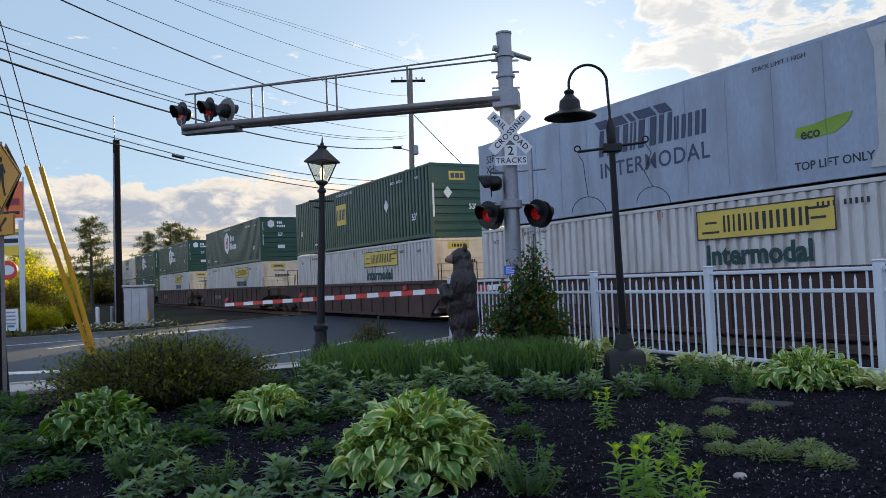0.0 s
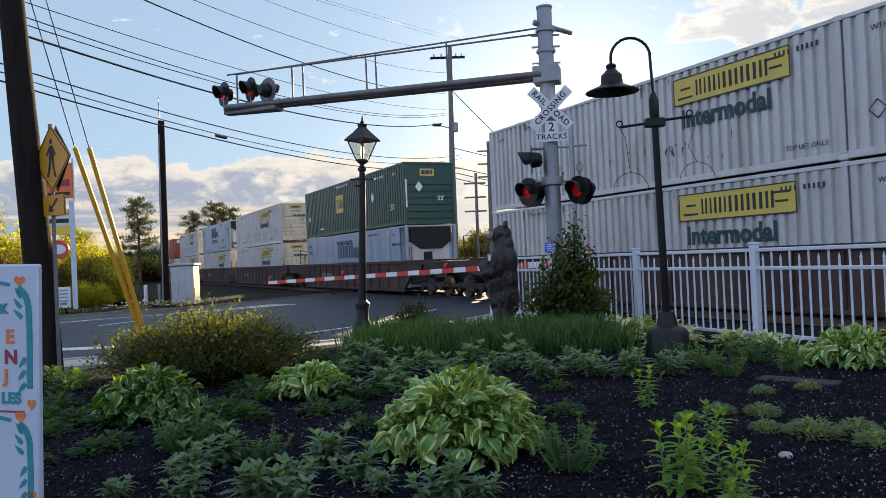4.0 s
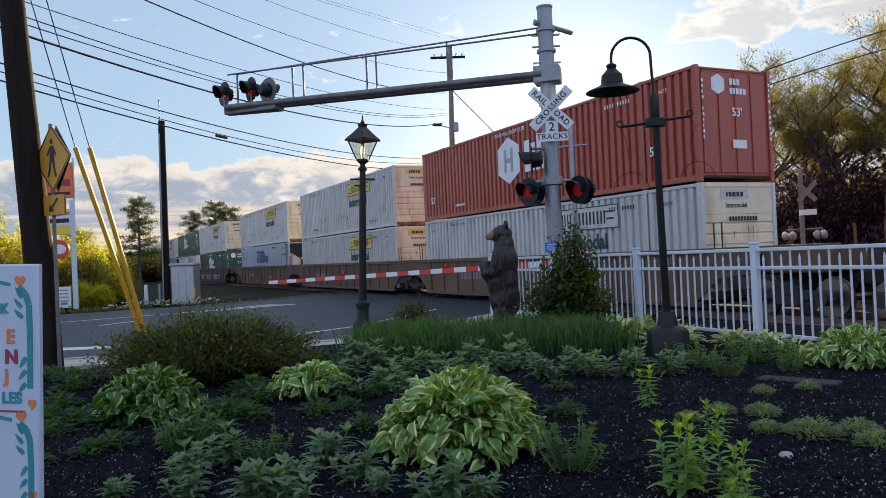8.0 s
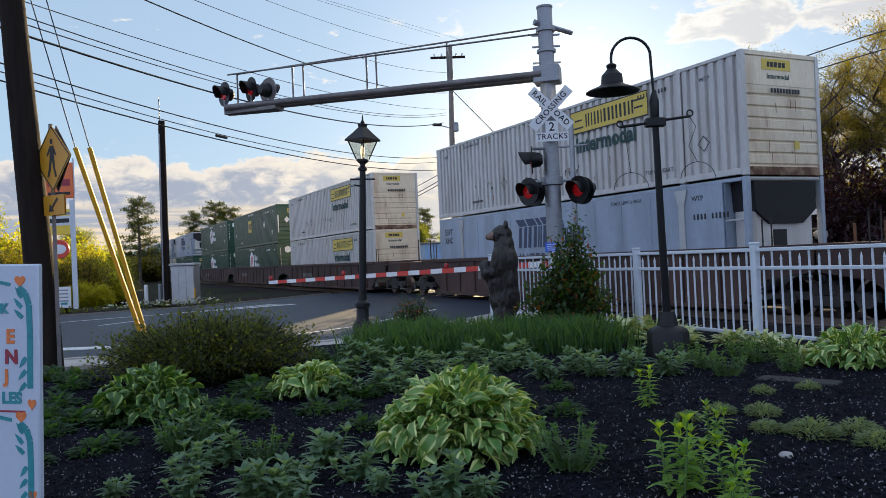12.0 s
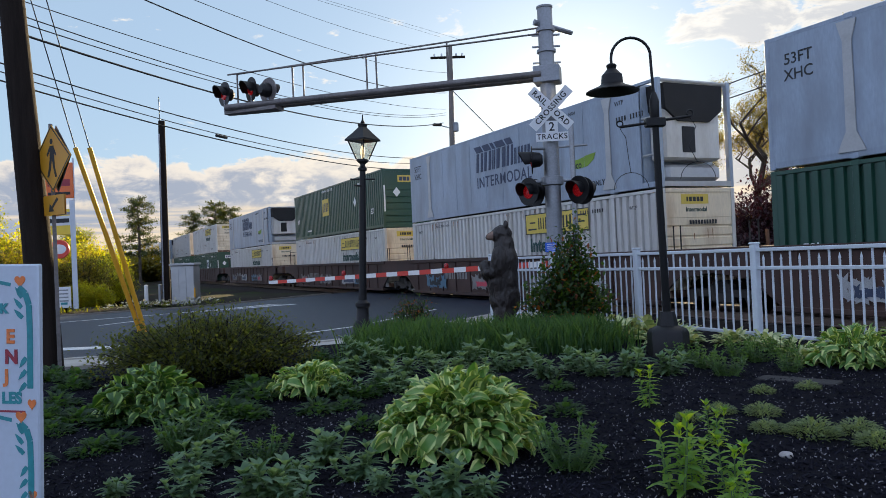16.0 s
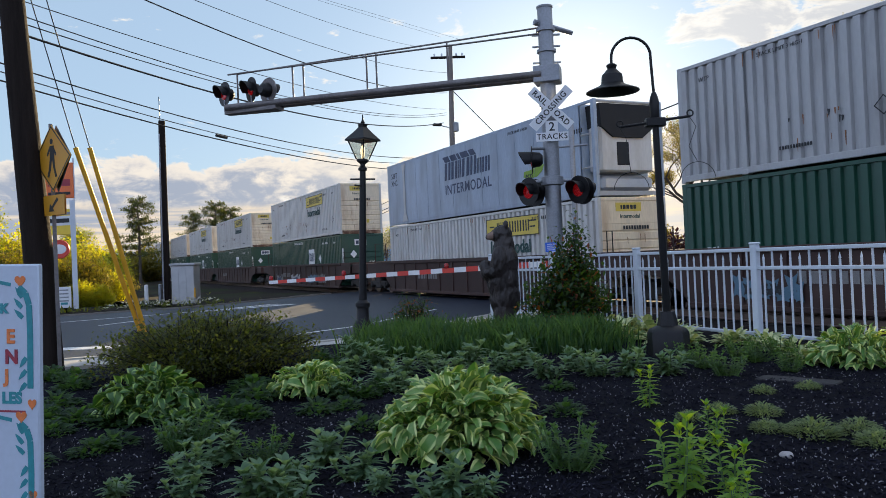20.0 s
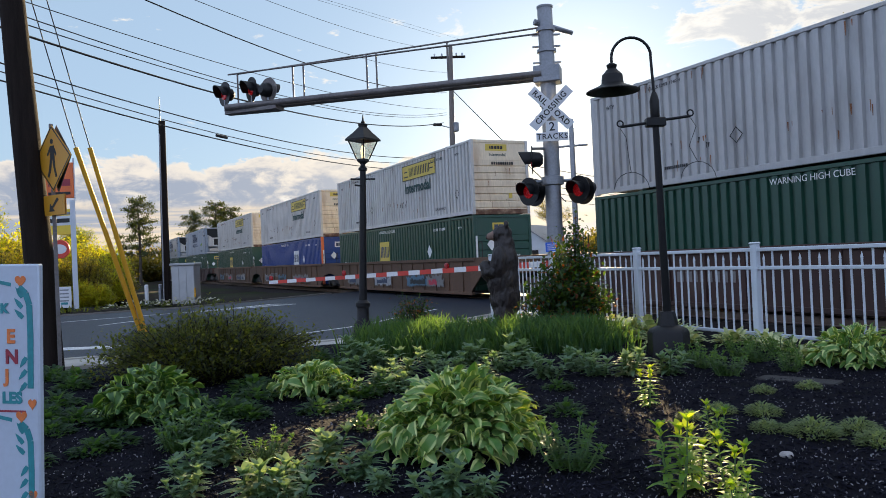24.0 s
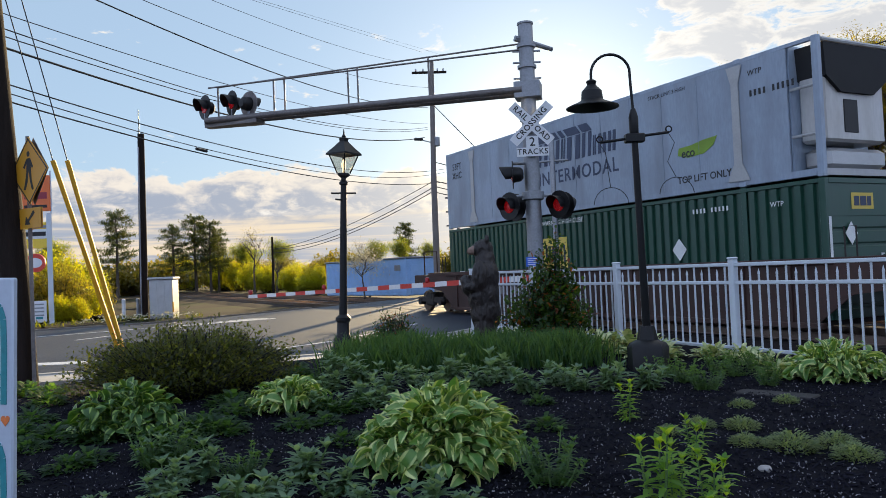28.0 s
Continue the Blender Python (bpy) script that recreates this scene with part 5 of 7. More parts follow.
def code_bars(g, mat):
    """Unreadable registration lettering."""
    part("code_bar", shared("code_bar", lambda: sum_boxes([(12.6 + 0.115 * k, 0.05) for k in range(10) if k != 4], 2.44, 0.11), mat), None, g)
    part("code_bar", shared("rail_code", lambda: sum_boxes([(3.0 + 0.07 * k, 0.045) for k in range(12)], 0.42, 0.08), mat), None, g)


def sum_boxes(cols, z, h):
    s = Shape()
    for x, w in cols:
        s.box(x, x + w, -0.012, -0.006, z, z + h)
    return s


def white_box(g, faded=False, logo=True, plain=False):
    shell(g, C_GREY if plain else C_WHITE, False, "")
    end_wall(g, C_CREAM, 7, C_SILL)
    code_bars(g, L_DARK)
    if logo:
        p = part("logo_panel", shared("logo_panel", lambda: Shape().plate([(-1.75, -0.34, 0), (1.75, -0.34, 0), (1.75, 0.34, 0), (-1.75, 0.34, 0)], (0, 0, 0.004)), C_WHITE if faded else L_YELLOW), None, g,
                 "pale faded logo panel" if faded else "yellow logo panel", at=SIDE(11.25, 2.3))
        edge = shared("logo_border", lambda: Shape().box(-1.75, 1.75, 0.31, 0.34, 0.004, 0.008).box(-1.75, 1.75, -0.34, -0.31, 0.004, 0.008).box(-1.75, -1.72, -0.31, 0.31, 0.004, 0.008).box(1.72, 1.75, -0.31, 0.31, 0.004, 0.008), L_DARK)
        part("logo_border", edge, None, p)
        mk = shared("logo_mark", lambda: block_word((0.18, 0.05, 0.22, 0.05, 0.27, 0.25, 0.27, 0.22), -0.98, -0.19, 0.38, 0.09, 0.0, 0.32), L_DARK)
        part("logo_mark", mk, None, p)
        sc = shared("logo_scroll", lambda: block_word((0.5,), -1.6, -0.2, 0.05, 0).add(*block_word((0.5,), 1.1, 0.12, 0.05, 0).mesh_data()).add(*block_word((0.34,), -1.5, 0.02, 0.05, 0).mesh_data()).add(*block_word((0.34,), 1.2, -0.08, 0.05, 0).mesh_data()), L_DARK)
        part("logo_scroll", sc, None, p)
        part("lettering", letters("Intermodal", 0.62, L_TEAL, 0.02), None, g, "dark green letters", at=SIDE(11.1, 1.58))
    part("lettering", letters("TOP LIFT ONLY", 0.15, L_DARK), None, g, at=SIDE(13.3, 0.42))
    part("lettering", letters("STACK LIMIT 3 HIGH", 0.13, L_DARK), None, g, at=SIDE(3.1, 2.62))
    part("lettering", letters("WTP", 0.16, L_DARK), None, g, at=SIDE(15.0, 2.45))
    part("lettering", letters("WTP", 0.16, L_DARK), None, g, at=SIDE(0.9, 2.45))
    part("side_stain", shared("side_stain", side_stains, C_RUST), None, g, "thin rust streaks")
    part("scuff_mark", shared("scuff_mark", scuffs, L_DARK), None, g, "black scuffs and dents")
    for x in (5.4, 14.9):
        part("hazard_diamond", shared("hazard_diamond", diamond_outline, L_DARK), None, g, at=SIDE(x, 0.95 if x < 9 else 0.9))
    e = part("end_logo", shared("end_logo", lambda: Shape().plate([(-0.48, -0.13, 0), (0.48, -0.13, 0), (0.48, 0.13, 0), (-0.48, 0.13, 0)], (0, 0, 0.004)), C_WHITE if faded else L_YELLOW), None, g, "small logo plate", at=END(CW / 2 - 0.15, 2.6) @ pose(0, 0, -0.025))
    part("logo_mark", shared("end_mark", lambda: block_word((0.06, 0.1, 0.11, 0.1, 0.1), -0.3, -0.06, 0.12, 0.03), L_DARK), None, e)
    part("lettering", letters("Intermodal", 0.17, L_TEAL, 0.003), None, g, at=END(CW / 2 - 0.1, 2.32) @ pose(0, 0, -0.025))
    part("code_bar", shared("end_code", lambda: block_word([0.07] * 10, -0.5, -0.05, 0.11, 0.03), L_DARK), None, g, at=END(CW / 2 + 0.1, 1.98) @ pose(0, 0, 0))
    part("warning_plate", shared("warning_plate", lambda: Shape().block(-0.08, 0.08, -0.1, 0.1, 0, 0.008, 0.002), L_YELLOW), None, g, at=END(1.7, 0.72))
    part("rust_stain", shared("rust_stain", lambda: rust_streaks(3), C_RUST), None, g, at=END(0, 0) @ pose(0, 0, -0.0045))


def rust_streaks(seed):
    rnd = random.Random(seed)
    s = Shape()
    for k in range(11):
        y, z, h, w = rnd.uniform(0.25, CW - 0.3), rnd.uniform(0.5, 2.0), rnd.uniform(0.1, 0.4), rnd.uniform(0.004, 0.018)
        s.plate([(y - w, z, 0), (y + w * 0.6, z - h * 0.15, 0), (y + w * 0.3, z - h, 0), (y - w * 0.4, z - h * 0.8, 0)][::-1], (0, 0, 0.003))
    return s


def side_stains():
    rnd = random.Random(12)
    s = Shape()
    for k in range(34):
        x = rnd.choice((rnd.uniform(0.3, 15.8), rnd.gauss(4.2, 0.5), rnd.gauss(9.0, 0.7)))
        x = max(0.2, min(15.9, x))
        z = rnd.choice((2.75, 0.62, 0.6, 1.1, 1.0))
        h, w = rnd.uniform(0.06, 0.32), rnd.uniform(0.006, 0.022)
        s.plate([(x - w, 0.004, z), (x - w * 0.4, 0.004, z - h * 0.9), (x + w * 0.3, 0.004, z - h), (x + w, 0.004, z - 0.01)], (0, -0.006, 0))
    return s


def scuffs():
    """Dark scrapes left by lifting gear."""
    rnd = random.Random(29)
    s = Shape()
    for k in range(13):
        x = rnd.choice((3.6, 4.5, 9.2, 9.6)) + rnd.gauss(0, 0.3)
        z, h, w = rnd.gauss(0.95, 0.08), rnd.uniform(0.05, 0.2), rnd.uniform(0.012, 0.035)
        s.plate([(x - w, -0.001, z), (x - w * 0.6, -0.001, z - h), (x + w * 0.2, -0.001, z - h * 0.8), (x + w, -0.001, z - h * 0.1)], (0, -0.004, 0))
    return s


def diamond_outline():
    s = Shape()
    for a in range(4):
        r = Matrix.Rotation(radians(90 * a), 4, "Z")
        s.plate([r @ Vector(p) for p in ((0, 0.2, 0), (-0.2, 0, 0), (-0.17, 0, 0), (0, 0.17, 0))], (0, 0, 0.004))
    return s


def block_word(widths, x, z, h, gap, slant=0.0, split=0.0):
    s = Shape()
    for w in widths:
        # broad characters become two thinner bars
        a = w if w < 0.15 * h or split == 0 else w * split
        for x0 in ((x,) if a == w else (x, x + w - a)):
            s.plate([(x0, z, 0.005), (x0 + a, z, 0.005), (x0 + a + slant, z + h, 0.005), (x0 + slant, z + h, 0.005)], (0, 0, 0.004))
        x += w + gap
    return s


def _mesh_data(self):
    return self.v, self.f


Shape.mesh_data = _mesh_data


def hexagon(r, w, z=0.0):
    return [(0, r, z), (-w, r * 0.55, z), (-w, -r * 0.55, z), (0, -r, z), (w, -r * 0.55, z), (w, r * 0.55, z)]


def hub_box(g, mat, red=False):
    shell(g, mat, False, "")
    if red:
        part("end_wall", shared("plain_end", lambda: upright_panels(CL - 0.05, 0.12, 2.82), mat), None, g)
    else:
        end_wall(g, mat)
    code_bars(g, L_WHITE)
    h = part("hexagon_logo", shared("hexagon_logo", lambda: Shape().plate(hexagon(0.82, 0.72), (0, 0, 0.004)), L_WHITE), None, g, "white hexagon logo", at=SIDE(7.2, 1.7))
    part("logo_mark", shared("hexagon_mark", lambda: block_word((0.17, 0.17), -0.3, -0.42, 0.84, 0.26).box(-0.2, 0.2, -0.08, 0.08, 0.005, 0.009), C_GREY if red else L_REDLOGO), None, h)
    part("brand_bar", shared("brand_bar", lambda: block_word((0.32,), 8.25, 1.76, 0.46, 0.1).add(*block_word((0.25, 0.27), 8.67, 1.76, 0.33, 0.1).mesh_data()).add(*block_word((0.34,), 8.25, 1.17, 0.46, 0.1).mesh_data()).add(*block_word((0.15, 0.25, 0.25, 0.27), 8.69, 1.17, 0.33, 0.09).mesh_data()).moved(Matrix.Translation((-9.4, -1.7, 0))), L_WHITE), None, g, "white brand lettering drawn as bars", at=SIDE(9.4, 1.7))
    part("lettering", letters("WARNING HIGH CUBE", 0.2, L_WHITE), None, g, at=SIDE(7.3, 2.66))
    part("lettering", letters("53'", 0.36, L_WHITE, 0.008), None, g, at=SIDE(0.95, 0.8 if red else 0.55))
    part("lettering", letters("53'", 0.34, L_WHITE, 0.008), None, g, at=SIDE(14.6, 0.95))
    part("lettering", letters("WTP", 0.16, L_WHITE), None, g, at=SIDE(15.0, 2.45))
    e = part("hexagon_logo", shared("small_hexagon", lambda: Shape().plate(hexagon(0.26, 0.22), (0, 0, 0.004)), L_WHITE), None, g, "white hexagon logo", at=END(0.75, 2.45) @ pose(0, 0, -0.026))
    part("brand_bar", shared("small_brand", lambda: block_word((0.1, 0.09, 0.1), -0.28, 0.03, 0.16, 0.03).add(*block_word((0.1, 0.06, 0.09, 0.09, 0.1), -0.28, -0.2, 0.15, 0.03).mesh_data()), L_WHITE), None, g, at=END(1.42, 2.42) @ pose(0, 0, -0.026))
    part("lettering", letters("53'", 0.3, L_WHITE, 0.006), None, g, at=END(CW / 2 + 0.05, 1.75))
    part("code_bar", shared("upright_code", lambda: upright_code(), L_WHITE), None, g, at=END(0.2, 0))
    part("code_bar", shared("upright_code", lambda: upright_code(), L_WHITE), None, g, at=END(CW - 0.08, 0))
    part("weight_plate", shared("weight_plate", lambda: Shape().block(-0.24, 0.24, -0.11, 0.11, 0, 0.006, 0.002), L_WHITE), None, g, "white weight plate", at=END(CW / 2 + 0.1, 0.95))


def upright_code():
    s = Shape()
    for k in range(11):
        if k != 4:
            s.box(-0.03, 0.03 - 0.012 * (k % 3), 2.47 - 0.14 * k, 2.55 - 0.14 * k, 0.001, 0.004)
    return s


def emp_box(g, mat, blue=False, yellow=False):
    shell(g, mat, False, "")
    end_wall(g, mat, 6)
    code_bars(g, L_WHITE)
    if blue:
        for y in (0, CW - 0.13):
            part("end_post", shared("end_post", lambda: Shape().block(CL - 0.16, CL + 0.008, -0.008, 0.14, 0.0, CH + 0.004, 0.01), M_ORANGE), None, g, "orange corner post", at=pose(0, y, 0))
    p = part("logo_panel", shared("square_panel", lambda: Shape().plate([(-0.62, -0.5, 0), (0.62, -0.5, 0), (0.62, 0.5, 0), (-0.62, 0.5, 0)], (0, 0, 0.004)), L_YELLOW if yellow else L_WHITE), None, g, "square logo panel", at=SIDE(6.9 if yellow else 10.3, 1.7))
    part("logo_mark", shared("square_mark", lambda: block_word((0.28, 0.36, 0.24), -0.5, -0.26, 0.52, 0.07, 0, 0.34), L_SLATE), None, p)
    part("hazard_diamond", shared("white_diamond", lambda: Shape().plate([(0, -0.28, 0), (0.24, 0, 0), (0, 0.28, 0), (-0.24, 0, 0)], (0, 0, 0.004)), L_WHITE), None, g, at=SIDE(12.1, 1.6))
    part("lettering", letters("WARNING HIGH CUBE", 0.2, L_WHITE), None, g, at=SIDE(7.3, 2.66))
    part("lettering", letters("53'", 0.38, L_WHITE, 0.008), None, g, at=SIDE(14.7, 0.9))
    part("lettering", letters("53'", 0.34, L_WHITE, 0.008), None, g, at=SIDE(0.95, 1.15))
    part("lettering", letters("WTP", 0.16, L_WHITE), None, g, at=SIDE(15.0, 2.45))
    e = part("end_logo", shared("end_square", lambda: Shape().plate([(-0.36, -0.17, 0), (0.36, -0.17, 0), (0.36, 0.17, 0), (-0.36, 0.17, 0)], (0, 0, 0.004)), L_YELLOW if yellow else L_WHITE), None, g, "small logo plate", at=END(CW / 2 - 0.1, 2.42) @ pose(0, 0, -0.026))
    part("logo_mark", shared("end_square_mark", lambda: block_word((0.17, 0.2, 0.13), -0.28, -0.1, 0.2, 0.03), L_SLATE), None, e)
    part("hazard_diamond", shared("end_diamond", lambda: Shape().plate([(0, -0.24, 0), (0.2, 0, 0), (0, 0.24, 0), (-0.2, 0, 0)], (0, 0, 0.004)), L_WHITE), None, g, at=END(0.75, 1.75))
    part("lettering", letters("53'", 0.3, L_WHITE, 0.006), None, g, at=END(1.85, 1.2))
    part("code_bar", shared("reflector_strip", lambda: Shape().box(-0.04, 0.04, 0.7, 2.0, 0.001, 0.004), L_WHITE), None, g, at=END(0.1, 0.1))


def reefer(g):
    shell(g, C_SILVER, True, "reefer")
    rib = shared("wall_rib", lambda: Shape().plate([(-0.3, 0.15, 0), (0.3, 0.15, 0), (0.24, 0.3, 0), (0.11, 0.55, 0), (0.1, 2.35, 0), (0.22, 2.75, 0), (-0.22, 2.75, 0), (-0.1, 2.35, 0), (-0.11, 0.55, 0), (-0.24, 0.3, 0)], (0, 0, 0.025)), C_GREY)
    for x in (2.0, CL - 2.1):
        part("wall_rib", rib, None, g, "grey pressed reinforcing rib", at=SIDE(x, 0))
    seam = shared("panel_seam", lambda: Shape().box(-0.008, 0.008, 0.18, 2.76, 0.0, 0.004), C_SILVER)
    for k in range(9):
        part("panel_seam", seam, None, g, at=SIDE(3.3 + 1.2 * k, 0))
    w = part("brand_bar", shared("slanted_brand", lambda: block_word((0.5, 0.5, 0.2, 0.62, 0.42), -1.75, -0.42, 0.7, 0.1, 0.08, 0.34).add(*block_word((0.14, 0.32, 0.32), 0.98, -0.42, 0.56, 0.1, 0.05, 0.38).mesh_data()), L_SLATE), None, g, "dark brand lettering drawn as bars", at=SIDE(7.95, 1.95))
    part("brand_shade", shared("brand_shade", lambda: block_word((0.5, 0.5, 0.2, 0.62, 0.42), -1.66, 0.31, 0.24, 0.1, -0.22), L_SLATE), None, w)
    part("lettering", letters("INTERMODAL", 0.56, L_SLATE, 0.006, 1.12), None, g, at=SIDE(8.1, 1.12))
    part("lettering", letters("TOP LIFT ONLY", 0.24, L_DARK, 0.003), None, g, at=SIDE(13.0, 0.38))
    part("lettering", letters("STACK LIMIT 3 HIGH", 0.14, L_DARK), None, g, at=SIDE(11.9, 2.62))
    part("lettering", letters("53FT\nXHC", 0.34, L_DARK, 0.003), None, g, at=SIDE(0.85, 2.15))
    part("lettering", letters("WTP", 0.18, L_DARK), None, g, at=SIDE(14.6, 2.5))
    part("leaf_logo", shared("leaf_logo", lambda: Shape().plate([(-0.55, -0.1, 0), (-0.2, -0.19, 0), (0.3, -0.16, 0), (0.6, 0.0, 0), (0.72, 0.2, 0), (0.3, 0.17, 0), (-0.1, 0.1, 0), (-0.5, 0.08, 0)], (0, 0, 0.004)), L_LIME), None, g, "green leaf-shaped logo", at=SIDE(12.75, 1.1))
    part("lettering", letters("eco", 0.3, L_DARK, 0.006), None, g, at=SIDE(12.55, 1.02) @ pose(0, 0, 0.005))
    part("code_bar", shared("reefer_code", lambda: sum_boxes([(14.45 + 0.12 * k, 0.055) for k in range(10) if k != 4], 1.98, 0.14), L_DARK), None, g)
    # cooling unit in the open front end
    x0 = CL - 0.72
    part("bulkhead", shared("bulkhead", lambda: Shape().box(x0 - 0.05, x0, 0.06, CW - 0.06, 0.15, 2.84), C_SILVER), None, g)
    part("unit_body", shared("unit_body", lambda: Shape().block(x0, CL - 0.12, 0.3, CW - 0.3, 0.75, 2.6, 0.06), C_WHITE), None, g, "white cooling unit casing")
    grille = [(x0, 0.25, 2.78), (x0, CW - 0.25, 2.78), (x0, CW - 0.3, 2.1), (x0, CW - 0.75, 1.78), (x0, 0.75, 1.78), (x0, 0.3, 2.1)]
    part("grille", shared("grille", lambda: Shape().plate(grille, (0.68, 0, 0)), M_BLACKMATT), None, g, "black air grille")
    part("service_door", shared("service_door", lambda: Shape().block(CL - 0.13, CL - 0.1, 0.9, 1.35, 0.95, 1.65, 0.01), M_BLACK), None, g, "dark service hatch")
    part("fuel_tank", shared("fuel_tank", lambda: Shape().block(x0, CL - 0.1, 0.35, CW - 0.35, 0.2, 0.62, 0.08), M_ALU), None, g, "metal tank under the cooling unit")
    frame_bar = shared("front_bar", lambda: Shape().tube([(CL - 0.07, 0.07, 2.84), (CL - 0.07, CW - 0.07, 2.84)], 0.05, 8), C_GREY)
    part("front_bar", frame_bar, None, g)
    part("front_bar", shared("front_sill", lambda: Shape().box(x0, CL, 0.1, CW - 0.1, 0.03, 0.17), C_GREY), None, g)
    for z in (0.9, 1.9):
        part("front_strut", shared("front_strut", lambda: Shape().tube([(x0, 0.06, 0), (CL - 0.05, 0.06, 0)], 0.03, 6), C_GREY), None, g, at=pose(0, 0, z))


def well_wagon(g, mat, lead, trail):
    """One well of a double-stack wagon; the containers drop into it."""
    sill = shared("well_side", lambda: Shape().box(0.2, CL - 0.2, 0.0, 0.05, 0.22, 1.5), mat)
    chord = shared("top_chord", lambda: Shape().block(-0.2, CL + 0.2, -0.06, 0.1, 1.46, 1.6, 0.015), mat)
    foot = shared("bottom_chord", lambda: Shape().block(0.1, CL - 0.1, -0.05, 0.1, 0.16, 0.28, 0.015), mat)
    rib = shared("well_rib", lambda: Shape().box(-0.03, 0.03, -0.045, 0.0, 0.26, 1.48), mat)
    skirt = shared("end_side", lambda: Shape().plate([(0.22, 0, 0.28), (0.22, 0, 1.5), (-1.74, 0, 1.5), (-1.74, 0, 1.02), (-0.55, 0, 0.86)], (0, 0.05, 0)), mat)
    for y, r in ((-0.12, 0), (CW + 0.12, math.pi)):
        m = Matrix.Translation((0, y, 0)) if not r else Matrix.Translation((CL, y, 0)) @ Matrix.Rotation(r, 4, "Z")
        sd = part("well_side", sill, None, g, at=m)
        part("top_chord", chord, None, sd)
        part("end_side", skirt, None, sd)
        part("end_side", skirt, None, sd, at=Matrix.Translation((CL, 0, 0)) @ Matrix.Diagonal((-1, 1, 1, 1)))
        part("bottom_chord", foot, None, sd)
        if not r:
            for k in range(13):
                part("well_rib", rib, None, sd, at=pose(0.7 + k * 1.22, 0, 0))
    part("well_floor", shared("well_floor", lambda: Shape().box(0.2, CL - 0.2, 0, CW, 0.2, 0.3), W_DARK), None, g)
    deck = shared("end_deck", lambda: Shape().block(-1.72, -0.05, 0.1, CW - 0.1, 0.95, 1.4, 0.03).box(-1.72, -0.22, -0.12, CW + 0.12, 1.47, 1.6), mat)
    part("end_deck", deck, None, g)
    part("end_deck", deck, None, g, at=Matrix.Translation((CL, CW, 0)) @ Matrix.Rotation(math.pi, 4, "Z"))
    for x in (-0.5, CL + 0.5):
        part("grab_post", shared("grab_post", lambda: Shape().tube([(0, 0, 1.5), (0, 0, 2.2), (0.25, 0, 2.2), (0.25, 0, 1.5)], 0.018, 6), W_DARK), None, g, at=pose(x - 0.12, -0.02, 0))
    part("marking_bar", shared("marking_bar", lambda: block_word((0.22, 0.22, 0.1, 0.16, 0.16, 0.16, 0.16, 0.16), 0, 0, 0.26, 0.08), L_FADED), None, g, "white wagon lettering drawn as bars", at=face_to(3.4, -0.125, 0.78, -90))
    ends = [-1.72 + 0.0 if not trail else -2.2, CL + 1.72 if not lead else CL + 2.2]
    for x in ends:
        tr = part("bogie", shared("bogie", bogie_frame, W_DARK), None, g, "black cast bogie frame", at=pose(x, 0, 0))
        for dx in (-0.9, 0.9):
            part("wheelset", shared("wheelset", wheelset, M_RAIL), None, tr, "steel wheelset", at=pose(dx, 0, 0))
    if lead:
        part("coupler", shared("coupler", lambda: Shape().block(CL + 1.7, CL + 3.9, CW / 2 - 0.15, CW / 2 + 0.15, 0.7, 1.0, 0.03), W_DARK), None, g)
        part("end_deck", shared("outer_deck", lambda: Shape().block(CL + 1.7, CL + 3.3, 0.0, CW, 1.0, 1.52, 0.03), mat), None, g)
    if trail:
        part("end_deck", shared("outer_deck_rear", lambda: Shape().block(-3.3, -1.7, 0.0, CW, 1.0, 1.52, 0.03), mat), None, g)
        part("hand_brake", shared("hand_brake", lambda: Shape().tube([(-3.1, 0.4, 1.45), (-3.1, 0.4, 2.5), (-3.1, 1.0, 2.5), (-3.1, 1.0, 1.45)], 0.03, 6), mat), None, g)


def graffiti(seed):
    """Overlapping spray-painted strokes."""
    rnd = random.Random(seed)
    s = Shape()
    x = 0.0
    for k in range(9):
        w, h = rnd.uniform(0.16, 0.34), rnd.uniform(0.45, 0.75)
        z = rnd.uniform(-0.05, 0.08)
        pts = [(x, z), (x + w * 0.4, z + h * 0.1), (x + w, z), (x + w * 0.85, z + h * 0.5), (x + w * 1.1, z + h), (x + w * 0.5, z + h * 0.8), (x - 0.05, z + h * 0.95), (x + 0.04, z + h * 0.5)]
        s.plate([(a, b, 0.0006 * k) for a, b in pts], (0, 0, 0.003))
        x += w * 0.8
    return s


def bogie_frame():
    s = Shape()
    for y in (0.15, CW - 0.3):
        s.block(-1.15, 1.15, y, y + 0.15, 0.38, 0.62, 0.04)
        s.block(-0.35, 0.35, y - 0.03, y + 0.18, 0.25, 0.75, 0.05)
        for x in (-0.9, 0.9):
            s.tube([(x, y - 0.04, 0.43), (x, y + 0.19, 0.43)], 0.15, 12)
    s.block(-0.25, 0.25, 0.1, CW - 0.1, 0.5, 0.8, 0.04)
    return s


def wheelset():
    s = Shape()
    c = CW / 2
    for k in (-0.75, 0.75):
        s.tube([(0, c + k - 0.06, 0.435), (0, c + k + 0.06, 0.435)], 0.42, 20)
        s.tube([(0, c + k * 0.92 - 0.015, 0.435), (0, c + k * 0.92 + 0.015, 0.435)], 0.46, 20)
    s.tube([(0, c - 0.95, 0.435), (0, c + 0.95, 0.435)], 0.08, 10)
    return s


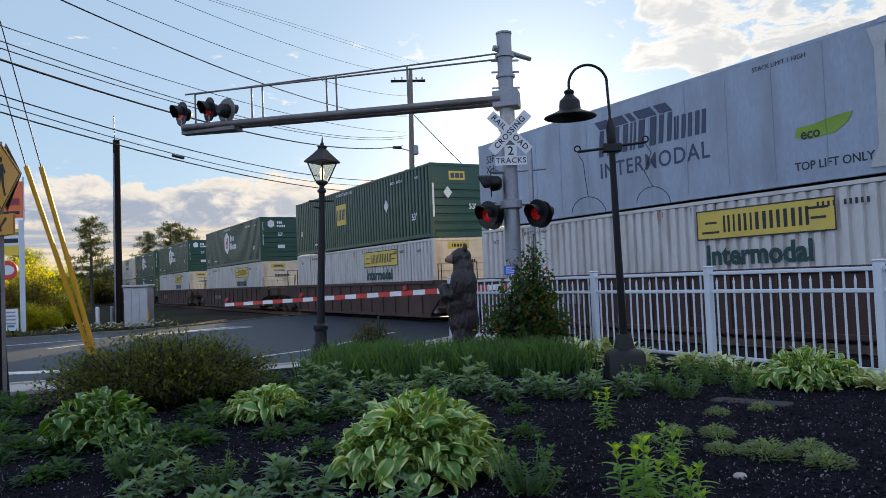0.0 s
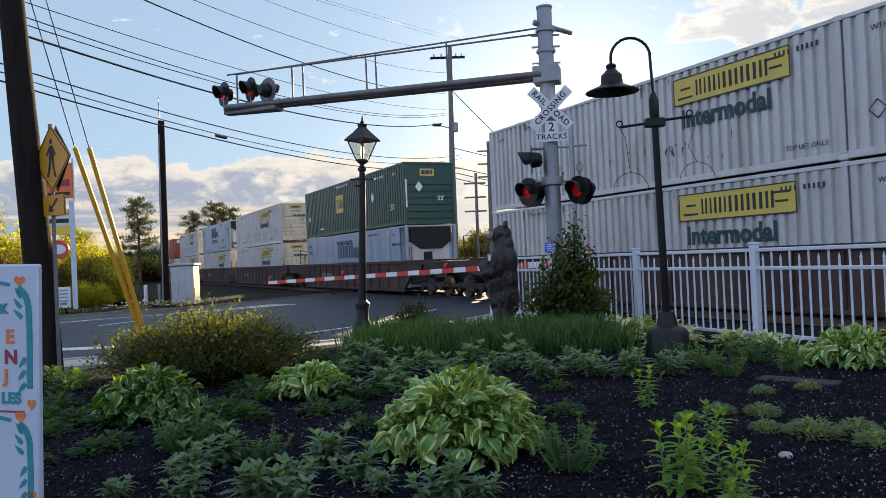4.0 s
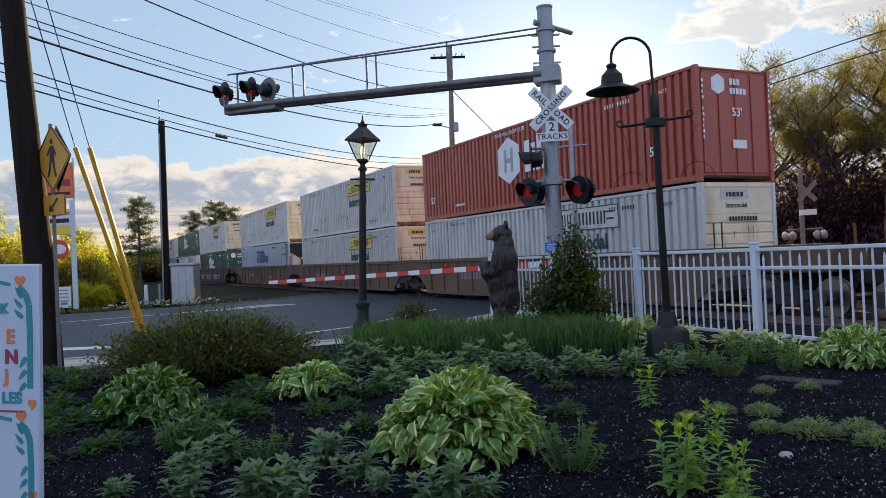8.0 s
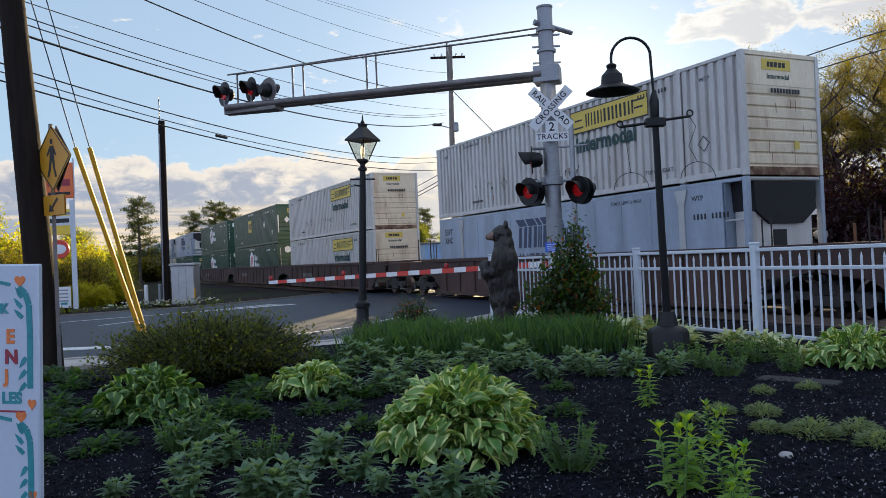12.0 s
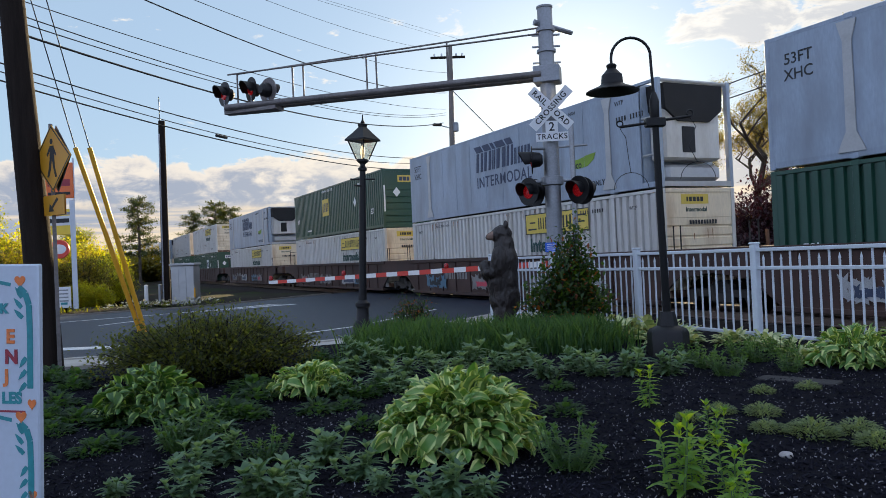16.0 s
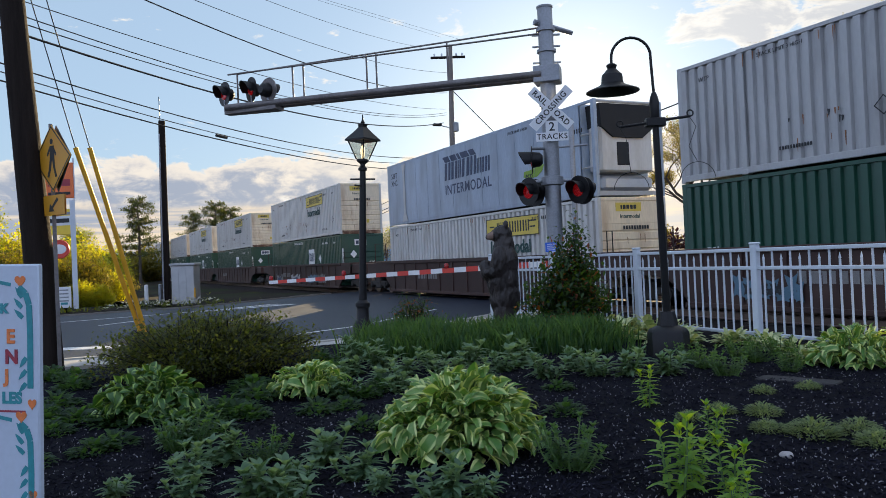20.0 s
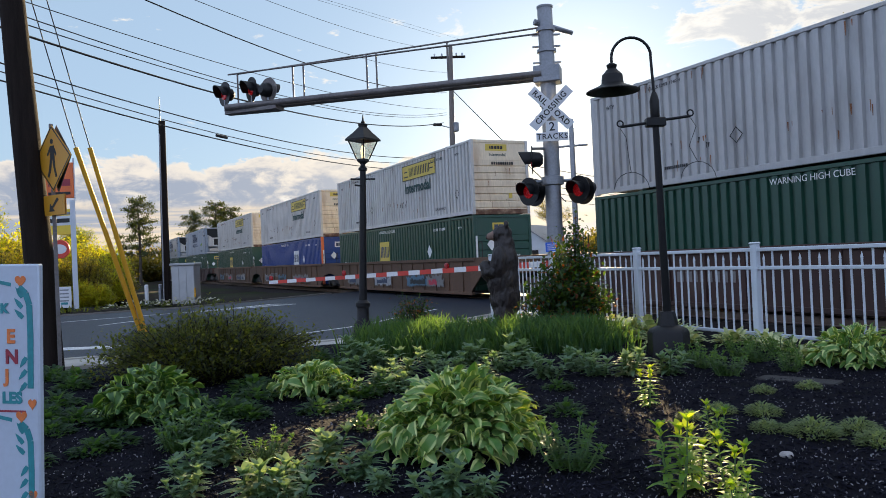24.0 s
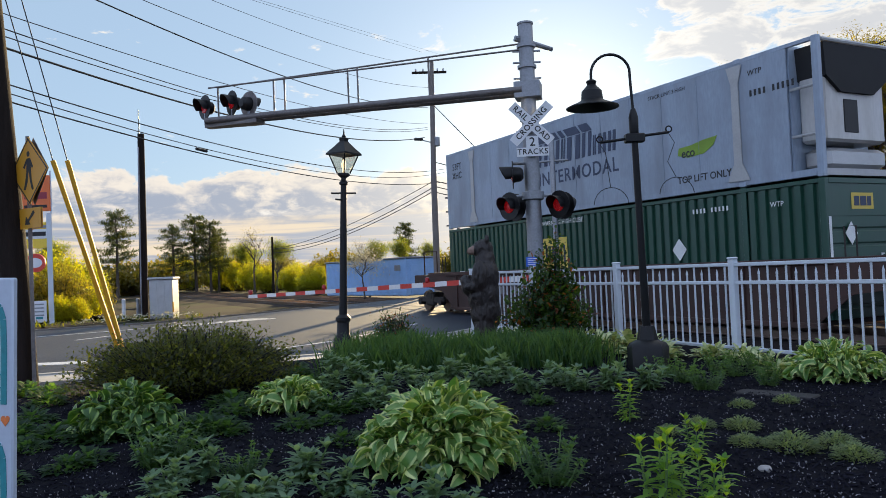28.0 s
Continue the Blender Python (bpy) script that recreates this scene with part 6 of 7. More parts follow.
LABELS = {
    "W": "white ribbed intermodal container with a yellow logo panel",
    "w": "white ribbed intermodal container with a faded logo panel",
    "P": "plain greyish white ribbed intermodal container",
    "R": "silvery white refrigerated container with a cooling unit",
    "H": "dark green ribbed container with a white hexagon logo",
    "E": "dark green ribbed container with a white square logo",
    "e": "dark green ribbed container with a yellow square logo",
    "O": "orange-red ribbed container with a white hexagon logo",
    "B": "bright blue ribbed container with orange corner posts",
}
MAKERS = {
    "W": lambda g: white_box(g), "w": lambda g: white_box(g, faded=True), "P": lambda g: white_box(g, logo=False, plain=True), "R": reefer,
    "H": lambda g: hub_box(g, C_GREEN), "E": lambda g: emp_box(g, C_GREEN), "e": lambda g: emp_box(g, C_GREEN, False, True), "O": lambda g: hub_box(g, C_RED, True), "B": lambda g: emp_box(g, C_BLUE, True),
}
# rear end of each stack at the start, upper and lower box, wagon paint (b brown, t tan); a new wagon starts at each "|"
# the first stack never comes into view; it is added for its shadow
TRAIN = [(1.6, "W", "W", "b|"), (-22.3, "R", "W", "b|"), (-42.0, "e", "W", "b"), (-65.55, "H", "W", "b|"), (-89.6, "H", "W", "b|"), (-108.9, "H", "H", "b"), (-128.4, "W", "W", "b"),
         (-152.55, "e", "R", "b|"), (-175.3, "W", "W", "b|"), (-194.7, "R", "W", "b"), (-214.5, "w", "W", "b"), (-238.2, "O", "w", "t|"), (-257.75, "W", "W", "t"), (-277.45, "W", "R", "t"),
         (-301.3, "W", "H", "b|"), (-320.7, "H", "w", "b"), (-340.4, "W", "R", "b"), (-364.3, "W", "W", "b|"), (-384.0, "e", "H", "b"), (-403.6, "H", "H", "b"), (-427.0, "R", "e", "b|"),
         (-446.6, "R", "W", "b"), (-466.2, "e", "W", "b"), (-489.7, "R", "W", "b|"), (-513.3, "W", "E", "b|"), (-532.9, "P", "E", "b"), (-552.5, "R", "W", "b"), (-576.1, "W", "E", "b|"),
         (-599.8, "W", "E", "b|"), (-619.7, "W", "E", "b"), (-639.4, "P", "E", "b"), (-663.1, "W", "e", "t|"), (-682.7, "W", "B", "t"), (-702.4, "W", "e", "t"), (-726.2, "R", "e", "b|"), (-750.1, "R", "e", "b|")]
RIDERS = []


def train():
    protos = {}
    near_y = TRACK_Y - CW / 2

    def box_at(kind, x, z):
        if kind not in protos:
            g = thing("shipping_container", pose(x, near_y, z), LABELS[kind], "container", "containers on the train")
            MAKERS[kind](g)
            protos[kind] = g
        else:
            g = copy_thing(protos[kind], pose(x, near_y, z))
        RIDERS.append((g, x, near_y, z))

    wagons = {}
    sprayed = 0
    for i, (x, up, low, paint_code) in enumerate(TRAIN):
        lead = paint_code.endswith("|")
        trail = i + 1 == len(TRAIN) or TRAIN[i + 1][3].endswith("|")
        key = (paint_code[0], lead, trail)
        if key not in wagons:
            g = thing("well_wagon", pose(x, near_y, 0), "rusty tan double-stack well wagon" if key[0] == "t" else "dark brown double-stack well wagon", "rail wagon", "wagons of the train")
            well_wagon(g, W_TAN if key[0] == "t" else W_BROWN, lead, trail)
            wagons[key] = g
        else:
            g = copy_thing(wagons[key], pose(x, near_y, 0))
        RIDERS.append((g, x, near_y, 0.0))
        if i in (14, 20, 21, 22, 23, 25, 27, 31, 32, 33):
            for k in range(4):
                sprayed += 1
                n = sprayed % 4
                m = face_to(1.2 + 3.6 * k + 0.5 * n, -0.19, 0.42, -90) @ Matrix.Diagonal((0.9 + 0.15 * n, 0.8, 1, 1))
                p = part("graffiti", shared("graffiti_%d" % n, lambda: graffiti(n), (L_SPRAY, L_PALEBLUE, L_FADED, L_FADED)[(k + i) % 4]), None, g, "pale spray-painted graffiti", at=m)
                part("graffiti_outline", shared("graffiti_fill_%d" % n, lambda: graffiti(n + 7).moved(Matrix.Diagonal((0.6, 0.5, 1, 1))), (L_SLATE, L_DARK, L_REDLOGO, L_SLATE)[(k + i) % 4]), None, p, at=pose(0.3, 0.12, 0.012))
        box_at(low, x, 0.33)
        box_at(up, x, 3.245)


def motions():
    for g, x, y, z in RIDERS:
        walk(g, [(t, pose(x + 26.05 * t - 0.0071 * t * t, y, z)) for t in (0, 7, 14, 21, 28)])

# ---- carved bear ----


def bear():
    bm = bmesh.new()

    def ball(c, r):
        made = bmesh.ops.create_uvsphere(bm, u_segments=20, v_segments=14, radius=1.0)["verts"]
        for v in made:
            v.co = Vector((c[0] + v.co.x * r[0], c[1] + v.co.y * r[1], c[2] + v.co.z * r[2]))
    for s in (-1, 1):
        ball((0.0, 0.13 * s, 0.24), (0.19, 0.15, 0.36))
        ball((0.12, 0.14 * s, 0.03), (0.2, 0.11, 0.09))
        ball((-0.09, 0.12 * s, 1.83), (0.04, 0.055, 0.085))
        ball((0.06, 0.25 * s, 1.2), (0.13, 0.09, 0.27))
        ball((0.19, 0.2 * s, 1.0), (0.16, 0.085, 0.09))
    ball((-0.02, 0, 0.56), (0.27, 0.29, 0.4))
    ball((0.01, 0, 0.86), (0.28, 0.29, 0.42))
    ball((-0.04, 0, 1.18), (0.24, 0.27, 0.36))
    ball((-0.05, 0, 1.45), (0.18, 0.19, 0.25))
    ball((-0.02, 0, 1.67), (0.18, 0.165, 0.165))
    ball((0.12, 0, 1.64), (0.13, 0.085, 0.085))
    ball((0.2, 0, 1.625), (0.08, 0.06, 0.062))
    ball((0.27, 0, 1.02), (0.12, 0.15, 0.16))
    ball((0.3, 0, 1.13), (0.11, 0.12, 0.1))
    me = bpy.data.meshes.new("raw")
    bm.to_mesh(me)
    bm.free()
    tmp = new("raw", me)
    rem = tmp.modifiers.new("fuse", "REMESH")
    rem.mode, rem.voxel_size = "VOXEL", 0.016
    bpy.context.view_layer.update()
    out = bpy.data.meshes.new_from_object(tmp.evaluated_get(bpy.context.evaluated_depsgraph_get()))
    bpy.data.objects.remove(tmp)
    bm = bmesh.new()
    bm.from_mesh(out)
    for k in range(14):
        bmesh.ops.smooth_vert(bm, verts=bm.verts, factor=0.5, use_axis_x=True, use_axis_y=True, use_axis_z=True)
    bm.to_mesh(out)
    bm.free()
    for v in out.vertices:
        c = v.co
        d = 0.006 * noise.noise((c.x * 9, c.y * 9, c.z * 5)) + 0.012 * noise.noise((c.x * 24, c.y * 24, c.z * 9)) + 0.008 * noise.noise((c.x * 50, c.y * 50, c.z * 16))
        v.co = c + v.normal * d
    out.materials.clear()
    out.materials.append(M_BEAR)
    out.materials.append(M_MUZZLE)
    for p in out.polygons:
        p.use_smooth = True
        q = Vector(p.center)
        if 0.14 < q.x < 0.25 and 1.54 < q.z < 1.72 and abs(q.y) < 0.1:
            p.material_index = 1
    ob = new("bear_statue", out)
    ob.matrix_basis = pose(-11.61, 6.82, 0.36, 0, 0, -118)
    tagged(ob, "dark carved wooden bear statue standing upright among plants", "statue")


# ---- plants ----


def leaf_mesh(name, length, width, droop, mat, heart=False, fold=0.25, rows=6, wave=0.0, bend=0.0):
    """One leaf: along +y, upper side +z, with a folded midrib and a drooping tip."""
    s = Shape()
    v, f = [], []
    for i in range(rows + 1):
        u = i / rows
        if heart:
            w = width * 1.12 * (u + 0.03) ** 0.55 * (1.0 - u) ** 0.8
        else:
            w = width * 0.5 * (math.sin(math.pi * min(1, u * 0.9 + 0.1)) ** 0.9)
        if i == rows:
            w = width * 0.02
        y, z = length * (u - 0.15 * droop * u * u), length * (0.12 * math.sin(math.pi * u) - droop * u * u)
        for k in (-1, -0.5, 0, 0.5, 1):
            v.append((w * k + bend * length * u * u, y, z + fold * w * (abs(k) - 0.25 * k * k) + wave * width * math.sin(7 * u + 2 * k) * abs(k)))
    for i in range(rows):
        f += [(5 * i + k, 5 * i + k + 1, 5 * i + 6 + k, 5 * i + 5 + k) for k in range(4)]
    s.add(v, f)
    return s if mat is None else s.mesh(name, mat, 180)


LEAF_BENDS = ((0.1, 0.05, 0.4, 0.1), (0.25, 0.08, 0.3, -0.14), (0.42, 0.06, 0.35, 0.05), (0.18, 0.1, 0.25, 0.16), (0.34, 0.04, 0.55, -0.08), (0.04, 0.07, 0.45, 0.06))
HOSTA_LEAVES = [leaf_mesh("leaf", 0.22, 0.122, d, M_HOSTA, True, f, 8, w, b) for d, w, f, b in LEAF_BENDS]
SHADED_LEAVES = [leaf_mesh("leaf", 0.22, 0.122, d, M_HOSTA_SHADED, True, f, 8, w, b) for d, w, f, b in LEAF_BENDS]


def hosta(x, y, r, h, count, label, seed, grow=1.0, leaves=HOSTA_LEAVES):
    rnd = random.Random(seed)
    z = bed_height(x, y)
    g = thing("hosta_plant", pose(x, y, z - 0.02), label, "plant", "hostas of the flower bed")
    stems = Shape()
    for k in range(count):
        rise = (k + 0.5) / count
        az = k * 2.39996 + rnd.uniform(-0.35, 0.35)
        inner = k % 5 == 0
        rr = rnd.uniform(0.55, 0.8) if inner else rnd.uniform(0.78, 1.06)
        level = math.sqrt(1 - rise * rise)
        out = Vector((math.cos(az), math.sin(az), 0))
        tip = out * r * rr * level + Vector((0, 0, h * rr * rise + 0.05))
        lean = radians(-30 + 84 * rise ** 1.2 + rnd.gauss(0, 22) + (18 if inner else 0))
        turn = Matrix.Rotation(rnd.gauss(0, 0.62), 3, "Z")
        out = turn @ out
        ydir = out * math.cos(lean) + Vector((0, 0, math.sin(lean)))
        up = Matrix.Rotation(rnd.gauss(0, 0.55), 3, ydir) @ (out * -math.sin(lean) + Vector((0, 0, math.cos(lean))))
        xdir = ydir.cross(up)
        sc = grow * rnd.uniform(0.4, 0.74)
        base = tip - ydir * 0.16 * sc
        base.z = max(base.z, 0.04)
        m = Matrix(((xdir.x, ydir.x, up.x, 0), (xdir.y, ydir.y, up.y, 0), (xdir.z, ydir.z, up.z, 0), (0, 0, 0, 1)))
        part("leaf", leaves[rnd.randrange(6)], None, g, at=Matrix.Translation(base) @ m @ Matrix.Diagonal((sc, sc, sc, 1)))
        if k % 2 == 0:
            root = out * 0.05
            stems.tube([tuple(root), tuple(root.lerp(base, 0.55) + Vector((0, 0, 0.06))), tuple(base)], 0.005, 4, False)
    part("stem", stems, M_STEM, g)
    return g


def leaf_at(s, base, way, up, length, width, droop=0.4, rows=3):
    """Adds a small folded leaf to a Shape."""
    way = way.normalized()
    side = way.cross(up)
    if side.length < 1e-4:
        side = way.orthogonal()
    side.normalize()
    nrm = side.cross(way)
    v, f = [], []
    prof = (0.25, 1.0, 0.75, 0.05) if rows == 3 else (0.3, 1.0, 0.05)
    for i, w in enumerate(prof):
        u = i / (len(prof) - 1)
        c = base + way * length * u - Vector((0, 0, droop * length * u * u))
        v += [c - side * width * 0.5 * w + nrm * width * 0.12 * w, c, c + side * width * 0.5 * w + nrm * width * 0.12 * w]
    for i in range(len(prof) - 1):
        f += [(3 * i, 3 * i + 1, 3 * i + 4, 3 * i + 3), (3 * i + 1, 3 * i + 2, 3 * i + 5, 3 * i + 4)]
    s.add(v, f)


def stalk_plant(name, label, mat, stems, height, leaf, width, whorls, spread, seed, droop=0.35, lean=0.25):
    """A herb of several leafy stems, at the origin."""
    rnd = random.Random(seed)
    g = thing(name, Matrix(), label, "plant", "herbs of the flower bed")
    for k in range(stems):
        az = rnd.uniform(0, 6.28)
        b = Vector((math.cos(az), math.sin(az), 0)) * spread * math.sqrt(rnd.random())
        h = height * rnd.uniform(0.65, 1.05)
        tip = b * (1 + lean * 2) + Vector((0, 0, h))
        st, lv = Shape(), Shape()
        st.tube([tuple(b * 0.6 - Vector((0, 0, 0.03))), tuple((b + tip) / 2), tuple(tip)], [0.0045 + width * 0.12, 0.004 + width * 0.1, 0.004], 5, False)
        for w in range(whorls):
            u = 0.12 + 0.88 * w / (whorls - 1)
            p = (b * 0.6).lerp(tip, u)
            for q in range(3 if u < 0.9 else 6):
                a = w * 1.1 + q * 2.094 * (1 if u < 0.9 else 0.5) + rnd.uniform(-0.3, 0.3)
                rise = (0.25 if u < 0.85 else 1.3) + rnd.uniform(-0.15, 0.3)
                way = Vector((math.cos(a), math.sin(a), rise))
                leaf_at(lv, p, way, Vector((0, 0, 1)), leaf * rnd.uniform(0.7, 1.15) * (1.0 if u < 0.85 else 0.75), width, droop)
        part("stem", st, M_STEM, g)
        part("foliage", lv, mat, g, smooth=180)
    return g


def clump(name, label, mat, count, radius, height, leaf, width, seed, rise=0.8, droop=0.4):
    """A low rosette or mound of leaves, at the origin."""
    rnd = random.Random(seed)
    g = thing(name, Matrix(), label, "plant", "low plants of the flower bed")
    for half in range(2):
        s = Shape()
        for k in range(count // 2):
            a, q = rnd.uniform(0, 6.28), math.sqrt(rnd.random())
            out = Vector((math.cos(a), math.sin(a), 0))
            b = out * radius * q * 0.75 + Vector((0, 0, height * rnd.random() * (1 - 0.6 * q)))
            way = out * (0.4 + q) + Vector((rnd.uniform(-.4, .4), rnd.uniform(-.4, .4), rise * rnd.uniform(0.4, 1.4)))
            leaf_at(s, b, way, Vector((0, 0, 1)), leaf * rnd.uniform(0.6, 1.2), width * rnd.uniform(0.7, 1.2), droop)
        part("foliage", s, mat, g, smooth=180)
    return g


def scatter(proto, spots, base, seed):
    """Sets copies of a plant at (x, y, height), scaled to that height."""
    rnd = random.Random(seed)
    first = True
    for x, y, h in spots:
        s = max(0.55, min(1.7, h / base)) * rnd.uniform(0.92, 1.08)
        m = pose(x, y, bed_height(x, y) - 0.01, 0, 0, rnd.uniform(0, 360))
        if first:
            proto.matrix_basis = m
            proto.scale = (s, s, s)
            first = False
        else:
            c = copy_thing(proto, m)
            c.scale = (s, s, s)


def shrub(name, label, mat, x, y, z, rx, ry, h, twigs, leaves, leaf, seed, sparse=0.0, hue=None, hollow=0.35, broad=0.5, red=0.26):
    rnd = random.Random(seed)
    g = thing(name, pose(x, y, z), label, "shrub")
    br, lv, l2 = Shape(), Shape(), Shape()
    tips = []
    for k in range(twigs):
        a, q = rnd.uniform(0, 6.28), math.sqrt(rnd.random())
        top = h * (1 - 0.55 * q ** 2.2) * rnd.uniform(0.72, 1.06)
        tip = Vector((rx * q * math.cos(a), ry * q * math.sin(a), top))
        root = Vector((tip.x * 0.25, tip.y * 0.25, -0.05))
        mid = root.lerp(tip, 0.55) + Vector((rnd.uniform(-.1, .1) * rx, rnd.uniform(-.1, .1) * ry, 0.05))
        br.tube([tuple(root), tuple(mid), tuple(tip)], [0.012, 0.007, 0.003], 4, False)
        tips.append((root, mid, tip))
    for k in range(leaves):
        root, mid, tip = tips[rnd.randrange(twigs)]
        u = hollow + (1 - hollow) * rnd.random() ** 0.7
        p = root.lerp(mid, u / 0.55) if u < 0.55 else mid.lerp(tip, (u - 0.55) / 0.45)
        p = p + Vector((rnd.gauss(0, 0.05), rnd.gauss(0, 0.05), rnd.gauss(0, 0.04))) * (1 + sparse)
        if p.z < 0.02:
            continue
        way = Vector((rnd.gauss(0, 1), rnd.gauss(0, 1), rnd.gauss(0.3, 0.8)))
        leaf_at(l2 if hue and rnd.random() < red else lv, p, way, Vector((0, 0, 1)), leaf * rnd.uniform(0.6, 1.3), leaf * broad, 0.2, 2)
    part("branchwork", br, M_TWIG, g)
    part("foliage", lv, mat, g, smooth=180)
    if hue:
        part("young_growth", l2, hue, g, "reddish young shoots", smooth=180)
    return g


def iris_band():
    """Upright blades in a curved band below the bear."""
    rnd = random.Random(5)
    s = Shape()
    for k in range(5200):
        u, q = rnd.random(), rnd.random()
        a = Vector((-9.3, 3.15, 0)).lerp(Vector((-7.3, 5.9, 0)), u + rnd.gauss(0, 0.035))
        p = a + Vector((-0.82, 0.55, 0)) * (q * (1.9 - 0.5 * u) - 0.1) + Vector((rnd.gauss(0, 0.04), rnd.gauss(0, 0.04), 0))
        p.z = bed_height(p.x, p.y) - 0.02
        h = rnd.uniform(0.3, 0.52) * (1.0 - 0.3 * max(0.0, u - 0.88) / 0.12) * (1 - 0.25 * (q < 0.12)) * (0.9 + 0.2 * noise.noise((p.x * 2, p.y * 2, 0)))
        lean = Vector((rnd.gauss(0, 0.16), rnd.gauss(0, 0.16), 0)) * h * 1.6
        a2 = rnd.uniform(0, 3.14)
        w = Vector((math.cos(a2), math.sin(a2), 0)) * rnd.uniform(0.005, 0.011)
        pts = [p, p + Vector((0, 0, h * 0.5)) + lean * 0.3, p + Vector((0, 0, h * 0.85)) + lean * 0.75, p + Vector((0, 0, h)) + lean * 1.2]
        s.add([pts[0] - w, pts[0] + w, pts[1] - w, pts[1] + w, pts[2] - w * 0.7, pts[2] + w * 0.7, pts[3]], [(0, 1, 3, 2), (2, 3, 5, 4), (4, 5, 6)])
    tagged(part("iris_blades", s, M_IRIS, smooth=180), "dense band of upright green iris blades", "plants", kind="stuff")


def mulch_chips():
    rnd = random.Random(8)
    for nm, mat, count, lab in (("bark_chips", M_CHIP, 16000, "dark bark chips strewn over the bed"), ("pale_chips", M_CHIPPALE, 9000, "pale splinters strewn over the mulch")):
        s = Shape()
        for k in range(count):
            d = 3.2 + 6.5 * rnd.random() ** 1.5
            a = radians(64 - 33 + 66 * rnd.random())
            x, y = -d * math.sin(a), d * math.cos(a)
            if x < -13 or y > 7.5:
                continue
            z = bed_height(x, y)
            l, w, t = rnd.uniform(0.006, 0.026), rnd.uniform(0.002, 0.006), rnd.uniform(0.002, 0.005)
            if nm == "pale_chips":
                l, w = l * rnd.uniform(0.15, 0.5), w * 0.22
            m = Matrix.Translation((x, y, z + 0.006)) @ Euler((rnd.gauss(0, 0.5), rnd.gauss(0, 0.5), rnd.uniform(0, 6.28))).to_matrix().to_4x4()
            c = Shape().box(-l, l, -w, w, -t, t).moved(m)
            s.add(c.v, c.f)
        tagged(part(nm, s, mat, smooth=0), lab, "mulch", kind="stuff")


def stone(x, y, r, seed, label):
    rnd = random.Random(seed)
    bm = bmesh.new()
    bmesh.ops.create_icosphere(bm, subdivisions=2, radius=r)
    for v in bm.verts:
        v.co *= 1 + 0.25 * noise.noise(v.co * (3 / r) + Vector((seed, 0, 0)))
        v.co.z *= 0.6
    me = bpy.data.meshes.new("stone")
    bm.to_mesh(me)
    bm.free()
    me.materials.append(M_STONE)
    ob = new("stone", me)
    ob.matrix_basis = pose(x, y, bed_height(x, y) + r * 0.25, 0, 0, rnd.uniform(0, 360))
    tagged(ob, label, "stone")


